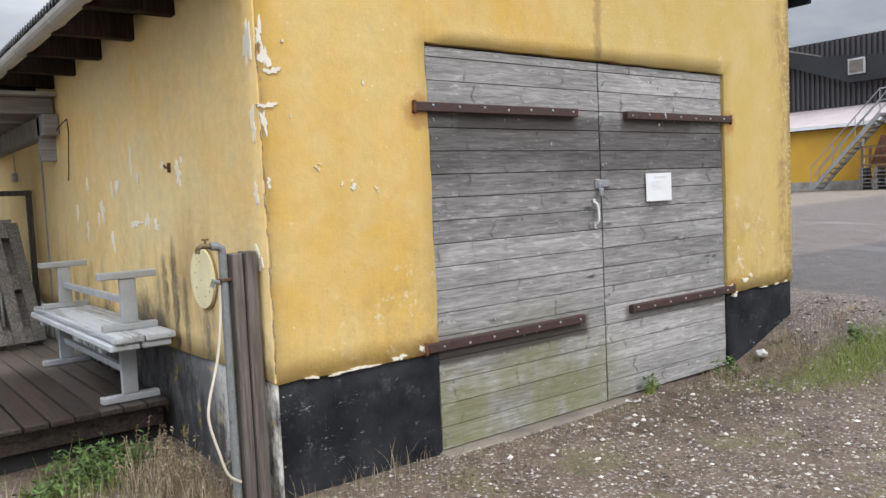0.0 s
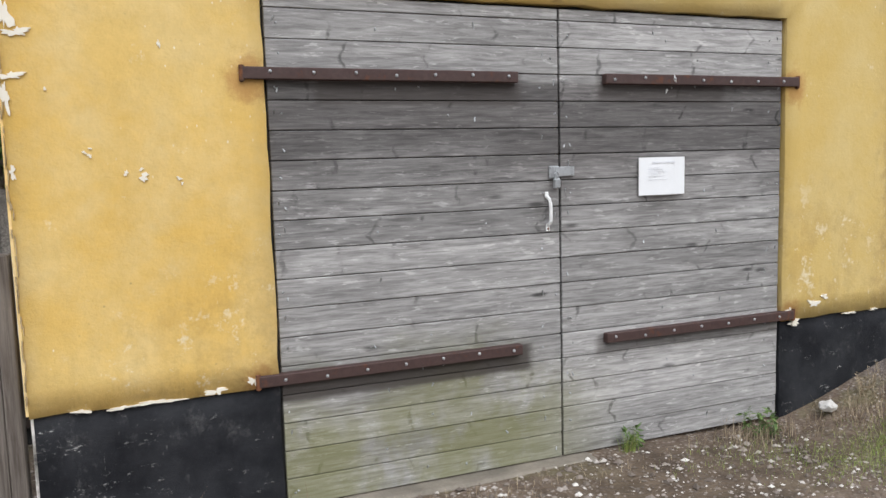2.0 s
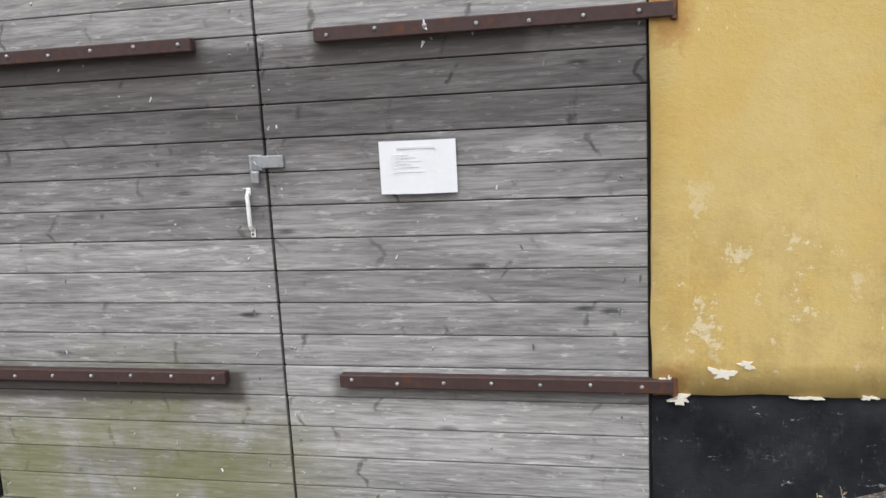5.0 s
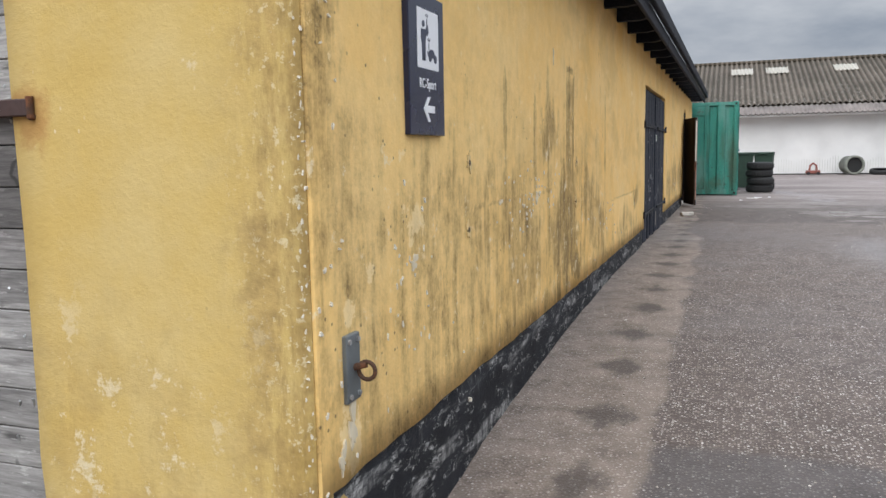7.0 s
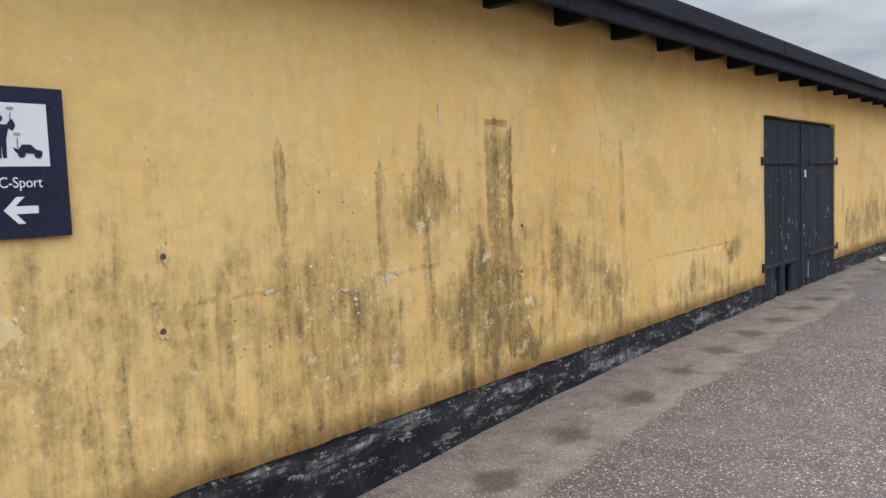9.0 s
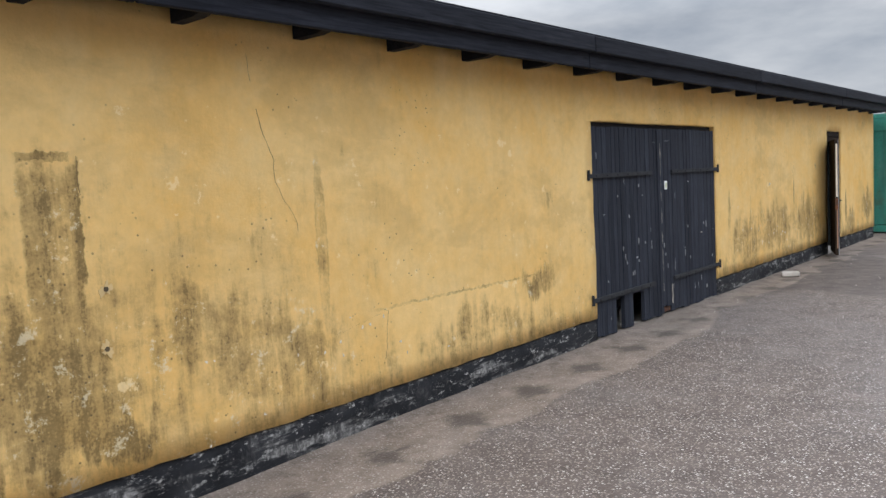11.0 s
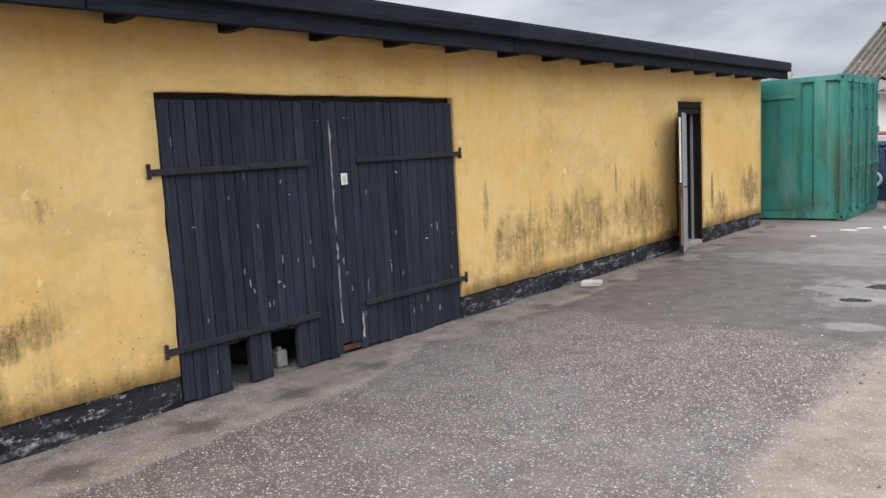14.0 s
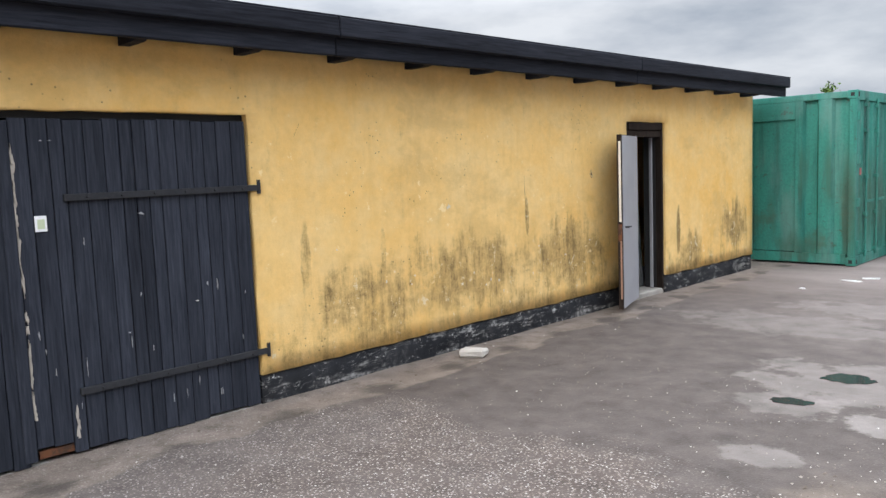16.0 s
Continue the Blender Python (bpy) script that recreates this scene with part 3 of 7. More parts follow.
def metal(name, col, rust=(0.10, 0.035, 0.015), amount=0.3, rough=0.5, shine=0.0, streaks=0.0):
    m, nt, bs = start(name)
    co, _ = own_pos(nt)
    a = noise_of(nt, co, 9.0, 8, 0.7)
    b = noise_of(nt, co, 45.0, 4)
    c = mix(nt, 0.35, col, ramp(nt, b, (0.3, 0.4), (0.7, 1.2)), "MULTIPLY")
    c = mix(nt, span(nt, a, 0.72 - 0.4 * amount, 0.80 - 0.35 * amount), c, rust)
    if streaks:
        g, x, y, z = world_pos(nt)
        run = noise_of(nt, scaled(nt, g, (4.5, 4.5, 0.45)), 1.0, 8, 0.65, 0.2)
        c = mix(nt, calc(nt, "MULTIPLY", span(nt, run, 0.46, 0.66), streaks), c, tuple(v * 0.42 for v in col))
        sun_bleached = noise_of(nt, scaled(nt, g, (2.2, 2.2, 0.5), (5, 2, 1)), 1.0, 6, 0.6)
        c = mix(nt, calc(nt, "MULTIPLY", span(nt, sun_bleached, 0.5, 0.68), 0.4), c, tuple(min(1, 0.5 * v + 0.16) for v in col))
        grime = stain_field(nt, calc(nt, "ADD", x, calc(nt, "MULTIPLY", calc(nt, "SUBTRACT", run, 0.5), 0.3)), calc(nt, "ADD", z, calc(nt, "MULTIPLY", calc(nt, "SUBTRACT", run, 0.5), 1.2)), ((8.02, 1.5, 0.16, 0.9, 0.85), (7.75, 1.9, 0.08, 0.6, 0.6), (7.40, 2.0, 0.06, 0.5, 0.5), (6.95, 1.3, 0.10, 0.5, 0.5), (7.3, 0.9, 0.5, 0.22, 0.6)))
        c = mix(nt, calc(nt, "MULTIPLY", grime, ramp(nt, b, (0.3, 0.6), (0.6, 1.0))), c, (0.045, 0.085, 0.055))
        moss = calc(nt, "MULTIPLY", span(nt, noise_of(nt, g, 1.3, 7, 0.7), 0.52, 0.66), calc(nt, "SUBTRACT", 1.0, span(nt, z, 1.2, 2.4)))
        c = mix(nt, calc(nt, "MULTIPLY", moss, 0.55), c, (0.06, 0.085, 0.05))
    finish(nt, bs, c, ramp(nt, a, (0.3, rough), (0.7, min(1, rough + 0.3))), b, 0.3, 0.003, shine)
    return m


M_GABLE = plaster("ochre_plaster_gable", (0.64, 0.40, 0.095), (0.67, 0.475, 0.175), stain=0.25, stain_low=0.6, stain_high=1.5, corner=0.72)
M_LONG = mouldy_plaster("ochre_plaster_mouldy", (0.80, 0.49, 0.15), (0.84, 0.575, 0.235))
M_LEFT = plaster("ochre_plaster_flaking", (0.84, 0.57, 0.22), (0.87, 0.69, 0.36), stain=0.12, stain_low=0.9, stain_high=1.7, grey=0.95)
M_TAR = tarred("black_tar_paint", 0.595)
M_TAR2 = tarred("black_tar_paint_worn", 0.548)
M_FOOT, fnt, fbs = start("grey_limewashed_foot")
fg, fx, fy, fz = world_pos(fnt)
f_mid = calc(fnt, "ADD", noise_of(fnt, scaled(fnt, fg, (7, 7, 3.2)), 1.0, 10, 0.76), calc(fnt, "MULTIPLY", calc(fnt, "SUBTRACT", fz, 0.42), 0.28))
f_fine = noise_of(fnt, fg, 26.0, 5, 0.7)
f_col = ramp(fnt, f_mid, (0.36, (0.085, 0.080, 0.076)), (0.45, (0.34, 0.32, 0.29)), (0.53, (0.72, 0.70, 0.66)))
f_old = calc(fnt, "MULTIPLY", span(fnt, calc(fnt, "ADD", fy, calc(fnt, "MULTIPLY", f_mid, 0.9)), 4.65, 5.0), calc(fnt, "SUBTRACT", 1.0, span(fnt, fy, 6.3, 7.2)))
f_col = mix(fnt, calc(fnt, "MULTIPLY", f_old, 0.85), f_col, (0.032, 0.034, 0.042))
f_col = mix(fnt, calc(fnt, "MULTIPLY", span(fnt, noise_of(fnt, fg, 5.0, 5, 0.6), 0.60, 0.66), 0.6), f_col, (0.50, 0.38, 0.07))
finish(fnt, fbs, mix(fnt, 0.4, f_col, ramp(fnt, f_fine, (0.3, 0.5), (0.7, 1.2)), "MULTIPLY"), 0.95, f_fine, 0.4, 0.006)
M_LIME = plain("white_undercoat", (0.74, 0.69, 0.59), 0.9, 0.08, 8)
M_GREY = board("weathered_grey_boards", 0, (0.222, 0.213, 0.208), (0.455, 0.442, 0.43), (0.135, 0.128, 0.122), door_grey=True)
M_BLACK = board("black_stained_boards", 2, (0.025, 0.028, 0.038), (0.050, 0.056, 0.073), (0.075, 0.081, 0.096), knots=False, rough=0.58)
M_TRIM = board("black_painted_timber", 0, (0.013, 0.0145, 0.020), (0.032, 0.035, 0.046), (0.06, 0.062, 0.07), knots=False, rough=0.6)
# near black for dark parts; also stands in for shade in voids and openings
M_DARK = plain("near_black_and_shade", (0.02, 0.02, 0.02), 0.9, 0.3)
M_STRAP = metal("brown_painted_steel", (0.055, 0.028, 0.024), amount=0.35, rough=0.55)
M_BSTRAP = metal("black_painted_iron", (0.020, 0.021, 0.025), (0.05, 0.035, 0.03), amount=0.12, rough=0.75)
M_RUST = metal("rusty_iron", (0.07, 0.035, 0.02), (0.16, 0.06, 0.025), 0.7, 0.75)
M_ZINC = metal("galvanised_steel", (0.45, 0.46, 0.47), (0.30, 0.29, 0.27), 0.2, 0.38, 0.85)
M_WHITE = plain("white_enamel", (0.78, 0.78, 0.77), 0.4, 0.05)
M_TEAL = metal("green_container_paint", (0.032, 0.235, 0.185), (0.060, 0.09, 0.065), 0.30, 0.55, streaks=0.75)
M_CON = plain("old_concrete", (0.33, 0.31, 0.28), 0.95, 0.3, 3, 0.5)
M_RUBBER = plain("tyre_rubber", (0.018, 0.018, 0.019), 0.8, 0.3, 10, 0.4)


# ---- mesh helpers ----
def mesh_of(name, bm, mats):
    me = bpy.data.meshes.new(name)
    bm.to_mesh(me)
    bm.free()
    for m in mats if isinstance(mats, (list, tuple)) else [mats]:
        me.materials.append(m)
    return me


def part(name, bm, mats, parent=None, label="", m=None, kind=""):
    ob = new(name, bm if isinstance(bm, bpy.types.Mesh) else mesh_of(name, bm, mats))
    if parent is not None:
        ob.parent = parent
    if m is not None:
        ob.matrix_basis = m
    return tagged(ob, label, kind=kind)


def thing(name, label, category, m=None, group="", kind=""):
    ob = new(name)
    ob.empty_display_size = 0.1
    if m is not None:
        ob.matrix_basis = m
    return tagged(ob, label, category, group, kind)


def box(bm, x0, x1, y0, y1, z0, z1, bevel=0.0, m=None):
    vs = bmesh.ops.create_cube(bm, size=1.0)["verts"]
    for v in vs:
        v.co = Vector((x0 + (v.co.x + 0.5) * (x1 - x0), y0 + (v.co.y + 0.5) * (y1 - y0), z0 + (v.co.z + 0.5) * (z1 - z0)))
    if bevel:
        es = list({e for v in vs for e in v.link_edges})
        vs = list({v for f in bmesh.ops.bevel(bm, geom=es, offset=bevel, segments=1, affect="EDGES")["faces"] for v in f.verts} | {v for v in vs if v.is_valid})
    if m is not None:
        bmesh.ops.transform(bm, matrix=m, verts=vs)
    return bm


def boxed(*a, **k):
    return box(bmesh.new(), *a, **k)


def rod(bm, a, b, r, seg=10, r2=None):
    a, b = Vector(a), Vector(b)
    d = b - a
    m = Matrix.Translation((a + b) / 2) @ d.to_track_quat("Z", "Y").to_matrix().to_4x4()
    bmesh.ops.create_cone(bm, cap_ends=True, segments=seg, radius1=r, radius2=r if r2 is None else r2, depth=d.length, matrix=m)
    return bm


def tube(bm, pts, r, seg=8):
    """A round bar swept along points."""
    pts = [Vector(p) for p in pts]
    rings = []
    for i, p in enumerate(pts):
        d = (pts[min(i + 1, len(pts) - 1)] - pts[max(i - 1, 0)]).normalized()
        side = d.cross(Vector((0.31, 0.17, 0.93))).normalized()
        up = side.cross(d)
        rings.append([bm.verts.new(p + r * (math.cos(t) * side + math.sin(t) * up)) for t in (2 * math.pi * k / seg for k in range(seg))])
    for a, b in zip(rings, rings[1:]):
        for k in range(seg):
            bm.faces.new((a[k], a[(k + 1) % seg], b[(k + 1) % seg], b[k]))
    bm.faces.new(rings[0][::-1])
    bm.faces.new(rings[-1])
    return bm


def torus(bm, R, r, m=Matrix(), seg=28, ring=12, flat=1.0):
    rings = []
    for i in range(seg):
        a = 2 * math.pi * i / seg
        rings.append([bm.verts.new(m @ Vector(((R + r * math.cos(b)) * math.cos(a), (R + r * math.cos(b)) * math.sin(a), flat * r * math.sin(b)))) for b in (2 * math.pi * k / ring for k in range(ring))])
    for i in range(seg):
        p, q = rings[i], rings[(i + 1) % seg]
        for k in range(ring):
            bm.faces.new((p[k], q[k], q[(k + 1) % ring], p[(k + 1) % ring]))
    return bm


def prism(bm, pts, y0, y1):
    """Points (x, z) pulled from y0 to y1."""
    a = [bm.verts.new((x, y0, z)) for x, z in pts]
    b = [bm.verts.new((x, y1, z)) for x, z in pts]
    bm.faces.new(a)
    bm.faces.new(b[::-1])
    for i in range(len(pts)):
        j = (i + 1) % len(pts)
        bm.faces.new((a[j], a[i], b[i], b[j]))
    return bm


def steps(a, b, step):
    n = max(1, int(math.ceil((b - a) / step - 1e-6)))
    return [a + (b - a) * i / n for i in range(n)]


def wall(name, u0, u1, z0, z1, thick, m, mats, label, holes=(), top=None, step=0.14, uneven=0.004, ragged=0.008):
    """An uneven wall in its own plane (x along, y inwards, z up) with openings through it. top(u): a sloping upper edge."""
    us = sorted({u0, u1, *[h[0] for h in holes], *[h[1] for h in holes]})
    zs = sorted({z0, z1, *[min(max(v, z0), z1) for h in holes for v in h[2:4]]})
    zl = max([h[3] for h in holes] + [z0])
    us = [v for a, b in zip(us, us[1:]) for v in steps(a, b, step)] + [u1]
    zs = [v for a, b in zip(zs, zs[1:]) for v in steps(a, b, step)] + [z1]

    def solid(i, j):
        if not (0 <= i < len(us) - 1 and 0 <= j < len(zs) - 1):
            return False
        u, z = (us[i] + us[i + 1]) / 2, (zs[j] + zs[j + 1]) / 2
        return not any(h[0] < u < h[1] and h[2] < z < h[3] for h in holes)

    bm = bmesh.new()
    front, back = {}, {}

    def vert(store, i, j, w):
        if (i, j) not in store:
            u, z = us[i], zs[j]
            inner = 0 < i < len(us) - 1
            if top and z > zl:
                z = zl + (z - zl) * (top(u) - zl) / (z1 - zl)
            p = Vector((u, w, z))
            if w == 0.0:
                q = m @ p
                n3 = noise.noise_vector(q * 2.3)
                n4 = noise.noise_vector(q * 9.0)
                p.y += (uneven * n3.y + 0.3 * uneven * n4.y) * (1 if inner else 0.4)
                if inner:
                    p.x += ragged * n4.x
                if 0 < j < len(zs) - 1 or ragged > 0.01:
                    p.z += ragged * n4.z
            store[i, j] = bm.verts.new(p)
        return store[i, j]

    for i in range(len(us) - 1):
        for j in range(len(zs) - 1):
            if not solid(i, j):
                continue
            f = [vert(front, a, b, 0.0) for a, b in ((i, j), (i + 1, j), (i + 1, j + 1), (i, j + 1))]
            k = [vert(back, a, b, thick) for a, b in ((i, j), (i + 1, j), (i + 1, j + 1), (i, j + 1))]
            bm.faces.new(f).smooth = True
            bm.faces.new(k[::-1])
            for (di, dj), (p, q) in (((0, -1), (0, 1)), ((1, 0), (1, 2)), ((0, 1), (2, 3)), ((-1, 0), (3, 0))):
                if not solid(i + di, j + dj):
                    bm.faces.new((f[q], f[p], k[p], k[q]))
    return tagged(part(name, bm, mats, None, m=m), label, "wall", kind="structure")


def blob(bm, u, z, ru, rz, seed, w=0.0, lift=0.004, n=30, wild=1.0):
    """An irregular flat flake in a wall's plane, lifted off it."""
    rnd = random.Random(seed)
    ph = [rnd.uniform(0, 6.28) for _ in range(4)]
    pts = []
    for k in range(n):
        a = 2 * math.pi * k / n
        f = wild * (0.3 * math.sin(2 * a + ph[0]) + 0.2 * math.sin(3 * a + ph[1]) + 0.2 * math.sin(5 * a + ph[2]) + 0.16 * math.sin(9 * a + ph[3])) + 0.85 + wild * rnd.uniform(-0.16, 0.16)
        pts.append((u + ru * f * math.cos(a), z + rz * f * math.sin(a)))
    top = [bm.verts.new((p, w - lift, q)) for p, q in pts]
    low = [bm.verts.new((p, w + 0.012, q)) for p, q in pts]
    c = bm.verts.new((u, w - lift, z))
    for k in range(n):
        j = (k + 1) % n
        bm.faces.new((c, top[k], top[j]))
        bm.faces.new((top[k], low[k], low[j], top[j]))
    return bm


# ---- ground ----
def ease(v, a, b):
    t = min(1.0, max(0.0, (v - a) / (b - a)))
    return t * t * (3 - 2 * t)


RISE = ((-40, 0.26), (0, 0.33), (2, 0.36), (3.5, 0.385), (4.5, 0.43), (5.5, 0.487), (6.4, 0.537), (7.3, 0.585), (8.6, 0.622), (10, 0.64), (400, 0.64))


def land(x, y):
    for (a, h), (b, k) in zip(RISE, RISE[1:]):
        if y <= b:
            base = h + (k - h) * max(0.0, (y - a) / (b - a))
            break
    else:
        base = 0.64
    base += 0.33 * ease(x, 13, 36) * (1 - ease(y, 20, 36))
    side = ease(x, 5.55, 7.4 - 0.75 * ease(y, 3.6, 5.6))
    low = -0.03 + 0.04 * noise.noise((x * 0.7, y * 0.7, 0)) * (1 if x < 7 else 0)
    h = low * (1 - side) + base * side
    if x < 4:
        h += 0.6 * ease(y, 9, 30) * ease(-x, -4, 3)
    return h


def axis_steps(lo, hi, near_lo, near_hi, fine, coarse):
    v, out = near_lo, []
    while v < near_hi:
        out.append(v)
        v += fine
    s = fine
    while v < hi:
        out.append(v)
        s = min(coarse, s * 1.25)
        v += s
    out.append(hi)
    v, s = near_lo, fine
    while v > lo:
        s = min(coarse, s * 1.25)
        v -= s
        out.append(max(v, lo))
    return sorted(set(out))


MEND_Y, MEND_X = 5.35, 7.62


def ground_material():
    m, nt, bs = start("yard_surface")
    g, x, y, z = world_pos(nt)
    wob = noise_of(nt, g, 1.3, 5, 0.6)
    wob2 = noise_of(nt, g, 5.0, 5, 0.6)
    big = noise_of(nt, g, 0.22, 5, 0.6)
    # asphalt with worn, exposed pale chippings
    vor = nd(nt, "TexVoronoi", g, Scale=75.0)
    chip = vor.outputs["Distance"]
    tint = nt.nodes.new("ShaderNodeSeparateColor")
    nt.links.new(vor.outputs["Color"], tint.inputs[0])
    base = ramp(nt, wob2, (0.3, (0.060, 0.047, 0.040)), (0.7, (0.124, 0.098, 0.085)))
    pale = ramp(nt, tint.outputs[0], (0.0, (0.068, 0.053, 0.047)), (0.45, (0.145, 0.117, 0.103)), (0.78, (0.275, 0.232, 0.208)), (0.93, (0.36, 0.33, 0.31)), (1.0, (0.60, 0.57, 0.54)))
    asphalt = mix(nt, calc(nt, "SUBTRACT", 1.0, span(nt, chip, 0.34, 0.56)), base, pale)
    vb = nd(nt, "TexVoronoi", scaled(nt, g, (1, 1, 1), (3.3, 1.7, 0)), Scale=42.0)
    tb = nt.nodes.new("ShaderNodeSeparateColor")
    nt.links.new(vb.outputs["Color"], tb.inputs[0])
    large = calc(nt, "MULTIPLY", span(nt, calc(nt, "ADD", tb.outputs[1], calc(nt, "MULTIPLY", calc(nt, "SUBTRACT", wob, 0.5), 0.5)), 0.88, 0.91), calc(nt, "SUBTRACT", 1.0, span(nt, vb.outputs["Distance"], 0.20, 0.30)))
    asphalt = mix(nt, calc(nt, "MULTIPLY", large, 0.75), asphalt, ramp(nt, tb.outputs[2], (0.0, (0.22, 0.20, 0.19)), (1.0, (0.62, 0.60, 0.57))))
    smooth = span(nt, calc(nt, "ADD", big, calc(nt, "MULTIPLY", wob, 0.35)), 0.62, 0.80)
    asphalt = mix(nt, calc(nt, "MULTIPLY", smooth, 0.35), asphalt, ramp(nt, wob2, (0.3, (0.11, 0.098, 0.094)), (0.7, (0.185, 0.165, 0.16))))
    worn = calc(nt, "MULTIPLY", span(nt, calc(nt, "ADD", y, calc(nt, "MULTIPLY", calc(nt, "SUBTRACT", wob, 0.5), 2.2)), 15.2, 15.6), calc(nt, "SUBTRACT", 1.0, span(nt, x, 10.2, 12.0)))
    asphalt = mix(nt, calc(nt, "MULTIPLY", worn, 0.95), asphalt, ramp(nt, wob2, (0.3, (0.060, 0.049, 0.044)), (0.7, (0.118, 0.098, 0.089))))
    # the lighter, wider yard farther off
    far = span(nt, calc(nt, "ADD", y, calc(nt, "MULTIPLY", wob, 5.0)), 20.0, 26.0)
    asphalt = mix(nt, calc(nt, "MULTIPLY", far, 0.6), asphalt, ramp(nt, noise_of(nt, scaled(nt, g, (0.25, 0.9, 1)), 1.0, 5), (0.35, (0.165, 0.135, 0.125)), (0.65, (0.32, 0.275, 0.26))))
    # pale dusty strip at the foot of the long wall
    edge = calc(nt, "ADD", x, calc(nt, "MULTIPLY", calc(nt, "SUBTRACT", wob, 0.5), 0.5))
    edge = calc(nt, "ADD", edge, calc(nt, "MULTIPLY", span(nt, y, 12.6, 14.0), 0.22))
    strip = calc(nt, "MULTIPLY", calc(nt, "SUBTRACT", 1.0, span(nt, edge, 7.54, 7.60)), span(nt, y, 3.5, 4.6))
    dust = ramp(nt, wob2, (0.3, (0.19, 0.152, 0.124)), (0.7, (0.345, 0.285, 0.238)))
    dust = mix(nt, 0.42, dust, asphalt)
    litter = calc(nt, "MULTIPLY", span(nt, noise_of(nt, g, 7.0, 8, 0.75), 0.52, 0.62), calc(nt, "SUBTRACT", 1.0, span(nt, x, 7.0, 7.55)))
    dust = mix(nt, calc(nt, "MULTIPLY", litter, 0.6), dust, (0.085, 0.065, 0.048))
    beat = calc(nt, "ABSOLUTE", calc(nt, "SUBTRACT", calc(nt, "FRACT", calc(nt, "ADD", calc(nt, "MULTIPLY", y, 1.287), calc(nt, "MULTIPLY", big, 0.6))), 0.5))
    off = calc(nt, "ABSOLUTE", calc(nt, "SUBTRACT", x, 7.29))
    drip = calc(nt, "ADD", calc(nt, "MULTIPLY", beat, 0.9), calc(nt, "ADD", calc(nt, "MULTIPLY", off, 1.25), calc(nt, "MULTIPLY", calc(nt, "SUBTRACT", noise_of(nt, scaled(nt, g, (1.6, 0.8, 1)), 4.0, 8, 0.72), 0.5), 0.62)))
    dust = mix(nt, calc(nt, "MULTIPLY", calc(nt, "SUBTRACT", 1.0, span(nt, drip, 0.08, 0.30)), 0.85), dust, (0.050, 0.041, 0.035))
    asphalt = mix(nt, calc(nt, "MULTIPLY", strip, 0.85), asphalt, dust)
    sand = calc(nt, "MULTIPLY", span(nt, calc(nt, "ADD", x, calc(nt, "MULTIPLY", calc(nt, "SUBTRACT", wob, 0.5), 0.7)), 10.12, 10.34), span(nt, calc(nt, "ADD", y, calc(nt, "MULTIPLY", wob2, 1.0)), 11.0, 12.2))
    sand = calc(nt, "MULTIPLY", sand, calc(nt, "SUBTRACT", 1.0, span(nt, y, 15.4, 16.2)))
    asphalt = mix(nt, calc(nt, "MULTIPLY", sand, 0.62), asphalt, ramp(nt, wob2, (0.3, (0.20, 0.155, 0.118)), (0.7, (0.32, 0.26, 0.205))))
    # dried mud round the puddles, and a darker mended patch
    rag = calc(nt, "MULTIPLY", calc(nt, "SUBTRACT", noise_of(nt, g, 3.4, 7, 0.66), 0.5), 2.6)
    for cx, cy, rx, ry, amount in ((9.95, 17.75, 0.75, 0.65, 0.5), (9.70, 17.05, 0.40, 0.28, 0.4), (9.95, 16.05, 0.32, 0.16, 0.5), (10.3, 16.95, 0.35, 0.22, 0.75), (8.8, 19.5, 1.1, 0.5, 0.35), (9.6, 20.6, 1.2, 0.5, 0.4)):
        ex = calc(nt, "MULTIPLY", calc(nt, "SUBTRACT", x, cx), 1 / rx)
        ey = calc(nt, "MULTIPLY", calc(nt, "SUBTRACT", y, cy), 1 / ry)
        dd = calc(nt, "ADD", calc(nt, "SQRT", calc(nt, "ADD", calc(nt, "MULTIPLY", ex, ex), calc(nt, "MULTIPLY", ey, ey))), rag)
        asphalt = mix(nt, calc(nt, "MULTIPLY", calc(nt, "SUBTRACT", 1.0, span(nt, dd, 0.75, 1.05)), amount), asphalt, ramp(nt, wob2, (0.3, (0.20, 0.18, 0.165)), (0.7, (0.30, 0.27, 0.255))))
    mend = calc(nt, "MULTIPLY", calc(nt, "SUBTRACT", 1.0, span(nt, calc(nt, "ADD", y, calc(nt, "MULTIPLY", wob, 0.25)), MEND_Y, MEND_Y + 0.12)), span(nt, calc(nt, "ADD", x, calc(nt, "MULTIPLY", wob2, 0.2)), MEND_X, MEND_X + 0.1))
    asphalt = mix(nt, calc(nt, "MULTIPLY", mend, 0.7), asphalt, ramp(nt, wob2, (0.3, (0.055, 0.05, 0.05)), (0.7, (0.09, 0.083, 0.082))))
    # gravel and earth before the gable
    vg = nd(nt, "TexVoronoi", g, Scale=38.0)
    tg = nt.nodes.new("ShaderNodeSeparateColor")
    nt.links.new(vg.outputs["Color"], tg.inputs[0])
    earth = ramp(nt, wob2, (0.3, (0.075, 0.050, 0.034)), (0.7, (0.165, 0.120, 0.085)))
    stone = ramp(nt, tg.outputs[0], (0.0, (0.10, 0.080, 0.066)), (0.5, (0.20, 0.165, 0.143)), (0.85, (0.36, 0.315, 0.28)), (1.0, (0.58, 0.54, 0.50)))
    gravel = mix(nt, calc(nt, "MULTIPLY", calc(nt, "SUBTRACT", 1.0, span(nt, vg.outputs["Distance"], 0.30, 0.5)), ramp(nt, wob, (0.38, 0.15), (0.62, 0.95))), earth, stone)
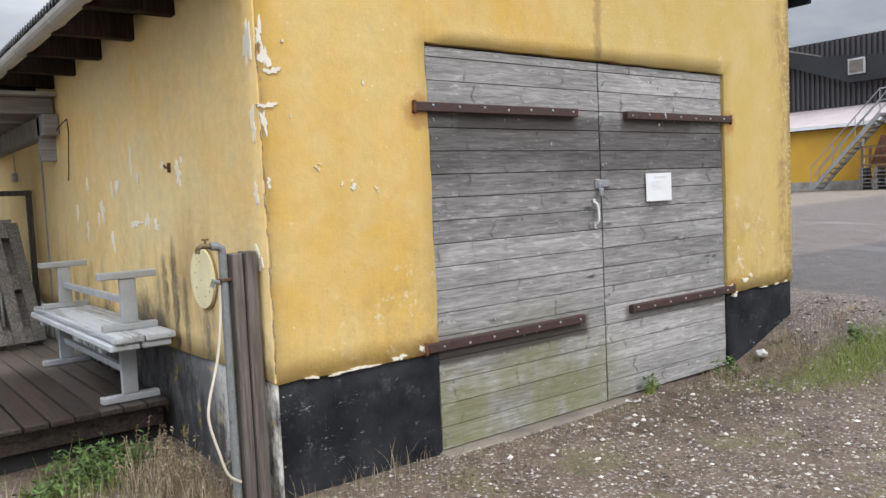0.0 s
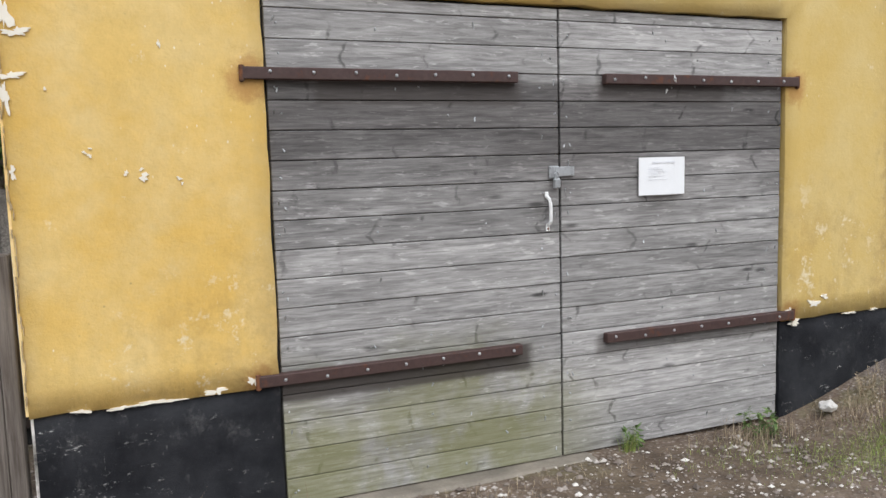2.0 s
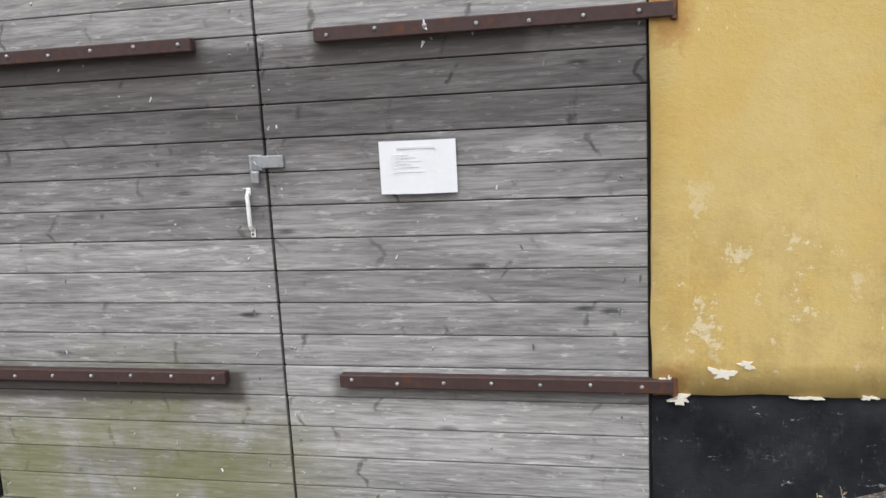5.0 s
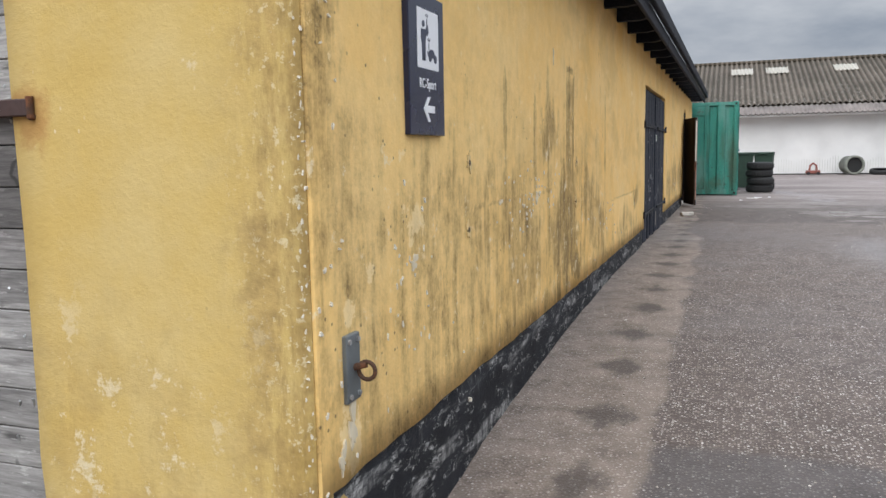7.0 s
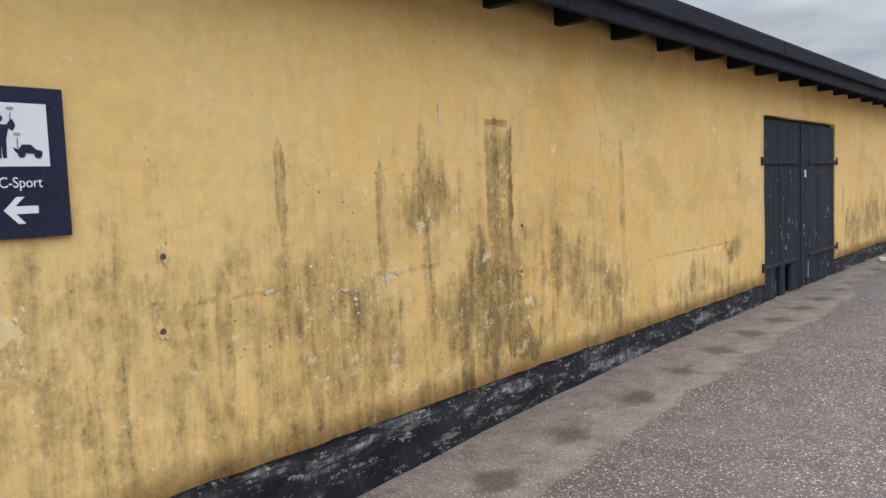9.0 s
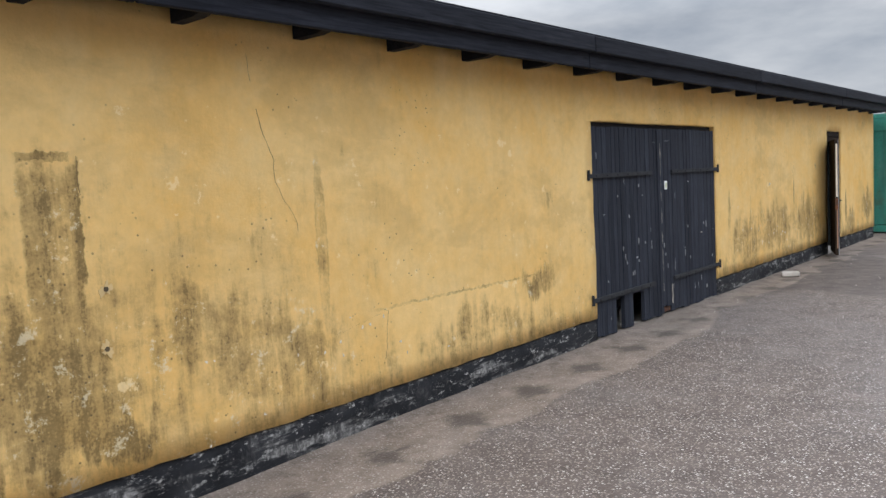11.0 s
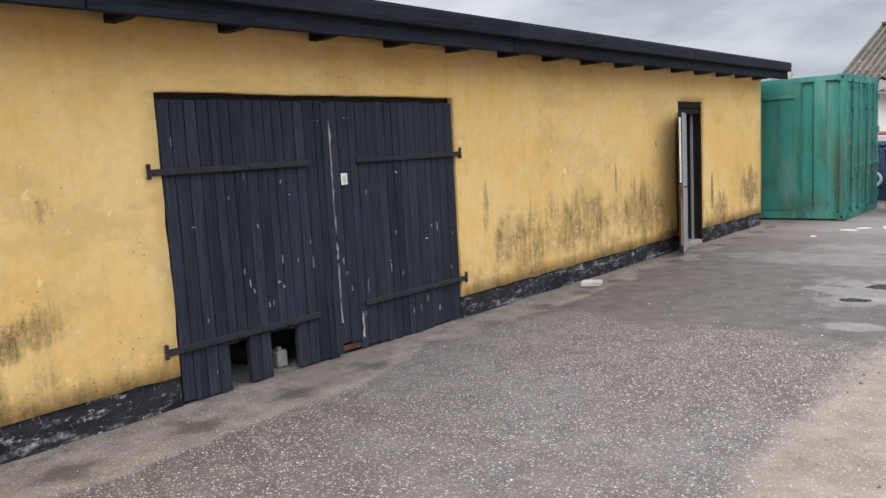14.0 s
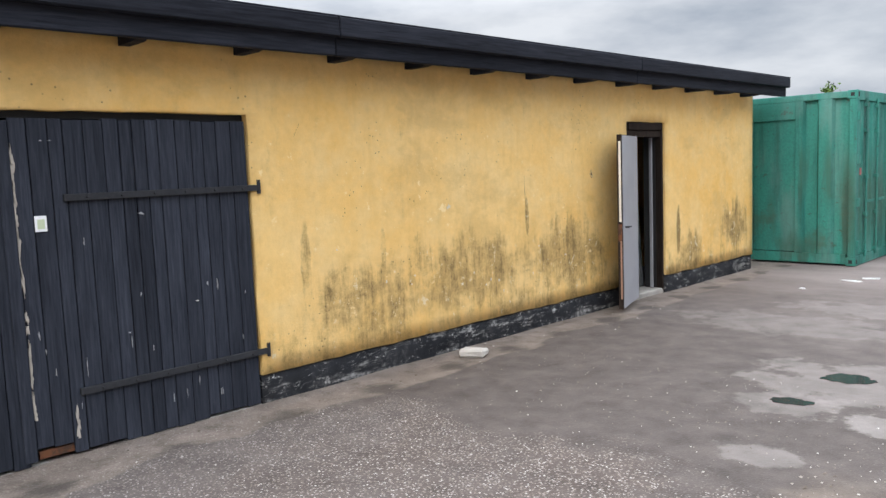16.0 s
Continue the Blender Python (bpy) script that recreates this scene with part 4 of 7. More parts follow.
    turf = span(nt, noise_of(nt, g, 2.2, 5), 0.52, 0.64)
    gravel = mix(nt, calc(nt, "MULTIPLY", turf, 0.45), gravel, (0.14, 0.13, 0.05))
    mx = calc(nt, "MULTIPLY", calc(nt, "SUBTRACT", x, 4.9), 0.8)
    my = calc(nt, "MULTIPLY", calc(nt, "SUBTRACT", y, 3.1), 1.8)
    moist = calc(nt, "SUBTRACT", 1.0, span(nt, calc(nt, "ADD", calc(nt, "SQRT", calc(nt, "ADD", calc(nt, "MULTIPLY", mx, mx), calc(nt, "MULTIPLY", my, my))), calc(nt, "SUBTRACT", wob2, 0.5)), 0.45, 1.15))
    gravel = mix(nt, calc(nt, "MULTIPLY", moist, 0.92), gravel, ramp(nt, wob2, (0.35, (0.055, 0.036, 0.022)), (0.65, (0.12, 0.085, 0.055))))
    isg = calc(nt, "SUBTRACT", 1.0, span(nt, calc(nt, "ADD", x, calc(nt, "MULTIPLY", calc(nt, "SUBTRACT", wob, 0.5), 1.2)), 6.25, 6.6))
    isg = calc(nt, "MULTIPLY", isg, calc(nt, "SUBTRACT", 1.0, span(nt, y, 60.0, 70.0)))
    col = mix(nt, isg, asphalt, gravel)
    col = mix(nt, calc(nt, "MULTIPLY", span(nt, y, 62.0, 75.0), 1.0), col, (0.10, 0.115, 0.05))
    # wet sheen where water stood
    wet = span(nt, calc(nt, "ADD", noise_of(nt, scaled(nt, g, (0.45, 0.22, 1), (1, 2, 0)), 1.0, 4), 0.0), 0.60, 0.72)
    px_ = calc(nt, "MULTIPLY", calc(nt, "SUBTRACT", x, 9.75), 1.1)
    py_ = calc(nt, "MULTIPLY", calc(nt, "SUBTRACT", y, 11.7), 0.42)
    pool = calc(nt, "SUBTRACT", 1.0, span(nt, calc(nt, "ADD", calc(nt, "SQRT", calc(nt, "ADD", calc(nt, "MULTIPLY", px_, px_), calc(nt, "MULTIPLY", py_, py_))), calc(nt, "SUBTRACT", wob, 0.5)), 0.25, 1.0))
    wet = calc(nt, "MAXIMUM", wet, pool)
    rough = ramp(nt, calc(nt, "MULTIPLY", wet, calc(nt, "SUBTRACT", 1.0, isg)), (0.0, 0.88), (1.0, 0.46))
    hgt = calc(nt, "ADD", calc(nt, "MULTIPLY", chip, -0.5), calc(nt, "MULTIPLY", vg.outputs["Distance"], calc(nt, "MULTIPLY", isg, -1.5)))
    finish(nt, bs, col, rough, calc(nt, "ADD", hgt, calc(nt, "MULTIPLY", wob2, 0.8)), 0.6, 0.014)
    return m


M_GROUND = ground_material()
xs = axis_steps(-900, 900, -3.0, 13.0, 0.22, 60)
ys = axis_steps(-900, 900, -3.0, 24.0, 0.22, 60)
bm = bmesh.new()
rows = [[bm.verts.new((x, y, land(x, y) + (0.008 * noise.noise((x * 2.1, y * 2.1, 3.0)) if abs(x) < 20 and -5 < y < 30 and not (x > 8.8 and y > 15) else 0))) for x in xs] for y in ys]
for a, b in zip(rows, rows[1:]):
    for k in range(len(xs) - 1):
        bm.faces.new((a[k], a[k + 1], b[k + 1], b[k])).smooth = True
tagged(part("ground", bm, M_GROUND), "worn asphalt yard running into gravel and earth", "ground", kind="structure")

# ---- the yellow shed ----
CX0, CX1, GY, SIDE = 1.69, 6.79, 3.565, 0.6
G = pose(0, GY, 0)
LW = pose(CX1, GY, 0, 0, 0, 90 - SIDE)
LF = pose(CX0, 23.0, 0, 0, 0, -90)
LEN = 19.45
T = 0.26
DOOR = (2.73, 5.74, -0.3, 2.37)
BIG = (8.42, 11.33, 0.0, 2.67)
NARROW = (16.14, 16.98, 0.0, 2.69)


def roof_z(x):
    """Underside of the roof sheets over x."""
    return 2.80 + (x - CX0) * 0.073


wall("wall_south", CX0 + 0.012, CX1 - 0.012, 0.59, 3.2, T, G, M_GABLE, "ochre plastered gable wall with flaking paint", [DOOR], top=lambda u: roof_z(u), ragged=0.012)
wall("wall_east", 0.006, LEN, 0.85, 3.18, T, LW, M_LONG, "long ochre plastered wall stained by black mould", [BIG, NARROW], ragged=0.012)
wall("wall_west", 0, 23.0 - GY - 0.006, 0.60, 2.78, T, LF, M_LEFT, "ochre plastered side wall with white flaked patches", ragged=0.012)
PL = 0.014
wall("plinth_south", CX0 + PL + 0.012, CX1 - PL - 0.012, -0.4, 0.60, T, G @ pose(0, PL, 0), M_TAR, "black tarred plinth under the gable", [DOOR], uneven=0.01)
wall("plinth_east", PL + 0.006, LEN - PL, -0.4, 0.86, T, LW @ pose(0, PL, 0), M_TAR2, "black tarred plinth worn to white patches", [BIG, NARROW], uneven=0.012)
wall("plinth_west", PL, 23.0 - GY - PL - 0.006, -0.4, 0.61, T, LF @ pose(0, PL, 0), M_FOOT, "grey stained foot of the side wall", uneven=0.012)
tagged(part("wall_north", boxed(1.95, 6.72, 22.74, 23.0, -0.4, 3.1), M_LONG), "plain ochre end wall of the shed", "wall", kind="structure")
tagged(part("floor", boxed(1.95, 6.65, 3.85, 22.7, 0.0, 0.62), M_CON), "dusty concrete floor inside the shed", "floor", kind="structure")

# roof: sheets, fascia boards, rafters, gutter
bm = bmesh.new()
R0, R1 = 1.22, 7.12
ya, yb = GY - 0.05, 23.55
wave = 0.09
cnt = int((yb - ya) / (wave / 6))
prev = None
for i in range(cnt + 1):
    yy = ya + (yb - ya) * i / cnt
    hh = 0.022 * math.cos(2 * math.pi * (yy - ya) / wave)
    line = [bm.verts.new((xx, yy, roof_z(xx) + 0.075 + hh + dz)) for xx, dz in ((R0, 0), (R1, 0), (R1, -0.012), (R0, -0.012))]
    if prev:
        for k in range(4):
            bm.faces.new((prev[k], prev[(k + 1) % 4], line[(k + 1) % 4], line[k]))
    prev = line
M_ROOF = plain("dark_roof_sheet", (0.055, 0.055, 0.06), 0.75, 0.35, 3, 0.4)
tagged(part("shed_roof", bm, M_ROOF), "dark corrugated roof sheets of the shed", "roof", kind="structure")
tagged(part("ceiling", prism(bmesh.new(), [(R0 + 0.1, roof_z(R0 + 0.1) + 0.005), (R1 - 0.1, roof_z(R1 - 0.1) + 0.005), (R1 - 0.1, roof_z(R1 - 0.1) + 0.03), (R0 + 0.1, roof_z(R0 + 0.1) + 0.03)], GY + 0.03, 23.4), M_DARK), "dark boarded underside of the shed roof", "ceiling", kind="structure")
fas = thing("fascia", "black painted double fascia along the high eave", "fascia", LW, kind="structure")
for k in range(5):
    a, b = -0.05 + k * 3.98, -0.05 + (k + 1) * 3.98 - 0.004
    part("lower_board", boxed(a, b, -0.31, -0.275, 3.065, 3.20, 0.008), M_TRIM, fas)
    part("upper_board", boxed(a, b, -0.372, -0.312, 3.188, 3.325, 0.010), M_TRIM, fas)
part("edge_flashing", boxed(-0.06, 19.86, -0.365, -0.26, 3.326, 3.335), M_TRIM, fas)
raft = thing("eave_rafters", "black rafter tails under the high eave", "rafter", LW, kind="structure")
bm = bmesh.new()
prism(bm, [(-0.274, 3.075), (-0.274, 3.20), (0.2, 3.19), (0.2, 3.064), (-0.20, 3.062)], -0.035, 0.035)
bmesh.ops.transform(bm, matrix=Matrix.Rotation(radians(90), 4, "Z"), verts=bm.verts)
raf_me = mesh_of("rafter", bm, M_TRIM)
for k in range(25):
    part("rafter", raf_me, None, raft, m=pose(0.42 + 0.777 * k, 0, 0))

# ---- grey barn door in the gable ----
def grey_leaf(name, u0, u1, label, strap, strap_label):
    d = thing(name, label, "door", G, kind="structure")
    w = u1 - u0
    part("backing_board", boxed(u0 + 0.002, u1 - 0.002, 0.052, 0.075, 0.0, 2.352), M_DARK, d)
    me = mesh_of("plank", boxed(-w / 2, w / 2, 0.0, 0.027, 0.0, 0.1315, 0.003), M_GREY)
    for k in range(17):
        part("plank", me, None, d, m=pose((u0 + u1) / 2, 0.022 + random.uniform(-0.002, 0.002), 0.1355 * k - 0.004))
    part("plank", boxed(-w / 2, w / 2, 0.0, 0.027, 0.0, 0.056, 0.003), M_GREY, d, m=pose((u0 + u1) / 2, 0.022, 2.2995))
    for z in (2.005, 0.622):
        a, b = strap
        bm = boxed(a, b, -0.022, 0.022, z - 0.027, z + 0.027, 0.004)
        s = part("strap_hinge", bm, M_STRAP, d, strap_label)
        out = a if a < u0 else b
        sgn = 1 if a < u0 else -1
        part("pivot", rod(rod(bmesh.new(), (out, -0.010, z - 0.034), (out, -0.010, z + 0.034), 0.012), (out, -0.012, z - 0.028), (out + sgn * 0.002, 0.08, z - 0.028), 0.012), M_RUST, s)
        n = 7
        bolt = None
        for k in range(n):
            u = a + (b - a) * (0.09 + 0.87 * k / (n - 1)) if a < u0 else a + (b - a) * (0.04 + 0.87 * k / (n - 1))
            if bolt is None:
                bm = bmesh.new()
                bmesh.ops.create_uvsphere(bm, u_segments=8, v_segments=5, radius=0.0085)
                bolt = mesh_of("bolt", bm, M_ZINC)
            part("bolt", bolt, None, s, m=pose(u, -0.023, z + random.uniform(-0.008, 0.008)))
    bm = bmesh.new()
    rnd = random.Random(u0)
    for k in range(17):
        for u in (u0 + 0.03, u0 + 0.05, u1 - 0.03, u1 - 0.10, u0 + rnd.uniform(0.4, 0.9), u0 + rnd.uniform(0.6, 1.2)):
            if rnd.random() < 0.6:
                rod(bm, (u + rnd.uniform(-0.015, 0.015), 0.0185, 0.1355 * k + rnd.uniform(0.025, 0.105)), (u, 0.03, 0.1355 * k + 0.06), 0.0042, 6)
    part("nail_heads", bm, M_ZINC, d, kind="stuff")
    return d


leaf_l = grey_leaf("door_1", 2.745, 4.228, "weathered grey plank door leaf with green algae, shut", (2.634, 3.98), "brown painted steel strap hinge")
leaf_r = grey_leaf("door_2", 4.240, 5.728, "weathered grey plank door leaf with a notice, shut", (4.493, 5.82), "brown painted steel strap hinge")
bm = bmesh.new()
box(bm, 2.70, 2.748, 0.045, 0.16, -0.1, 2.40)
box(bm, 5.725, 5.77, 0.045, 0.16, -0.1, 2.40)
box(bm, 2.748, 5.725, 0.06, 0.16, 2.353, 2.40)
tagged(part("trim", bm, M_DARK, m=G), "dark timber frame behind the grey door", "door frame", kind="structure")
tagged(part("doorstep", boxed(2.70, 4.40, -0.085, 0.2, -0.2, -0.010, 0.014), plain("dirty_concrete_sill", (0.235, 0.205, 0.165), 0.95, 0.35, 4, 0.5), m=G), "low concrete sill under the grey door", "doorstep", kind="structure")

# handle, hasp and padlock
h = part("handle", tube(bmesh.new(), [(4.150, 0.018, 1.408), (4.150, 0.004, 1.400), (4.153, -0.008, 1.390), (4.157, -0.013, 1.370), (4.158, -0.014, 1.33), (4.158, -0.014, 1.30), (4.158, -0.012, 1.275), (4.157, -0.004, 1.262), (4.155, 0.018, 1.256)], 0.0088, 8), M_WHITE, leaf_l, "white worn pull handle")
part("grip_end", boxed(4.139, 4.161, 0.012, 0.020, 1.395, 1.428, 0.003), M_WHITE, h)
part("grip_end", boxed(4.144, 4.166, 0.012, 0.020, 1.222, 1.256, 0.003), M_WHITE, h)
part("screw", rod(bmesh.new(), (4.155, 0.008, 1.236), (4.155, 0.014, 1.236), 0.005, 8), M_RUST, h)
hs = part("hasp", boxed(4.20, 4.315, 0.008, 0.02, 1.505, 1.555, 0.003), M_ZINC, leaf_r, "galvanised hasp plate")
part("staple_plate", boxed(4.165, 4.222, 0.010, 0.022, 1.495, 1.56, 0.003), M_ZINC, leaf_l)
for u, z in ((4.30, 1.515), (4.30, 1.545), (4.175, 1.505), (4.175, 1.55)):
    part("screw", rod(bmesh.new(), (u, 0.004, z), (u, 0.012, z), 0.005, 8), M_ZINC, hs)
lock = thing("padlock", "grey steel padlock hanging from the hasp", "padlock", G)
part("lock_body", boxed(4.18, 4.215, -0.022, 0.004, 1.445, 1.495, 0.005), M_ZINC, lock)
part("shackle", tube(bmesh.new(), [(4.187, -0.009, 1.49), (4.187, -0.009, 1.52), (4.1975, -0.009, 1.531), (4.208, -0.009, 1.52), (4.208, -0.009, 1.49)], 0.004), M_ZINC, lock)

# laminated notice
nt_ = thing("notice", "white laminated notice nailed to the grey door", "notice", G)
bm = bmesh.new()
cols = 8
bend = [0.006 - 0.016 * math.sin(math.pi * k / cols) for k in range(cols + 1)]
f0 = [[bm.verts.new((4.716 + 0.304 * k / cols, bend[k] + d, z)) for k in range(cols + 1)] for z, d in ((1.385, 0.0), (1.59, 0.0), (1.59, 0.003), (1.385, 0.003))]
for r in range(4):
    for k in range(cols):
        bm.faces.new((f0[r][k], f0[r][k + 1], f0[(r + 1) % 4][k + 1], f0[(r + 1) % 4][k]))
M_PAPER = plain("white_paper", (0.80, 0.81, 0.82), 0.35, 0.03)
M_PRINT = plain("grey_print", (0.68, 0.69, 0.72), 0.6, 0.1)
part("sheet", bm, M_PAPER, nt_)
for z, a, b, hgt in ((1.562, 0.075, 0.225, 0.008), (1.535, 0.05, 0.12, 0.002), (1.525, 0.05, 0.15, 0.002), (1.512, 0.05, 0.17, 0.002), (1.500, 0.05, 0.13, 0.002), (1.488, 0.05, 0.16, 0.002), (1.470, 0.05, 0.18, 0.002)):
    part("print_line", boxed(4.716 + a, 4.716 + b, -0.0118, -0.0105, z - hgt / 2, z + hgt / 2), M_PRINT, nt_)

# ---- black barn doors in the long wall ----
def black_leaf(name, u0, u1, widths, label, cut, hinge_left):
    d = thing(name, label, "door", LW, kind="structure")
    u, total = u0, sum(widths)
    for wd in widths:
        w = wd / total * (u1 - u0)
        a, b = u + 0.0025, u + w - 0.0025
        mid = (a + b) / 2
        z0 = 0.655 + random.uniform(-0.012, 0.012)
        for c0, c1, cz in cut:
            if c0 < mid < c1:
                z0 = cz + random.uniform(-0.01, 0.01)
        part("plank", boxed(a, b, 0.010 + random.uniform(-0.003, 0.003), 0.055, z0, 2.625 + random.uniform(-0.006, 0.006), 0.003), M_BLACK, d)
        u += w
    for z in (2.17, 1.02):
        a, b = (u0 - 0.10, u0 + 1.18) if hinge_left else (u1 - 1.22, u1 + 0.07)
        bm = boxed(a, b, -0.016, 0.006, z - 0.021, z + 0.021, 0.003)
        s = part("strap_hinge", bm, M_BSTRAP, d, "black iron strap hinge")
        out = a if hinge_left else b
        part("pivot", rod(rod(bmesh.new(), (out, -0.012, z - 0.04), (out, -0.012, z + 0.055), 0.013), (out, -0.012, z - 0.03), (out, 0.1, z - 0.03), 0.011), M_BSTRAP, s)
        bm = bmesh.new()
        bmesh.ops.create_uvsphere(bm, u_segments=8, v_segments=5, radius=0.009)
        bolt = mesh_of("bolt", bm, M_BSTRAP)
        for k in range(6):
            part("bolt", bolt, None, s, m=pose(a + (b - a) * (0.1 + 0.16 * k), -0.017, z))
    return d


rw = random.Random(4)
W1 = [0.09, 0.10, 0.09, 0.095, 0.075, 0.085, 0.10, 0.09, 0.085, 0.075, 0.08, 0.11, 0.09, 0.105, 0.095]
W2 = [rw.choice((0.085, 0.10, 0.115, 0.12)) for _ in range(15)]
bl = black_leaf("door_3", 8.435, 9.80, W1, "black stained plank door leaf with two holes at its foot", ((8.81, 8.97, 0.975), (9.16, 9.40, 0.975)), True)
br = black_leaf("door_4", 9.836, 11.315, W2, "black stained plank door leaf with a broken foot", ((9.83, 10.06, 0.735),), False)
for d, u0, u1 in ((bl, 8.44, 9.79), (br, 9.85, 11.31)):
    for z in (2.17, 1.02):
        part("ledge", boxed(u0, u1, 0.056, 0.085, z - 0.06, z + 0.06), M_BLACK, d)
part("cover_strip", boxed(9.765, 9.832, -0.004, 0.009, 0.67, 2.61, 0.004), M_BLACK, bl, "black cover strip with a chipped edge")
M_WORN = plain("paint_chipped_wood", (0.42, 0.38, 0.33), 0.9, 0.25, 12)
rs = random.Random(12)
for k in range(16):
    z = 0.95 + 1.6 * k / 16 + rs.uniform(-0.05, 0.05)
    part("chipped_spot", blob(bmesh.new(), 9.840 + rs.uniform(-0.004, 0.004), z, rs.uniform(0.005, 0.013), rs.uniform(0.03, 0.10), 300 + k, 0.012, 0.010), M_WORN, br, "paint chipped to pale wood")
for k, (u, z, a, b) in enumerate(((8.98, 1.45, 0.006, 0.02), (9.02, 1.36, 0.008, 0.03), (9.05, 1.30, 0.008, 0.02), (9.27, 1.33, 0.012, 0.012), (9.31, 1.29, 0.008, 0.014), (8.62, 1.80, 0.02, 0.004), (9.42, 1.95, 0.005, 0.006), (10.55, 2.05, 0.02, 0.01), (10.42, 1.32, 0.01, 0.005), (10.15, 1.16, 0.004, 0.05), (9.6, 1.42, 0.003, 0.04), (9.35, 2.05, 0.006, 0.02), (9.7, 2.48, 0.008, 0.004), (9.74, 2.48, 0.008, 0.004), (10.0, 2.5, 0.008, 0.004), (10.05, 2.5, 0.008, 0.004))):
    part("scuff", blob(bmesh.new(), u, z, a * 0.8, b * 0.8, 500 + k, 0.012, 0.007), plain("pale_scuff", (0.34, 0.34, 0.35), 0.9, 0.2) if k == 0 else bpy.data.materials["pale_scuff"], bl if u < 9.85 else br, "pale scuff")
scr = random.Random(71)
for k in range(34):
    left = k % 2 == 0
    u = scr.uniform(8.5, 9.75) if left else scr.uniform(9.9, 11.25)
    z = scr.choice((scr.uniform(1.1, 2.5), scr.uniform(1.15, 1.6), scr.uniform(0.72, 0.95)))
    if left and z < 1.0 and (8.78 < u < 9.0 or 9.13 < u < 9.43):
        continue
    part("scuff", blob(bmesh.new(), u, z, scr.uniform(0.0015, 0.0035), scr.uniform(0.006, 0.032), 700 + k, 0.012, 0.0065, 14), bpy.data.materials["pale_scuff"], bl if left else br)
part("toe_board", boxed(9.85, 10.055, 0.030, 0.052, 0.668, 0.715, 0.003), M_RUST, br, "split brown wood at the foot")
part("split_edge", blob(bmesh.new(), 10.07, 0.83, 0.013, 0.09, 77, 0.012, 0.008), M_WORN, br, "split pale wood")
tagn = thing("small_label", "small pale label tacked to the black door", "label", LW)
part("card", boxed(9.93, 9.995, 0.000, 0.0065, 1.985, 2.075, 0.002), M_PAPER, tagn)
part("faded_print", boxed(9.943, 9.982, -0.0015, -0.0002, 2.0, 2.055), plain("faded_print", (0.55, 0.62, 0.42), 0.6, 0.1), tagn)
bm = bmesh.new()
box(bm, 8.36, 8.43, 0.06, 0.2, 0.6, 2.70)
box(bm, 11.318, 11.39, 0.06, 0.2, 0.6, 2.70)
box(bm, 8.43, 11.318, 0.06, 0.2, 2.628, 2.70)
tagged(part("trim", bm, M_DARK, m=LW), "dark timber frame behind the black doors", "door frame", kind="structure")
tagged(part("threshold", boxed(8.425, 11.325, 0.012, 0.3, 0.5, 0.642, 0.01), M_CON, m=LW), "concrete threshold under the black doors", "threshold", kind="structure")

# ---- narrow door, standing open ----
M_LEAF = plain("grey_door_paint", (0.31, 0.31, 0.33), 0.6, 0.12, 3)
M_BROWN = board("dark_brown_timber", 2, (0.020, 0.014, 0.011), (0.048, 0.036, 0.030), (0.09, 0.075, 0.065), knots=False, rough=0.75)
fr = thing("door_frame", "dark brown frame of the narrow doorway", "door frame", LW, kind="structure")
part("jamb", boxed(16.145, 16.205, 0.02, 0.16, 0.60, 2.685, 0.004), M_BROWN, fr)
part("jamb", boxed(16.935, 16.975, 0.02, 0.10, 0.60, 2.685, 0.004), M_BROWN, fr)
part("lintel", boxed(16.206, 16.934, 0.01, 0.16, 2.60, 2.685, 0.004), M_BROWN, fr)
part("transom", boxed(16.206, 16.934, 0.03, 0.10, 2.52, 2.597, 0.004), M_BROWN, fr)
# near-black sheet over the reveal behind the jamb
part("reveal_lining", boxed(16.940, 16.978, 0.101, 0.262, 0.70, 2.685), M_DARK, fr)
part("sill", boxed(16.145, 16.975, 0.02, 0.3, 0.6, 0.70, 0.01), M_CON, fr)
HX, HY, FX, FY = 7.005, 19.80, 7.25, 19.08
d5 = thing("door_5", "narrow timber door standing open, grey inside and brown outside", "door", pose(HX, HY, 0.0, 0, 0, math.degrees(math.atan2(FY - HY, FX - HX))), kind="structure")
LEAFW = math.hypot(FX - HX, FY - HY)
part("stile", boxed(LEAFW - 0.055, LEAFW, -0.03, 0.02, 0.69, 2.53, 0.004), M_BROWN, d5)
part("stile", boxed(0.0, 0.055, -0.03, 0.02, 0.69, 2.53, 0.004), M_BROWN, d5)
part("outer_boards", boxed(0.056, LEAFW - 0.056, -0.028, -0.006, 0.69, 2.53, 0.003), M_BROWN, d5)
part("inner_panel", boxed(0.01, LEAFW - 0.015, 0.021, 0.03, 0.70, 2.52, 0.003), M_LEAF, d5, "grey painted inner panel")
part("worn_edge", boxed(LEAFW + 0.0005, LEAFW + 0.004, -0.012, 0.012, 1.62, 2.46), M_LIME, d5, "white worn strip on the door edge")
part("worn_edge", boxed(LEAFW + 0.0005, LEAFW + 0.004, -0.004, 0.014, 0.8, 1.42), plain("bare_edge", (0.34, 0.19, 0.13), 0.8), d5, "bare reddish wood on the door edge")
part("lock_plate", boxed(LEAFW + 0.0005, LEAFW + 0.005, -0.025, 0.016, 1.42, 1.60), M_RUST, d5)
hd = part("handle", rod(bmesh.new(), (LEAFW - 0.09, 0.03, 1.56), (LEAFW - 0.09, 0.075, 1.56), 0.009), M_BSTRAP, d5)
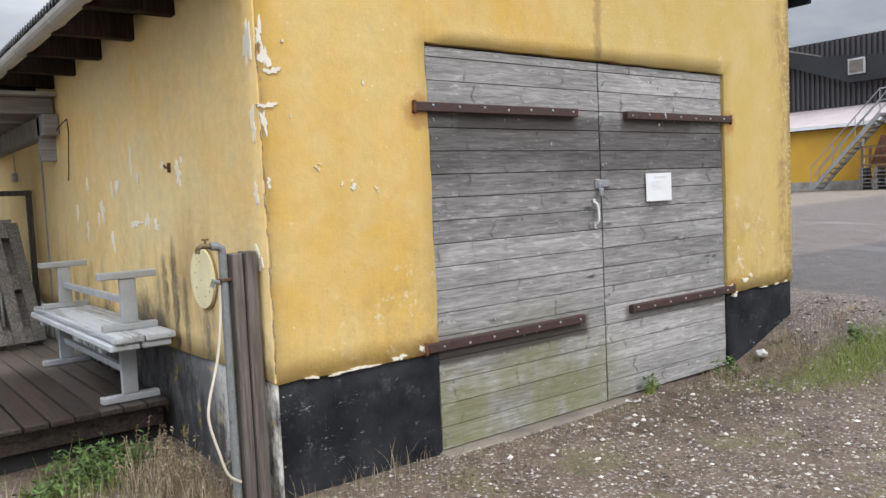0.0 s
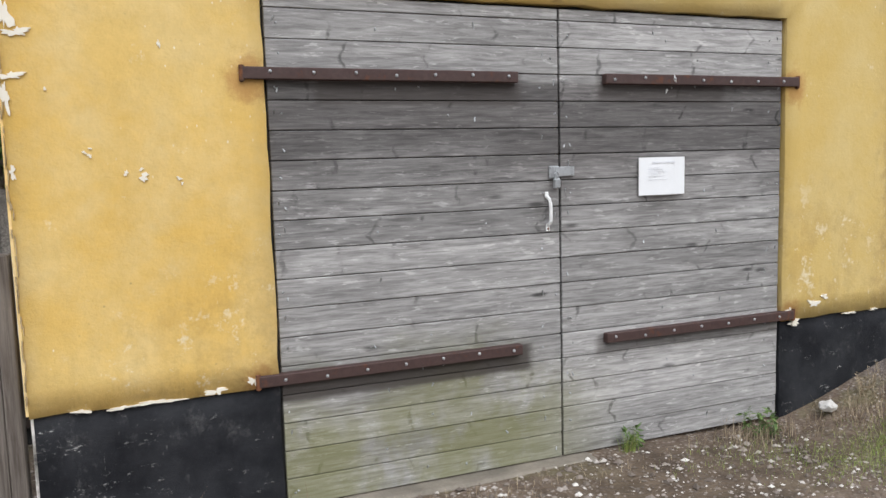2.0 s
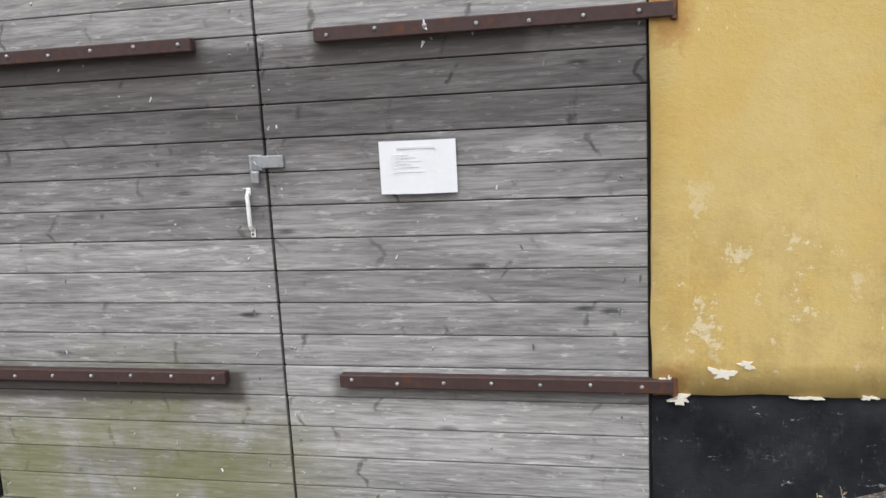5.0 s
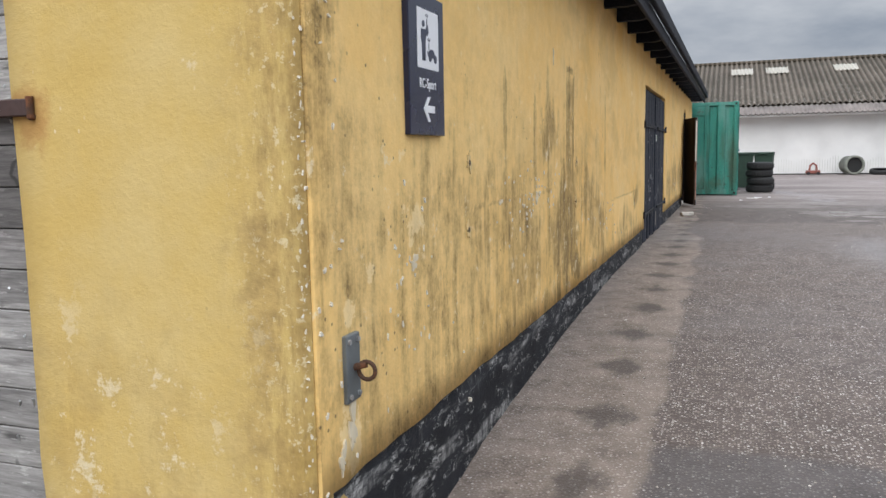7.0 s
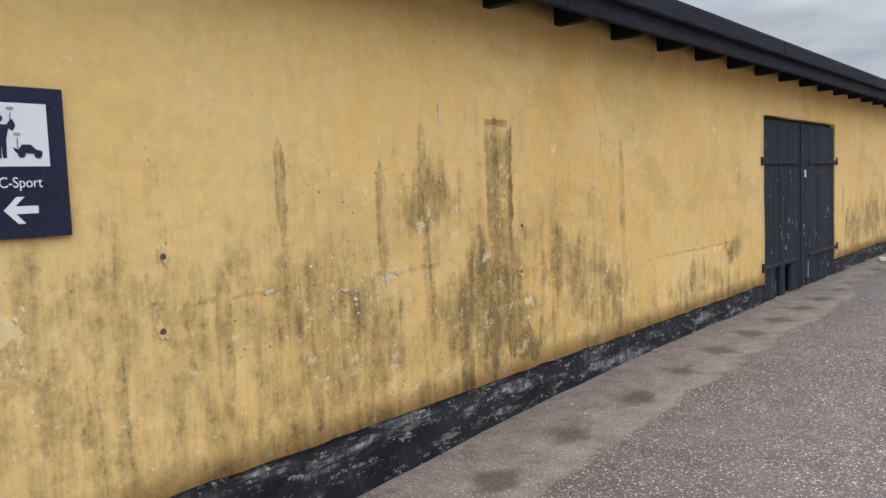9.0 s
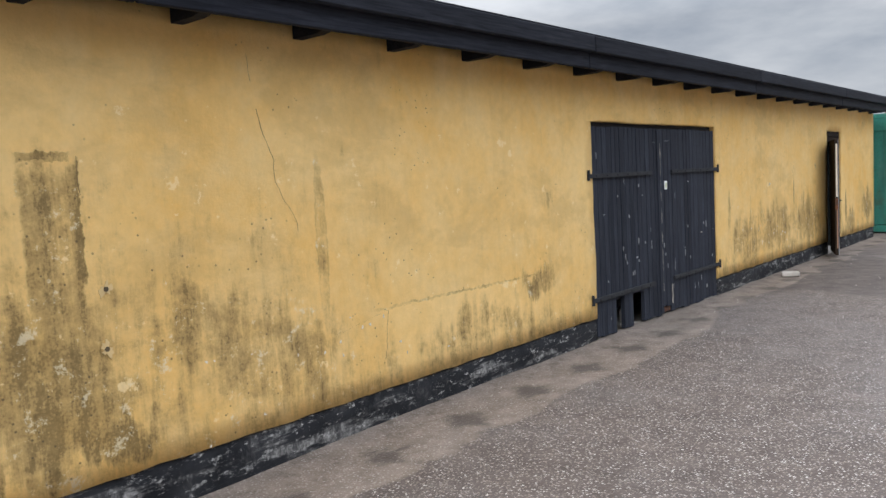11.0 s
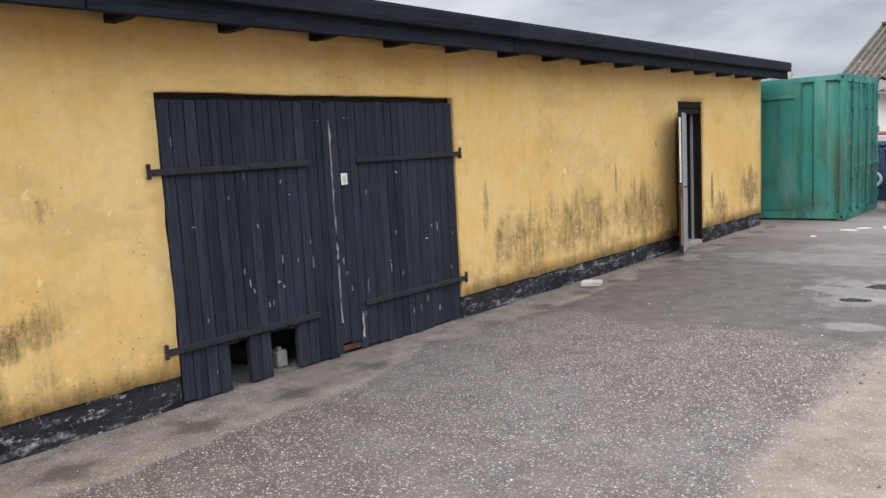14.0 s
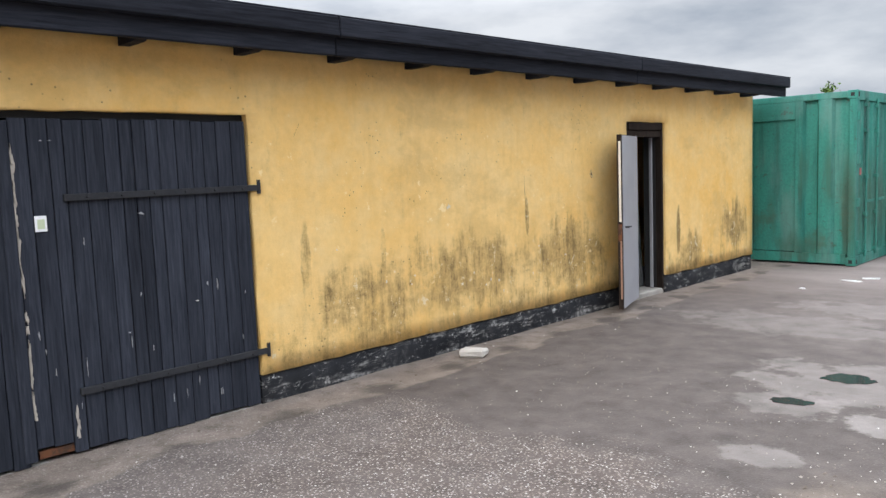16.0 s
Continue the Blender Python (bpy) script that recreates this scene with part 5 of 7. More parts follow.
part("lever", rod(bmesh.new(), (LEAFW - 0.085, 0.07, 1.56), (LEAFW - 0.19, 0.07, 1.56), 0.008), M_BSTRAP, hd)
part("hinge", rod(bmesh.new(), (-0.01, -0.01, 2.25), (-0.01, -0.01, 2.40), 0.012), M_RUST, d5)
part("hinge", rod(bmesh.new(), (-0.01, -0.01, 0.85), (-0.01, -0.01, 1.0), 0.012), M_RUST, d5)
for z in (2.32, 0.92):
    part("hinge_arm", boxed(-0.16, -0.01, -0.018, -0.004, z - 0.03, z + 0.03), M_RUST, d5)

# ---- direction sign ----
M_NAVY = plain("navy_sign_enamel", (0.012, 0.017, 0.048), 0.3, 0.1, 2, 0.05)
M_SIGNW = plain("white_sign_film", (0.80, 0.81, 0.83), 0.4, 0.03, 2, 0.05)
sg = thing("direction_sign", "dark blue sign with a white pictogram, lettering and arrow", "sign", LW @ pose(-0.030, 0.010, -0.046))
part("sign_plate", boxed(0.70, 1.045, -0.032, -0.006, 1.955, 2.46, 0.003), M_NAVY, sg)
part("mount", boxed(0.75, 1.0, -0.0065, 0.012, 2.0, 2.42), M_ZINC, sg)
part("picture_field", boxed(0.775, 0.985, -0.0335, -0.0322, 2.195, 2.405, 0.0004), M_SIGNW, sg, "white square field")
bm = bmesh.new()
rod(bm, (0.832, -0.0355, 2.352), (0.832, -0.0337, 2.352), 0.0115, 16)
prism(bm, [(0.812, 2.333), (0.852, 2.333), (0.858, 2.318), (0.850, 2.285), (0.848, 2.222), (0.836, 2.222), (0.8335, 2.27), (0.831, 2.222), (0.819, 2.222), (0.817, 2.285), (0.808, 2.30)], -0.0355, -0.0337)
prism(bm, [(0.850, 2.325), (0.872, 2.312), (0.882, 2.33), (0.872, 2.352), (0.860, 2.342)], -0.0355, -0.0337)
rod(bm, (0.866, -0.0346, 2.345), (0.868, -0.0346, 2.372), 0.0012, 6)
prism(bm, [(0.868, 2.258), (0.885, 2.252), (0.898, 2.268), (0.925, 2.268), (0.942, 2.252), (0.962, 2.246), (0.962, 2.236), (0.878, 2.240)], -0.0355, -0.0337)
rod(bm, (0.895, -0.0358, 2.236), (0.895, -0.0337, 2.236), 0.0125, 16)
rod(bm, (0.948, -0.0358, 2.234), (0.948, -0.0337, 2.234), 0.0125, 16)
rod(bm, (0.884, -0.0346, 2.255), (0.884, -0.0346, 2.288), 0.0012, 6)
for cx, cz in ((0.868, 2.374), (0.884, 2.290)):
    for rr in (0.009, 0.016):
        tube(bm, [(cx + rr * math.cos(a), -0.0346, cz + rr * math.sin(a)) for a in (0.7, 1.1, 1.57, 2.04, 2.44)], 0.0013, 5)
part("pictogram", bm, M_NAVY, sg, "dark pictogram of a remote control car and figure")
txt = bpy.data.curves.new("lettering", "FONT")
txt.body, txt.size, txt.align_x, txt.extrude = "RC-Sport", 0.050, "CENTER", 0.0008
tob = new("lettering_curve", txt)
dg = bpy.context.evaluated_depsgraph_get()
tme = bpy.data.meshes.new_from_object(tob.evaluated_get(dg))
bpy.data.objects.remove(tob)
tme.materials.clear()
tme.materials.append(M_SIGNW)
part("lettering", tme, None, sg, "white lettering RC-Sport", m=pose(0.872, -0.0332, 2.125, 90) @ Matrix.Diagonal((0.86, 1, 1, 1)))
bm = bmesh.new()
prism(bm, [(0.825, 2.05), (0.868, 2.094), (0.892, 2.094), (0.862, 2.063), (0.935, 2.063), (0.935, 2.037), (0.862, 2.037), (0.892, 2.004), (0.868, 2.004)], -0.0345, -0.0322)
part("arrow", bm, M_SIGNW, sg, "white arrow pointing back")

drop = thing("bird_dropping", "white bird dropping on the upper strap hinge", "dropping", G)
part("splash", blob(bmesh.new(), 4.93, 2.01, 0.008, 0.017, 61, 0.0, 0.0235), M_WHITE, drop)
part("splash", blob(bmesh.new(), 4.91, 1.95, 0.007, 0.010, 62, 0.022, 0.004), M_WHITE, drop)

# ring plate by the corner
rp = thing("wall_ring", "grey steel plate with a rusty iron ring", "wall ring", LW)
part("plate", boxed(0.155, 0.245, -0.014, 0.004, 1.09, 1.30, 0.003), plain("grey_painted_steel", (0.12, 0.135, 0.14), 0.5, 0.2), rp)
part("ring", torus(bmesh.new(), 0.028, 0.007, pose(0.215, -0.05, 1.185, 0, 90, 0), 18, 8), M_RUST, rp)
part("eye", rod(bmesh.new(), (0.205, -0.012, 1.195), (0.215, -0.05, 1.205), 0.011), M_RUST, rp)
for u, z in ((0.172, 1.28), (0.228, 1.28), (0.172, 1.11), (0.228, 1.11)):
    part("bolt", rod(bmesh.new(), (u, -0.021, z), (u, -0.012, z), 0.009, 6), M_ZINC, rp)

# ---- marks on the walls: flakes, cracks, patches ----
M_FLAKE = plain("white_lime_flake", (0.88, 0.82, 0.70), 0.9, 0.05, 8)


def flakes(name, owner_m, spots, mat, label, lift=0.006, grow=0.85):
    """Each flake is a thin irregular piece of the coat below."""
    host = thing(name, label, "paint flakes", owner_m, kind="structure")
    for k, (u, z, ru, rz) in enumerate(spots):
        part("flake", blob(bmesh.new(), u, z, ru * grow, rz * grow, 100 + k + int(u * 50), 0.0, lift), mat, host)
    return host


flakes("paint_flakes", G, [
    (1.715, 2.33, 0.022, 0.07), (1.735, 2.22, 0.03, 0.08), (1.775, 2.15, 0.05, 0.022), (1.74, 1.98, 0.055, 0.018), (1.715, 1.90, 0.02, 0.07),
    (1.72, 1.60, 0.014, 0.03), (2.208, 1.566, 0.024, 0.02), (2.20, 1.60, 0.01, 0.008), (1.985, 1.675, 0.010, 0.008), (2.005, 1.66, 0.010, 0.01), (2.01, 1.69, 0.008, 0.006),
    (2.139, 1.586, 0.010, 0.014), (2.35, 1.556, 0.014, 0.009), (2.36, 1.535, 0.007, 0.007), (2.198, 0.592, 0.10, 0.013), (2.05, 0.586, 0.06, 0.009), (1.90, 0.592, 0.05, 0.008),
    (2.45, 0.605, 0.05, 0.02), (2.62, 0.63, 0.03, 0.03), (5.994, 0.675, 0.045, 0.03), (6.08, 0.71, 0.03, 0.018), (5.84, 0.57, 0.05, 0.022), (5.80, 0.64, 0.03, 0.03), (6.30, 0.586, 0.05, 0.009), (6.5, 0.592, 0.03, 0.012), (6.66, 0.60, 0.03, 0.009),
    (1.86, 1.93, 0.008, 0.008), (1.84, 2.30, 0.012, 0.008), (2.30, 2.12, 0.008, 0.02)], M_LIME, "white flaked spots on the ochre gable paint")
flakes("paint_flakes", LF, [
    (23 - 4.72, 1.70, 0.030, 0.055), (23 - 4.66, 1.78, 0.012, 0.02), (23 - 5.633, 1.83, 0.022, 0.075), (23 - 5.50, 1.72, 0.016, 0.03), (23 - 5.995, 1.68, 0.03, 0.05), (23 - 6.14, 1.66, 0.018, 0.045),
    (23 - 6.424, 1.50, 0.04, 0.07), (23 - 6.55, 1.44, 0.02, 0.05), (23 - 6.194, 1.27, 0.03, 0.06), (23 - 5.359, 1.42, 0.03, 0.04), (23 - 5.632, 1.40, 0.09, 0.02), (23 - 5.18, 1.39, 0.03, 0.03),
    (23 - 6.829, 1.71, 0.03, 0.04), (23 - 5.0, 1.77, 0.01, 0.02), (23 - 3.66, 1.22, 0.03, 0.05), (23 - 3.64, 2.30, 0.03, 0.10), (23 - 3.63, 1.9, 0.02, 0.06), (23 - 3.64, 1.55, 0.02, 0.04), (23 - 6.9, 1.35, 0.03, 0.05), (23 - 7.2, 1.5, 0.02, 0.06)],
    M_FLAKE, "white flaked spots on the ochre side wall", 0.006, 1.25)
edge_spots = random.Random(21)
flakes("corner_wear", G, [(1.702 + edge_spots.uniform(-0.006, 0.010), 0.66 + 0.058 * k + edge_spots.uniform(-0.02, 0.02), edge_spots.uniform(0.002, 0.005), edge_spots.uniform(0.012, 0.05)) for k in range(30)], plain("grey_bare_corner", (0.42, 0.31, 0.17), 0.95, 0.3, 14), "grey worn plaster along the corner", 0.005)
flakes("corner_wear", G, [(6.772 + edge_spots.uniform(-0.02, 0.008), 0.66 + 0.04 * k + edge_spots.uniform(-0.02, 0.02), edge_spots.uniform(0.0015, 0.005), edge_spots.uniform(0.003, 0.011)) for k in range(60)], M_LIME, "pale chipped plaster along the corner", 0.004)
M_CRACK = plain("crack_shadow", (0.11, 0.08, 0.045), 0.95, 0.3)
M_PATCH = plain("pale_plaster_repair", (0.68, 0.50, 0.24), 0.92, 0.12, 6)
M_GREYP = plain("bare_lime_mortar", (0.64, 0.56, 0.41), 0.95, 0.15, 9)
flakes("plaster_repairs", LW, [(3.05, 2.44, 0.022, 0.06), (2.60, 1.57, 0.05, 0.035), (2.66, 1.60, 0.02, 0.02), (2.90, 1.545, 0.024, 0.024), (2.3, 1.55, 0.03, 0.02), (13.26, 1.92, 0.035, 0.035), (0.2, 1.02, 0.05, 0.13), (0.13, 0.93, 0.03, 0.08), (1.85, 1.60, 0.05, 0.02), (0.72, 1.45, 0.06, 0.04)], M_GREYP, "pale bare mortar spots on the long wall", 0.006, 0.6)
fleck = random.Random(33)
flakes("plaster_flecks", LW, [(cu + fleck.gauss(0, su), cz + fleck.gauss(0, sz), fleck.uniform(0.003, 0.009), fleck.uniform(0.004, 0.012)) for cu, cz, su, sz, n in ((2.65, 1.60, 0.22, 0.10, 34), (2.2, 1.45, 0.3, 0.15, 18), (0.8, 1.30, 0.25, 0.25, 30), (0.12, 1.7, 0.06, 0.6, 22), (5.2, 1.15, 0.6, 0.15, 16), (13.8, 1.3, 1.0, 0.2, 18)) for _ in range(n)], M_LIME, "small chips where paint has left the long wall", 0.005)
crk = thing("wall_crack", "fine dark crack running down the ochre wall", "crack", LW, kind="structure")


def crack(u, z, pts, w=0.004):
    w *= 0.36
    bm = bmesh.new()
    rnd = random.Random(int(u * 10))
    path = []
    for (a, b), (c, d) in zip(pts, pts[1:]):
        n = max(2, int(math.hypot(c - a, d - b) / 0.04))
        path += [(a + (c - a) * k / n + rnd.uniform(-0.008, 0.008), b + (d - b) * k / n) for k in range(n)]
    path.append(pts[-1])
    quad = [(bm.verts.new((u + a - w * rnd.uniform(0.3, 1), -0.0065, z + b)), bm.verts.new((u + a + w * rnd.uniform(0.3, 1), -0.0065, z + b))) for a, b in path]
    for p, q in zip(quad, quad[1:]):
        bm.faces.new((p[0], p[1], q[1], q[0]))
    part("crack", bm, M_CRACK, crk)


crack(0, 0, [(4.70, 2.95), (4.72, 2.80)])
crack(0, 0, [(4.74, 2.65), (4.77, 2.55), (4.84, 2.37), (4.84, 2.24), (4.90, 2.13), (4.97, 2.03), (4.98, 1.95)], 0.006)
crack(0, 0, [(3.58, 2.41), (3.72, 2.40)], 0.006)
crack(0, 0, [(3.72, 2.40), (3.73, 2.22)], 0.005)
crack(0, 0, [(5.20, 1.28), (5.67, 1.37), (6.5, 1.41)], 0.004)
crack(0, 0, [(5.68, 1.37), (5.64, 1.05)], 0.005)
crack(0, 0, [(11.75, 2.62), (11.70, 2.52)], 0.004)
crack(0, 0, [(14.3, 2.15), (14.32, 1.75)], 0.006)
fl = thing("wall_anchor", "small anchor holes in the ochre wall, drawn as dark discs", "wall anchor", LW)
for u, z in ((3.81, 1.77), (3.79, 1.485), (1.36, 1.80), (1.34, 1.51), (15.43, 2.13)):
    # a solid disc whose dark colour gives the hole its shade
    part("anchor", rod(bmesh.new(), (u, -0.0085, z), (u, 0.01, z), 0.013, 8), M_CRACK, fl)
    part("washer", blob(bmesh.new(), u, z, 0.030, 0.036, int(u * 90), 0, 0.0068), M_PATCH, fl)

# ---- west side: eave, gutter, deck, benches, tap ----
we = thing("west_rafters", "dark rafter tails under the low eave", "rafter", kind="structure")
me = mesh_of("rafter", boxed(1.20, 1.95, -0.045, 0.045, 2.625, 2.79, 0.006), M_BROWN)
for k in range(16):
    part("rafter", me, None, we, m=pose(0, 3.86 + 0.775 * k, 0))
gt = thing("gutter", "pale grey half-round gutter along the low eave", "gutter", kind="structure")
bm = bmesh.new()
M_GUT = plain("pale_grey_gutter", (0.50, 0.48, 0.45), 0.5, 0.15, 4)
prof = [(1.19 - 0.06 * math.cos(a), 2.70 - 0.065 * math.sin(a)) for a in (math.pi * k / 8 for k in range(9))]
prof += [(1.19 - 0.052 * math.cos(a), 2.70 - 0.057 * math.sin(a)) for a in (math.pi * k / 8 for k in range(8, -1, -1))]
prism(bm, prof, GY - 0.06, 12.0)
part("channel", bm, M_GUT, gt)
for k in range(7):
    bm = bmesh.new()
    pr = [(1.19 - 0.066 * math.cos(a), 2.70 - 0.071 * math.sin(a)) for a in (math.pi * j / 8 for j in range(9))] + [(1.19 - 0.061 * math.cos(a), 2.70 - 0.066 * math.sin(a)) for a in (math.pi * j / 8 for j in range(8, -1, -1))]
    y0 = 4.1 + 1.1 * k
    part("bracket", prism(bm, pr, y0, y0 + 0.025), M_GUT, gt)
M_DPIPE = plain("white_downpipe", (0.62, 0.62, 0.60), 0.5, 0.1)
dp = thing("downpipe", "pale downpipe on the side wall", "downpipe")
part("pipe", tube(bmesh.new(), [(1.19, 11.1, 2.62), (1.25, 11.1, 2.50), (1.50, 11.1, 2.36), (1.60, 11.1, 2.28), (1.63, 11.1, 2.15), (1.63, 11.1, 0.05)], 0.04, 10), M_DPIPE, dp)
for z in (0.7, 1.95):
    part("pipe_clip", boxed(1.582, 1.692, 11.05, 11.15, z - 0.012, z + 0.012, 0.003), M_GUT, dp)
part("seam_strip", boxed(1.680, 1.692, 8.42, 8.47, 0.62, 2.38, 0.004), M_CON)
bpy.data.objects["seam_strip"].name = "wall_seam"
tagged(bpy.data.objects["wall_seam"], "grey mortar strip running up the side wall", "wall seam", kind="structure")

# canopy roof over the back of the deck
M_CANOPY = board("grey_painted_beam", 0, (0.30, 0.29, 0.28), (0.48, 0.47, 0.46), (0.2, 0.19, 0.18), knots=False)
cp = thing("canopy", "grey timber canopy over the wooden deck", "canopy")
for k in range(4):
    part("beam", boxed(-2.5, 1.68, 7.75 + 0.75 * k, 7.86 + 0.75 * k, 2.40, 2.54, 0.006), M_CANOPY, cp)
part("wall_plate", boxed(1.56, 1.685, 7.62, 11.2, 2.20, 2.385, 0.006), M_CANOPY, cp)
part("canopy_roof", boxed(-2.6, 1.68, 7.6, 10.4, 2.545, 2.575), M_CANOPY, cp)
part("post", boxed(-2.45, -2.33, 7.75, 7.87, 0.28, 2.40, 0.006), M_CANOPY, cp)
part("brace", boxed(-0.07, 0.07, -0.05, 0.05, 0.0, 0.62, 0.005, pose(1.63, 7.85, 1.98, 0, 0, 0)), M_CANOPY, cp)

M_DECK = board("wet_dark_deck_boards", 1, (0.026, 0.019, 0.017), (0.085, 0.066, 0.058), (0.02, 0.016, 0.014), rough=0.30, dry_from=7.0)
dk = thing("deck", "dark wet wooden deck beside the side wall", "deck", kind="structure")
for k in range(23):
    x1 = 1.64 - 0.142 * k
    part("deck_board", boxed(x1 - 0.134, x1, 5.04 + random.uniform(-0.015, 0.015), 11.0, 0.235, 0.27 + random.uniform(-0.003, 0.003), 0.005), M_DECK, dk)
part("edge_beam", boxed(-1.65, 1.62, 5.10, 5.17, 0.10, 0.232, 0.006), M_DECK, dk)
for k in range(6):
    part("joist_post", boxed(1.45 - 0.6 * k, 1.57 - 0.6 * k, 5.22, 5.34, -0.2, 0.232), M_DECK, dk)
# added near-black sheet; gives the open void under the deck its shade
part("back_skirt", boxed(-1.65, 1.60, 5.180, 5.205, -0.2, 0.20), M_DARK, dk)

M_BENCH = board("grey_white_bench_paint", 1, (0.32, 0.32, 0.33), (0.58, 0.58, 0.59), (0.22, 0.21, 0.2), knots=False, paint=(0.54, 0.56, 0.58))
M_BLEG = plain("grey_painted_legs", (0.40, 0.41, 0.42), 0.7, 0.15, 7)


def bench(m, label):
    """A long bench; its foot stands on z = 0 and its seat is 0.42 high."""
    b = thing("bench", label, "bench", m, "stacked benches")
    for x in (-0.185, 0.005):
        part("seat_plank", boxed(x, x + 0.18, -1.17, 1.17, 0.375, 0.418, 0.008), M_BENCH, b)
    for y in (-0.86, 0.86):
        part("leg", boxed(-0.05, 0.05, y - 0.022, y + 0.022, 0.046, 0.332, 0.005), M_BLEG, b)
        part("foot", boxed(-0.18, 0.18, y - 0.035, y + 0.035, 0.0, 0.045, 0.006), M_BLEG, b)
        part("cleat", boxed(-0.17, 0.17, y - 0.03, y + 0.03, 0.333, 0.374, 0.005), M_BLEG, b)
    part("stretcher", boxed(-0.018, 0.018, -0.835, 0.835, 0.17, 0.215, 0.004), M_BLEG, b)
    return b


bench(pose(1.45, 6.06, 0.272), "weathered grey painted bench standing on the deck")
bench(pose(1.47, 6.03, 0.272 + 0.419 + 0.419, 180, 0, 0), "weathered grey bench lying upside down on another bench")

M_POST = board("grey_brown_post", 2, (0.075, 0.06, 0.05), (0.19, 0.165, 0.145), (0.26, 0.24, 0.22), knots=False)
tp = thing("tap_post", "weathered brown plank post by the corner", "post")
part("post_board", boxed(1.605, 1.668, 3.635, 3.735, -0.1, 1.265, 0.005), M_POST, tp)
part("post_board", boxed(1.545, 1.602, 3.655, 3.745, -0.1, 1.258, 0.005), M_POST, tp)
M_PIPE = metal("grey_water_pipe", (0.24, 0.25, 0.25), (0.12, 0.09, 0.07), 0.3, 0.55, 0.2)
st = thing("standpipe", "grey steel standpipe with a brass tap", "standpipe")
part("pipe", tube(bmesh.new(), [(1.515, 3.70, -0.1), (1.515, 3.70, 1.25), (1.512, 3.70, 1.285), (1.49, 3.70, 1.30), (1.455, 3.70, 1.302)], 0.021, 10), M_PIPE, st)
tapm = metal("old_brass", (0.20, 0.15, 0.08), (0.08, 0.07, 0.05), 0.4, 0.5, 0.6)
tap = part("tap", tube(bmesh.new(), [(1.46, 3.70, 1.302), (1.41, 3.70, 1.305), (1.395, 3.70, 1.295), (1.39, 3.70, 1.27)], 0.013, 8), tapm, st, "worn brass tap")
part("tap_handle", rod(rod(bmesh.new(), (1.432, 3.70, 1.31), (1.432, 3.70, 1.335), 0.006), (1.415, 3.70, 1.337), (1.45, 3.70, 1.337), 0.005), tapm, tap)
part("pipe_clip", boxed(1.488, 1.60, 3.672, 3.728, 1.125, 1.14, 0.003), M_RUST, st)
part("branch", tube(bmesh.new(), [(1.49, 3.695, 1.12), (1.46, 3.70, 1.13), (1.45, 3.70, 1.10)], 0.012, 8), M_PIPE, st)
hz = thing("hose", "cream coloured hose hanging from the standpipe", "hose")
ctrl = [Vector(p) for p in ((1.49, 3.70, 1.11), (1.485, 3.70, 0.95), (1.45, 3.69, 0.74), (1.395, 3.68, 0.56), (1.38, 3.67, 0.45), (1.416, 3.66, 0.29), (1.455, 3.66, 0.17), (1.52, 3.66, 0.115))]
pts = []
for i in range(len(ctrl) - 1):
    p0, p1, p2, p3 = ctrl[max(i - 1, 0)], ctrl[i], ctrl[i + 1], ctrl[min(i + 2, len(ctrl) - 1)]
    for t in (0, 0.25, 0.5, 0.75):
        pts.append(0.5 * (2 * p1 + (p2 - p0) * t + (2 * p0 - 5 * p1 + 4 * p2 - p3) * t * t + (3 * p1 - p0 - 3 * p2 + p3) * t ** 3))
pts.append(ctrl[-1])
part("hose_line", tube(bmesh.new(), pts, 0.0068, 8), plain("cream_hose", (0.66, 0.60, 0.48), 0.5, 0.08), hz)

rim = thing("patch_rim", "dark stained edge round the plaster patch", "wall patch", LF, kind="structure")
part("stain_ring", rod(bmesh.new(), (23 - 4.40, -0.009, 1.09), (23 - 4.40, 0.01, 1.09), 0.192, 36), plain("brown_patch_edge", (0.34, 0.24, 0.11), 0.9, 0.3, 6), rim)
dsc = thing("round_wall_patch", "round cream plaster patch with screw holes", "wall patch", LF)
bm = bmesh.new()
rod(bm, (23 - 4.40, -0.022, 1.085), (23 - 4.40, 0.01, 1.085), 0.175, 36)
part("disc", bm, plain("cream_patch", (0.88, 0.78, 0.48), 0.85, 0.1, 5), dsc)
rnd = random.Random(8)
for k in range(9):
    du, dz = rnd.uniform(-0.11, 0.11), rnd.uniform(-0.12, 0.12)
    part("screw_hole", rod(bmesh.new(), (23 - 4.40 + du, -0.0235, 1.085 + dz), (23 - 4.40 + du, -0.01, 1.085 + dz), rnd.uniform(0.003, 0.006), 6), M_CRACK, dsc)
hk = thing("wall_hook", "small rusty hook in the side wall", "hook", LF)
part("hook_bar", tube(bmesh.new(), [(23 - 4.87, 0.02, 1.75), (23 - 4.87, -0.025, 1.75), (23 - 4.88, -0.03, 1.765)], 0.008, 6), M_RUST, hk)
part("hook_plate", boxed(23 - 4.89, 23 - 4.85, -0.008, 0.01, 1.72, 1.78), M_RUST, hk)
cb = thing("hanging_cable", "thin cable hanging from the canopy", "cable", LF)
part("cable", tube(bmesh.new(), [(23 - 7.75, -0.03, 2.22), (23 - 7.45, -0.03, 2.27), (23 - 7.24, -0.025, 2.30), (23 - 7.23, -0.02, 2.2), (23 - 7.33, -0.02, 1.85), (23 - 7.36, -0.02, 1.78)], 0.005, 6), M_BROWN, cb)
sw = thing("wall_switch", "small grey switch box with its cable", "switch", LF)
part("switch_box", boxed(23 - 9.83, 23 - 9.73, -0.05, 0.0, 1.87, 1.97, 0.006), M_GUT, sw)
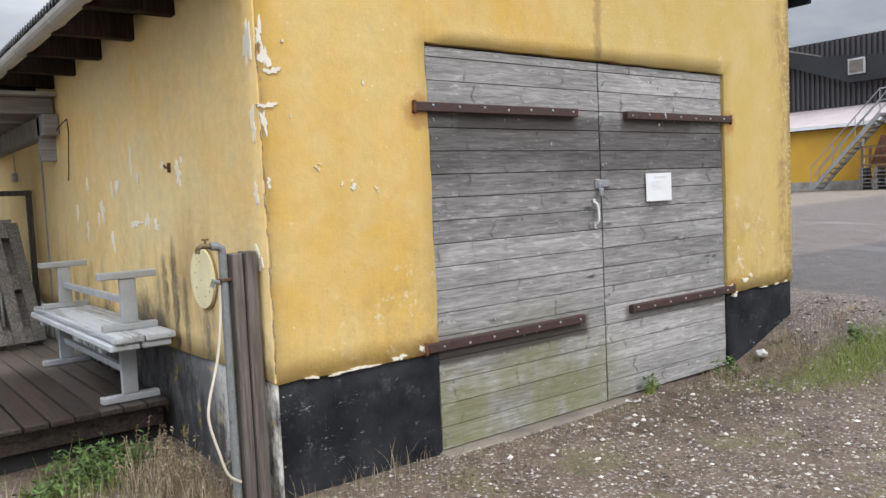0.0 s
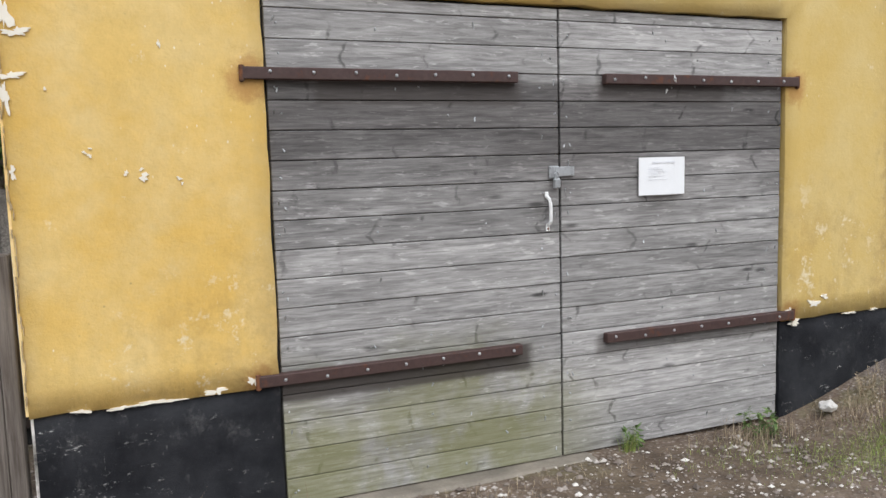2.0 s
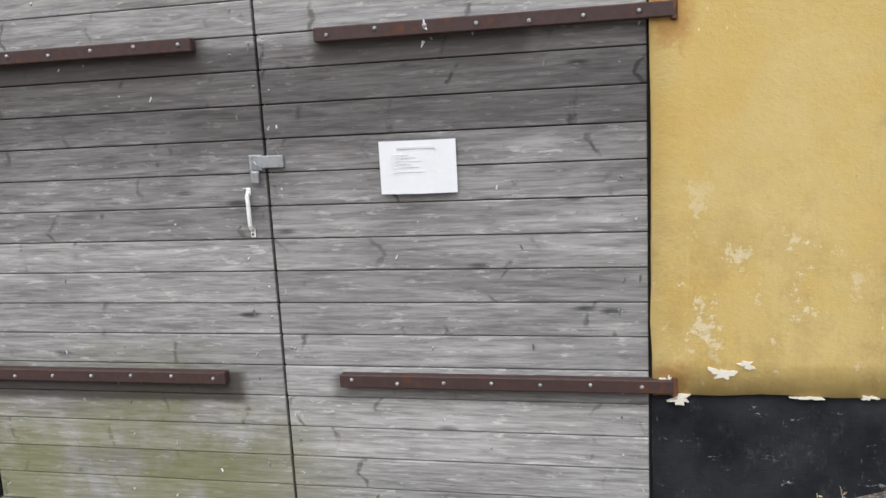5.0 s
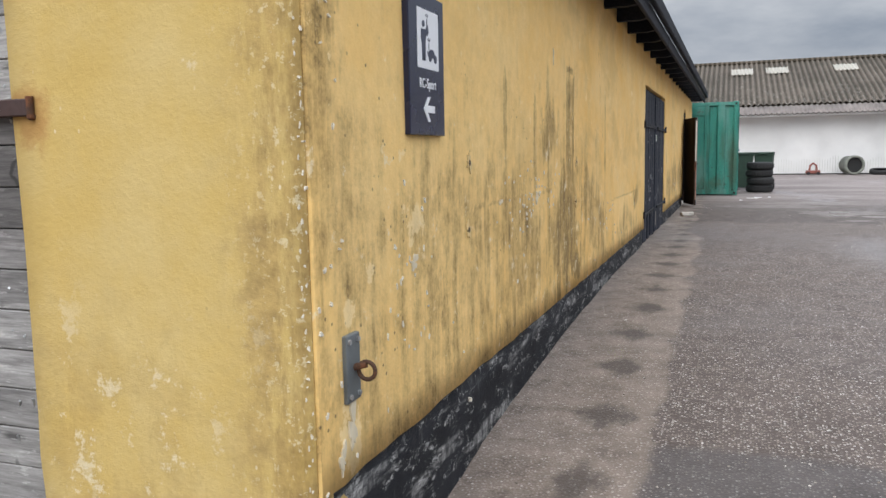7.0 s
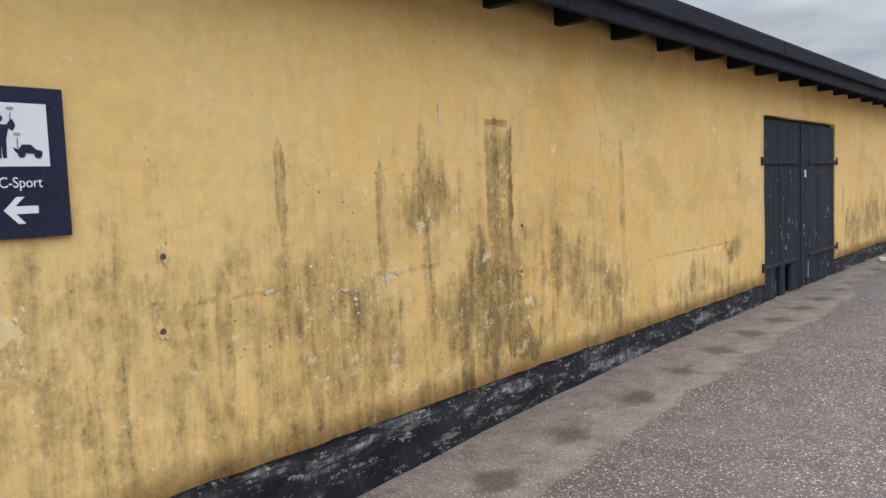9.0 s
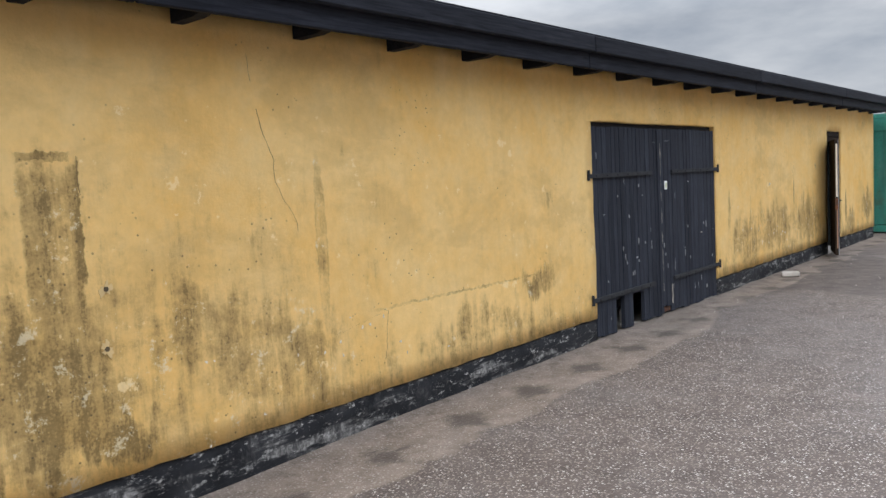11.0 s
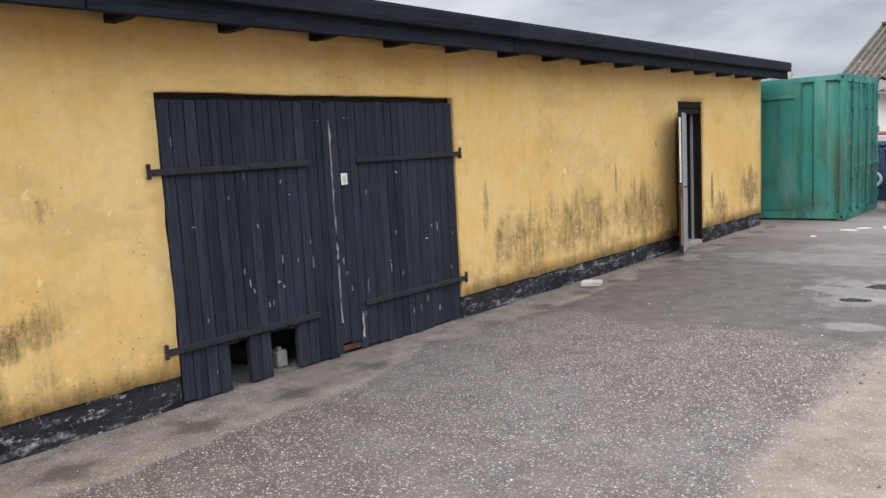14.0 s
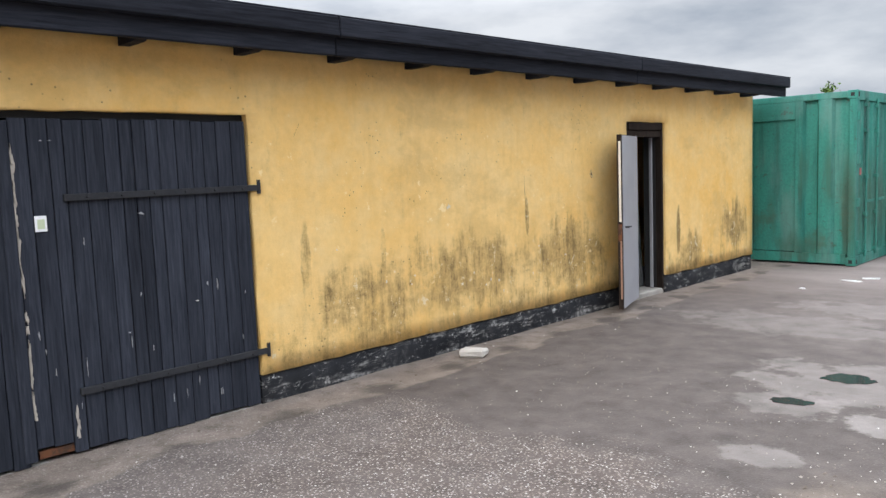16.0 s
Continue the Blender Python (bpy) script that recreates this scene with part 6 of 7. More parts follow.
part("conduit", rod(bmesh.new(), (23 - 9.78, -0.015, 1.97), (23 - 9.78, -0.015, 2.5), 0.007, 6), M_GUT, sw)

# leaning grey pallets behind the benches
M_PAL = board("weathered_pallet_wood", 2, (0.09, 0.083, 0.076), (0.28, 0.262, 0.245), (0.05, 0.045, 0.04))


def pallet(name, m, label, group, mat=None):
    """A flat pallet of 1.2 x 0.8, 0.144 high, lying on z = 0."""
    p = thing(name, label, "pallet", m, group)
    mt = mat or M_PAL
    for k in range(5):
        part("top_slat", boxed(-0.6, 0.6, -0.4 + 0.175 * k, -0.4 + 0.175 * k + 0.1, 0.122, 0.144), mt, p)
    for x in (-0.6, -0.07, 0.46):
        part("cross_slat", boxed(x, x + 0.14, -0.4, 0.4, 0.1, 0.1215), mt, p)
        for y in (-0.4, -0.07, 0.26):
            part("block", boxed(x, x + 0.14, y, y + 0.14, 0.022, 0.0995), mt, p)
    for y in (-0.4, -0.07, 0.26):
        part("bottom_slat", boxed(-0.6, 0.6, y, y + 0.14, 0.0, 0.0215), mt, p)
    return p


for k, (dy, lean) in enumerate(((0.0, 70), (0.42, 76))):
    pallet("pallet", pose(1.10 - 0.10 * k, 8.05 + dy, 0.272, 0, 0, 10 - 14 * k) @ Matrix.Rotation(radians(lean - 4), 4, "X") @ pose(0, 0.605, 0.0, 0, 0, 90), "grey weathered pallet leaning upright on the deck", "leaning pallets")
rk = thing("plank_rack", "rough wooden frame against the side wall", "rack")
part("upright", boxed(1.61, 1.66, 8.9, 8.97, 0.272, 1.70, 0.005), M_POST, rk)
part("upright", boxed(0.0, 0.10, 9.5, 9.6, 0.272, 1.70, 0.005), M_POST, rk)
part("top_rail", boxed(0.95, 1.66, 8.88, 9.02, 1.70, 1.75, 0.005), M_POST, rk)

# ---- shipping container at the end of the shed ----
CXE, CYF, CZ = 8.13, 23.78, 0.65
ct = thing("shipping_container", "faded green steel shipping container with streaks of grime", "container", pose(CXE, CYF, CZ))
CL, CW, CH = 6.06, 2.44, 2.46


def corr(bm, pts, along, z0, z1, to_world):
    """A folded sheet from (run, depth) points between two heights."""
    a = [bm.verts.new(to_world(u, d, z0)) for u, d in pts]
    b = [bm.verts.new(to_world(u, d, z1)) for u, d in pts]
    for k in range(len(pts) - 1):
        bm.faces.new((a[k], a[k + 1], b[k + 1], b[k]))
    return bm


for x in (-0.10, -CL):
    for y in (0.0, CW - 0.10):
        part("corner_post", boxed(x, x + 0.10, y, y + 0.10, 0.12, CH - 0.12, 0.006), M_TEAL, ct)
        for z in (0.0, CH - 0.12):
            cc = part("corner_casting", boxed(x - 0.03, x + 0.105, y - 0.005, y + 0.105, z, z + 0.118, 0.006), M_TEAL, ct)
            # no hole is cut: near-black plates on the casting stand for its shaded openings
            part("casting_hole", boxed(x + 0.015, x + 0.065, y - 0.0075, y - 0.0045, z + 0.035, z + 0.085), M_DARK, cc)
            part("casting_hole", boxed(x + 0.1045, x + 0.1075, y + 0.03, y + 0.075, z + 0.03, z + 0.09), M_DARK, cc)
for y in (0.01, CW - 0.08):
    part("bottom_rail", boxed(-CL + 0.13, -0.13, y, y + 0.07, 0.02, 0.16, 0.004), M_TEAL, ct)
    part("top_rail", boxed(-CL + 0.13, -0.13, y, y + 0.07, CH - 0.10, CH - 0.01, 0.004), M_TEAL, ct)
part("end_sill", boxed(-0.09, -0.005, 0.10, CW - 0.10, 0.0, 0.14, 0.004), M_TEAL, ct)
part("end_header", boxed(-0.09, -0.005, 0.10, CW - 0.10, CH - 0.14, CH - 0.005, 0.004), M_TEAL, ct)
u, pts = -0.10, [(-0.10, 0.065)]
for run, d in ((0.20, 0.065), (0.035, 0.006), (0.17, 0.006), (0.035, 0.065), (0.16, 0.065), (0.03, 0.006), (0.10, 0.006)):
    u -= run
    pts.append((u, d))
bm = corr(bmesh.new(), pts, 0, 0.16, CH - 0.10, lambda a, d, z: (a, d, z))
part("side_sheet", bm, M_TEAL, ct)
pu = u
part("side_door", boxed(pu - 0.62, pu - 0.006, 0.030, 0.06, 0.17, CH - 0.36, 0.004), M_TEAL, ct, "flat green side door")
part("door_surround", boxed(pu - 0.63, pu - 0.001, 0.010, 0.05, CH - 0.355, CH - 0.102, 0.004), M_TEAL, ct)
part("door_post", boxed(pu - 0.70, pu - 0.625, 0.004, 0.05, 0.16, CH - 0.10, 0.004), M_TEAL, ct)
u, pts = pu - 0.70, [(pu - 0.70, 0.045)]
while u > -CL + 0.3:
    for run, d in ((0.10, 0.045), (0.04, 0.012), (0.10, 0.012), (0.04, 0.045)):
        u -= run
        pts.append((max(u, -CL + 0.1), d))
part("side_sheet", corr(bmesh.new(), pts, 0, 0.16, CH - 0.10, lambda a, d, z: (a, d, z)), M_TEAL, ct)
part("back_sheet", boxed(-CL + 0.1, -0.1, CW - 0.06, CW - 0.03, 0.16, CH - 0.1), M_TEAL, ct)
part("far_end", boxed(-CL + 0.02, -CL + 0.05, 0.1, CW - 0.1, 0.1, CH - 0.1), M_TEAL, ct)
part("roof_sheet", boxed(-CL + 0.06, -0.06, 0.06, CW - 0.06, CH - 0.05, CH - 0.02), M_TEAL, ct)
part("floor_frame", boxed(-CL + 0.1, -0.1, 0.08, CW - 0.08, 0.05, 0.15), M_DARK, ct)
for side in (0, 1):
    y0 = 0.105 + side * 1.12
    pts = [(y0, -0.045)]
    v = y0
    for run, d in ((0.20, -0.045), (0.03, -0.018), (0.16, -0.018), (0.03, -0.045), (0.20, -0.045), (0.03, -0.018), (0.16, -0.018), (0.03, -0.045), (0.265, -0.045)):
        v += run
        pts.append((v, d))
    dr = part("end_door", corr(bmesh.new(), pts, 0, 0.145, CH - 0.145, lambda a, d, z: (d, a, z)), M_TEAL, ct, "corrugated green end door")
    for b in (0.30, 0.80):
        part("lock_rod", rod(bmesh.new(), (0.012, y0 + b, 0.10), (0.012, y0 + b, CH - 0.10), 0.017, 10), M_TEAL, dr)
        for z in (0.18, 0.72, 1.25, 1.9, CH - 0.2):
            part("rod_bracket", boxed(-0.02, 0.032, y0 + b - 0.045, y0 + b + 0.045, z - 0.025, z + 0.025, 0.003), M_TEAL, dr)
        part("rod_handle", boxed(0.022, 0.036, y0 + b - 0.01, y0 + b + 0.32, 0.88, 0.92, 0.003), M_TEAL, dr)
    for z in (0.3, 0.9, 1.5, 2.1):
        yh = 0.06 if side == 0 else CW - 0.06
        part("door_hinge", boxed(-0.01, 0.03, yh - 0.035, yh + 0.035, z - 0.06, z + 0.06, 0.004), M_TEAL, dr)
part("red_mark", boxed(-0.012, 0.002, 0.16, 0.22, 1.28, 1.38, 0.002), plain("faded_red_sticker", (0.38, 0.12, 0.11), 0.6), ct)

# ---- loose things in the yard ----
def tyre(m, R=0.34, r=0.105, label="worn black rubber tyre lying flat", group="stacked tyres"):
    t = thing("tyre", label, "tyre", m, group)
    bm = bmesh.new()
    ring = [(R - 0.13, -0.07), (R - 0.11, -0.095), (R - 0.04, -0.105), (R - 0.005, -0.09), (R + 0.012, -0.05), (R + 0.012, 0.05), (R - 0.005, 0.09), (R - 0.04, 0.105), (R - 0.11, 0.095), (R - 0.13, 0.07)]
    seg = 28
    vs = [[bm.verts.new((q * math.cos(2 * math.pi * k / seg), q * math.sin(2 * math.pi * k / seg), z)) for q, z in ring] for k in range(seg)]
    for k in range(seg):
        a, b = vs[k], vs[(k + 1) % seg]
        for j in range(len(ring) - 1):
            bm.faces.new((a[j], b[j], b[j + 1], a[j + 1])).smooth = True
    part("carcass", bm, M_RUBBER, t)
    bm = bmesh.new()
    for k in range(seg):
        a = 2 * math.pi * (k + 0.5) / seg
        box(bm, -0.012, 0.006, -0.022, 0.022, -0.045, 0.045, 0, pose((R + 0.016) * math.cos(a), (R + 0.016) * math.sin(a), 0, 0, 0, math.degrees(a)))
    part("tread", bm, M_RUBBER, t)
    return t


for k in range(4):
    tyre(pose(8.76 + 0.02 * math.sin(k * 2.1), 25.62 + 0.02 * math.cos(k * 3), 0.64 + 0.106 + 0.211 * k, 0, 0, 40 * k), 0.345)
M_BIN = plain("grey_green_plastic", (0.026, 0.055, 0.038), 0.6, 0.2)


def wheelie_bin(x, y, top, turn):
    z0 = land(x, y)
    h = top - z0
    b = thing("wheelie_bin", "dark green plastic wheelie bin behind the tyres", "bin", pose(x, y, z0, 0, 0, turn), "bins behind the tyres")
    bm = boxed(-0.27, 0.27, -0.30, 0.30, 0.06, h - 0.06, 0.025)
    for v in bm.verts:
        k = 0.80 + 0.20 * v.co.z / h
        v.co.x *= k
        v.co.y *= k
    part("bin_body", bm, M_BIN, b)
    part("bin_rim", boxed(-0.285, 0.285, -0.315, 0.315, h - 0.11, h - 0.055, 0.01), M_BIN, b)
    lid = part("lid", boxed(-0.29, 0.29, -0.33, 0.31, h - 0.054, h, 0.02), M_BIN, b)
    part("lid_grip", rod(bmesh.new(), (-0.15, -0.345, h - 0.04), (0.15, -0.345, h - 0.04), 0.014), M_BIN, lid)
    part("axle", rod(bmesh.new(), (-0.27, 0.26, 0.1), (0.27, 0.26, 0.1), 0.012), M_RUBBER, b)
    for s in (-0.27, 0.27):
        part("wheel", rod(bmesh.new(), (s - 0.025, 0.26, 0.1), (s + 0.025, 0.26, 0.1), 0.1, 16), M_RUBBER, b)


wheelie_bin(8.35, 27.3, 1.76, 4)
wheelie_bin(8.94, 27.45, 1.76, -6)
WY = 42.0
ring = thing("pipe_section", "short grey drain pipe with a dark disc shading its mouth", "pipe", pose(13.15, WY - 0.95, land(13.15, WY - 0.95), 0, 0, 14))
bm = bmesh.new()
mouth = [(0.40, -0.4), (0.43, -0.37), (0.43, -0.2), (0.40, -0.18), (0.40, 0.4), (0.34, 0.4), (0.34, -0.4)]
loops = [[bm.verts.new((q * math.cos(2 * math.pi * k / 28), w, 0.44 + q * math.sin(2 * math.pi * k / 28))) for q, w in mouth] for k in range(28)]
for k in range(28):
    for j in range(len(mouth)):
        a, b = loops[k], loops[(k + 1) % 28]
        bm.faces.new((a[j], b[j], b[(j + 1) % len(mouth)], a[(j + 1) % len(mouth)])).smooth = True
part("pipe_shell", bm, plain("mossy_grey_pipe", (0.20, 0.21, 0.18), 0.85, 0.3, 5), ring)
# near-black disc plugs the pipe to imitate the shade inside
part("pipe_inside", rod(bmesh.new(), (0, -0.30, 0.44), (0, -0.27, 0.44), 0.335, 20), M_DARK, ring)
tyre(pose(14.3, WY - 1.0, 0.78, 8, 0, 0), 0.42, label="worn tyre lying by the white wall", group="tyres by the white wall")
dr = thing("black_pipe", "black plastic drainage pipe lying by the white wall", "pipe", pose(15.4, WY - 0.9, 0.0))
bm = bmesh.new()
rod(bm, (-0.62, 0, 0.91), (0.62, 0, 0.91), 0.25, 20)
part("barrel", bm, M_RUBBER, dr)
for x in (-0.5, -0.25, 0.0, 0.25, 0.5):
    part("rib", rod(bmesh.new(), (x - 0.05, 0, 0.91), (x + 0.05, 0, 0.91), 0.265, 20), M_RUBBER, dr)
pallet("pallet", pose(16.8, WY - 0.9, land(16.8, WY - 0.9)), "weathered pallet lying by the white wall", "yard pallets")
pallet("pallet", pose(16.85, WY - 0.85, land(16.8, WY - 0.9) + 0.145, 0, 0, 3), "weathered pallet lying on another pallet", "yard pallets")
cone = thing("red_jack", "small faded red trolley by the white wall", "trolley", pose(11.6, WY - 0.8, 0.65))
M_RED = plain("faded_red_paint", (0.24, 0.075, 0.055), 0.6)
part("trolley_base", boxed(-0.3, 0.3, -0.15, 0.15, 0.06, 0.2, 0.02), M_RED, cone)
part("trolley_arch", tube(bmesh.new(), [(-0.15, 0, 0.2), (-0.13, 0, 0.42), (0.0, 0, 0.52), (0.13, 0, 0.42), (0.15, 0, 0.2)], 0.05, 8), M_RED, cone)
part("wheel", rod(bmesh.new(), (-0.2, -0.2, 0.07), (-0.2, 0.2, 0.07), 0.07, 12), M_RUBBER, cone)
part("wheel", rod(bmesh.new(), (0.2, -0.2, 0.07), (0.2, 0.2, 0.07), 0.07, 12), M_RUBBER, cone)

skip = thing("blue_skip", "blue steel skip with white and red scrap on top", "skip", pose(7.2, 28.6, 0.64))
M_BLUE = metal("blue_skip_paint", (0.045, 0.085, 0.17), (0.10, 0.07, 0.05), 0.3, 0.5)
bm = bmesh.new()
prism(bm, [(-0.85, 0.0), (0.85, 0.0), (1.0, 1.15), (-1.0, 1.15)], -0.7, 0.7)
part("skip_body", bm, M_BLUE, skip)
part("skip_rim", boxed(-1.04, 1.04, -0.75, 0.75, 1.151, 1.22, 0.01), M_BLUE, skip)
for x in (-0.6, 0.0, 0.6):
    part("rib", boxed(x - 0.04, x + 0.04, -0.74, -0.69, 0.02, 1.14), M_BLUE, skip)
part("scrap_board", boxed(-0.9, 0.9, -0.5, 0.45, 1.225, 1.36, 0.02), plain("pinkish_white_scrap", (0.55, 0.45, 0.44), 0.7, 0.15), skip)
part("scrap_board", boxed(-0.5, 0.85, -0.4, 0.3, 1.362, 1.44, 0.02), M_RED, skip)
part("wheel", torus(bmesh.new(), 0.14, 0.03, pose(0.55, -0.76, 0.45, 90, 0, 0), 20, 8), M_WHITE, skip)

stone = thing("concrete_block", "broken pale concrete block beside the long wall", "block", pose(7.19, 16.80, 0.64, 0, 0, 25))
bm = boxed(-0.11, 0.11, -0.075, 0.075, 0.0, 0.07, 0.018)
for v in bm.verts:
    v.co += 0.018 * noise.noise_vector(v.co * 9)
part("block_body", bm, plain("pale_concrete", (0.52, 0.49, 0.45), 0.95, 0.12, 12, 0.5), stone)
rk2 = thing("field_stone", "rounded white stone at the corner of the shed", "stone", pose(5.95, 3.40, 0.08, 0, 0, 20))
bm = bmesh.new()
bmesh.ops.create_icosphere(bm, subdivisions=2, radius=1)
for v in bm.verts:
    v.co = Vector((v.co.x * 0.070, v.co.y * 0.045, v.co.z * 0.034)) * (1 + 0.45 * noise.noise(v.co * 1.4))
part("stone_body", bm, plain("white_stone", (0.56, 0.54, 0.51), 0.85, 0.15, 14), rk2)
for k, (x, y, a, b) in enumerate(((8.50, 22.45, 0.16, 0.05), (8.62, 22.75, 0.14, 0.05), (8.20, 21.6, 0.05, 0.04), (8.9, 22.9, 0.12, 0.04))):
    sc = thing("paper_scrap", "flattened pale scrap of paper on the asphalt", "litter", pose(x, y, land(x, y) + 0.012, 0, 0, 30 * k), "litter on the asphalt")
    bm = bmesh.new()
    blob(bm, 0, 0, a * 0.7, b * 0.8, 40 + k, 0.0, 0.0, 24, 0.6)
    bmesh.ops.transform(bm, matrix=Matrix.Rotation(radians(-90), 4, "X"), verts=bm.verts)
    part("scrap", bm, M_PAPER, sc)

# water standing in hollows
M_WATER, wnt, wbs = start("standing_water")
finish(wnt, wbs, (0.035, 0.032, 0.03), 0.04)
wbs.inputs["IOR"].default_value = 1.33


def lying(name, x, y, a, b, turn, seed, mat, label, cat, lift):
    t = thing(name, label, cat, pose(x, y, land(x, y) + lift, 0, 0, turn), kind="structure")
    bm = bmesh.new()
    blob(bm, 0, 0, a, b, seed, 0.0, 0.0, 60, 0.26)
    bmesh.ops.transform(bm, matrix=Matrix.Rotation(radians(-90), 4, "X"), verts=bm.verts)
    part("surface", bm, mat, t)


lying("puddle", 9.85, 17.86, 0.20, 0.15, 35, 5, M_WATER, "small dark puddle on the asphalt", "puddle", 0.004)
lying("puddle", 9.73, 17.10, 0.15, 0.09, 20, 9, M_WATER, "small dark puddle on the asphalt", "puddle", 0.004)

# ---- inside the shed, seen through the holes ----
tyre(pose(6.3, 12.95, 1.0, 90, 0, 60), 0.36, label="old tyre standing inside the shed", group="inside the shed")
can = thing("canister", "dusty white canister behind the door hole", "canister", LW @ pose(9.37, 0.22, 0.645))
part("can_body", boxed(-0.045, 0.045, -0.05, 0.05, 0.0, 0.13, 0.012), M_GUT, can)
part("can_cap", rod(bmesh.new(), (0, 0, 0.13), (0, 0, 0.15), 0.02, 12), M_WHITE, can)
for k, (u, w, tx, r) in enumerate(((17.12, 0.40, 0.10, 0.022), (17.02, 0.36, 0.02, 0.018), (16.98, 0.44, 0.22, 0.02))):
    pp = thing("leaning_pipe", "grey pipe leaning inside the doorway", "pipe", LW, "pipes in the doorway")
    part("pipe", rod(bmesh.new(), (u, w, 0.62), (u + tx, w + 0.18, 2.3 - 0.25 * k), r, 10), M_PIPE, pp)
cur = thing("curtain_strip", "pale grey strip hanging in the doorway", "curtain", LW)
part("strip", boxed(16.872, 16.892, 0.112, 0.15, 0.71, 2.515, 0.004), M_LEAF, cur)

# ---- buildings round the yard ----
M_WHITEW = plain("whitewashed_wall", (0.74, 0.74, 0.73), 0.85, 0.08, 0.8)
M_FIBRE, rnt, rbs = start("lichen_grey_fibre_cement")
rg, rx_, ry_, rz_ = world_pos(rnt)
# colour darkens each furrow, for dirt and for shade the waves barely cast
r_wave = calc(rnt, "COSINE", calc(rnt, "MULTIPLY", calc(rnt, "SUBTRACT", rx_, 3.6), 2 * math.pi / 0.26))
r_big = noise_of(rnt, rg, 0.5, 6, 0.65)
r_fine = noise_of(rnt, rg, 5.0, 6, 0.75)
r_col = ramp(rnt, calc(rnt, "ADD", calc(rnt, "MULTIPLY", r_wave, 0.25), r_big), (0.28, (0.036, 0.029, 0.018)), (0.52, (0.082, 0.065, 0.047)), (0.80, (0.135, 0.11, 0.086)))
r_col = mix(rnt, calc(rnt, "MULTIPLY", span(rnt, calc(rnt, "ADD", r_fine, calc(rnt, "MULTIPLY", calc(rnt, "SUBTRACT", 46.0, ry_), 0.012)), 0.59, 0.65), 0.5), r_col, (0.36, 0.34, 0.30))
finish(rnt, rbs, r_col, 0.92, r_fine, 0.3, 0.02)
M_SKYL = plain("pale_rooflight", (0.36, 0.335, 0.28), 0.5, 0.12, 2)
wh = thing("warehouse", "long white warehouse with a brown corrugated roof", "warehouse")
WX0, WX1, WRY, WRZ, WEZ = 3.6, 40.0, 50.0, 6.68, 3.95
part("wall", boxed(WX0 + 0.1, WX1 - 0.1, WY, WY + 0.3, 0.2, 3.6), M_WHITEW, wh)
part("wall", boxed(WX0 + 0.1, WX1 - 0.1, 57.7, 58.0, 0.2, 3.9), M_WHITEW, wh)
bm = bmesh.new()
for x in (WX0 + 0.1, WX1 - 0.4):
    prism(bm, [(WY + 0.31, 0.2), (57.69, 0.2), (57.69, 3.9), (WRY, 6.5), (WY + 0.31, 3.75)], 0, 0.3)
    vs = list(bm.verts)[-10:]
    for v in vs:
        v.co = Vector((x + v.co.y, v.co.x, v.co.z))
part("gable", bm, M_WHITEW, wh)
bm = bmesh.new()
x = 9.2
while x < 16.5:
    rod(bm, (x, WY - 0.004, 0.75), (x, WY - 0.004, 1.35 + 0.25 * noise.noise((x * 1.7, 0, 0))), 0.012, 6)
    x += 0.11
part("corrugated_skirt", bm, plain("grimy_white_sheet", (0.62, 0.62, 0.59), 0.7, 0.2, 1.5), wh, kind="stuff")
part("base_strip", boxed(WX0, WX1, WY - 0.05, WY - 0.003, 0.3, 0.69), M_DARK, wh)


def ribbed(x0, x1, y0, z0, y1, z1, wavel, amp, per=6):
    """A corrugated roof slope with its waves running up the slope."""
    bm = bmesh.new()
    n = int((x1 - x0) / wavel * per)
    d = Vector((0, y1 - y0, z1 - z0)).normalized()
    nrm = Vector((0, -d.z, d.y))
    if nrm.z < 0:
        nrm = -nrm
    prev = None
    for i in range(n + 1):
        x = x0 + (x1 - x0) * i / n
        o = amp * math.cos(2 * math.pi * i / per)
        line = [bm.verts.new(Vector((x, y, z)) + nrm * (o + t)) for y, z, t in ((y0, z0, 0), (y1, z1, 0), (y1, z1, -0.03), (y0, z0, -0.03))]
        if prev:
            for k in range(4):
                bm.faces.new((prev[k], line[k], line[(k + 1) % 4], prev[(k + 1) % 4]))
        prev = line
    return bm


sl = (WRZ - WEZ) / (WRY - WY)
part("roof", ribbed(WX0, WX1, WY + 0.05, WEZ, WRY, WRZ, 0.26, 0.05), M_FIBRE, wh, "lichen grown corrugated roof slope")
part("roof", ribbed(WX0, WX1, WRY, WRZ, 58.2, WEZ, 0.26, 0.05), M_FIBRE, wh)
part("eave_roof", ribbed(WX0, WX1, WY - 0.85, 3.46, WY + 0.02, 3.86, 0.22, 0.03), plain("paler_eave_sheets", (0.19, 0.165, 0.15), 0.9, 0.3, 1.5), wh, "paler corrugated eave strip")
part("soffit", boxed(WX0, WX1, WY - 0.75, WY - 0.01, 3.36, 3.42), M_WHITEW, wh)
bm = bmesh.new()
rod(bm, (WX0, WRY, WRZ + 0.02), (WX1, WRY, WRZ + 0.02), 0.13, 8)
part("ridge_cap", bm, M_FIBRE, wh)
for x in (8.55, 10.3, 13.6, 16.8, 18.9, 22.0, 25.2, 28.4):
    y = 48.0
    bm = ribbed(x - 0.55, x + 0.55, y - 0.6, WEZ + sl * (y - 0.6 - WY) + 0.07, y + 0.55, WEZ + sl * (y + 0.55 - WY) + 0.07, 0.183, 0.03)
    part("rooflight", bm, M_SKYL, wh, "pale translucent rooflight")

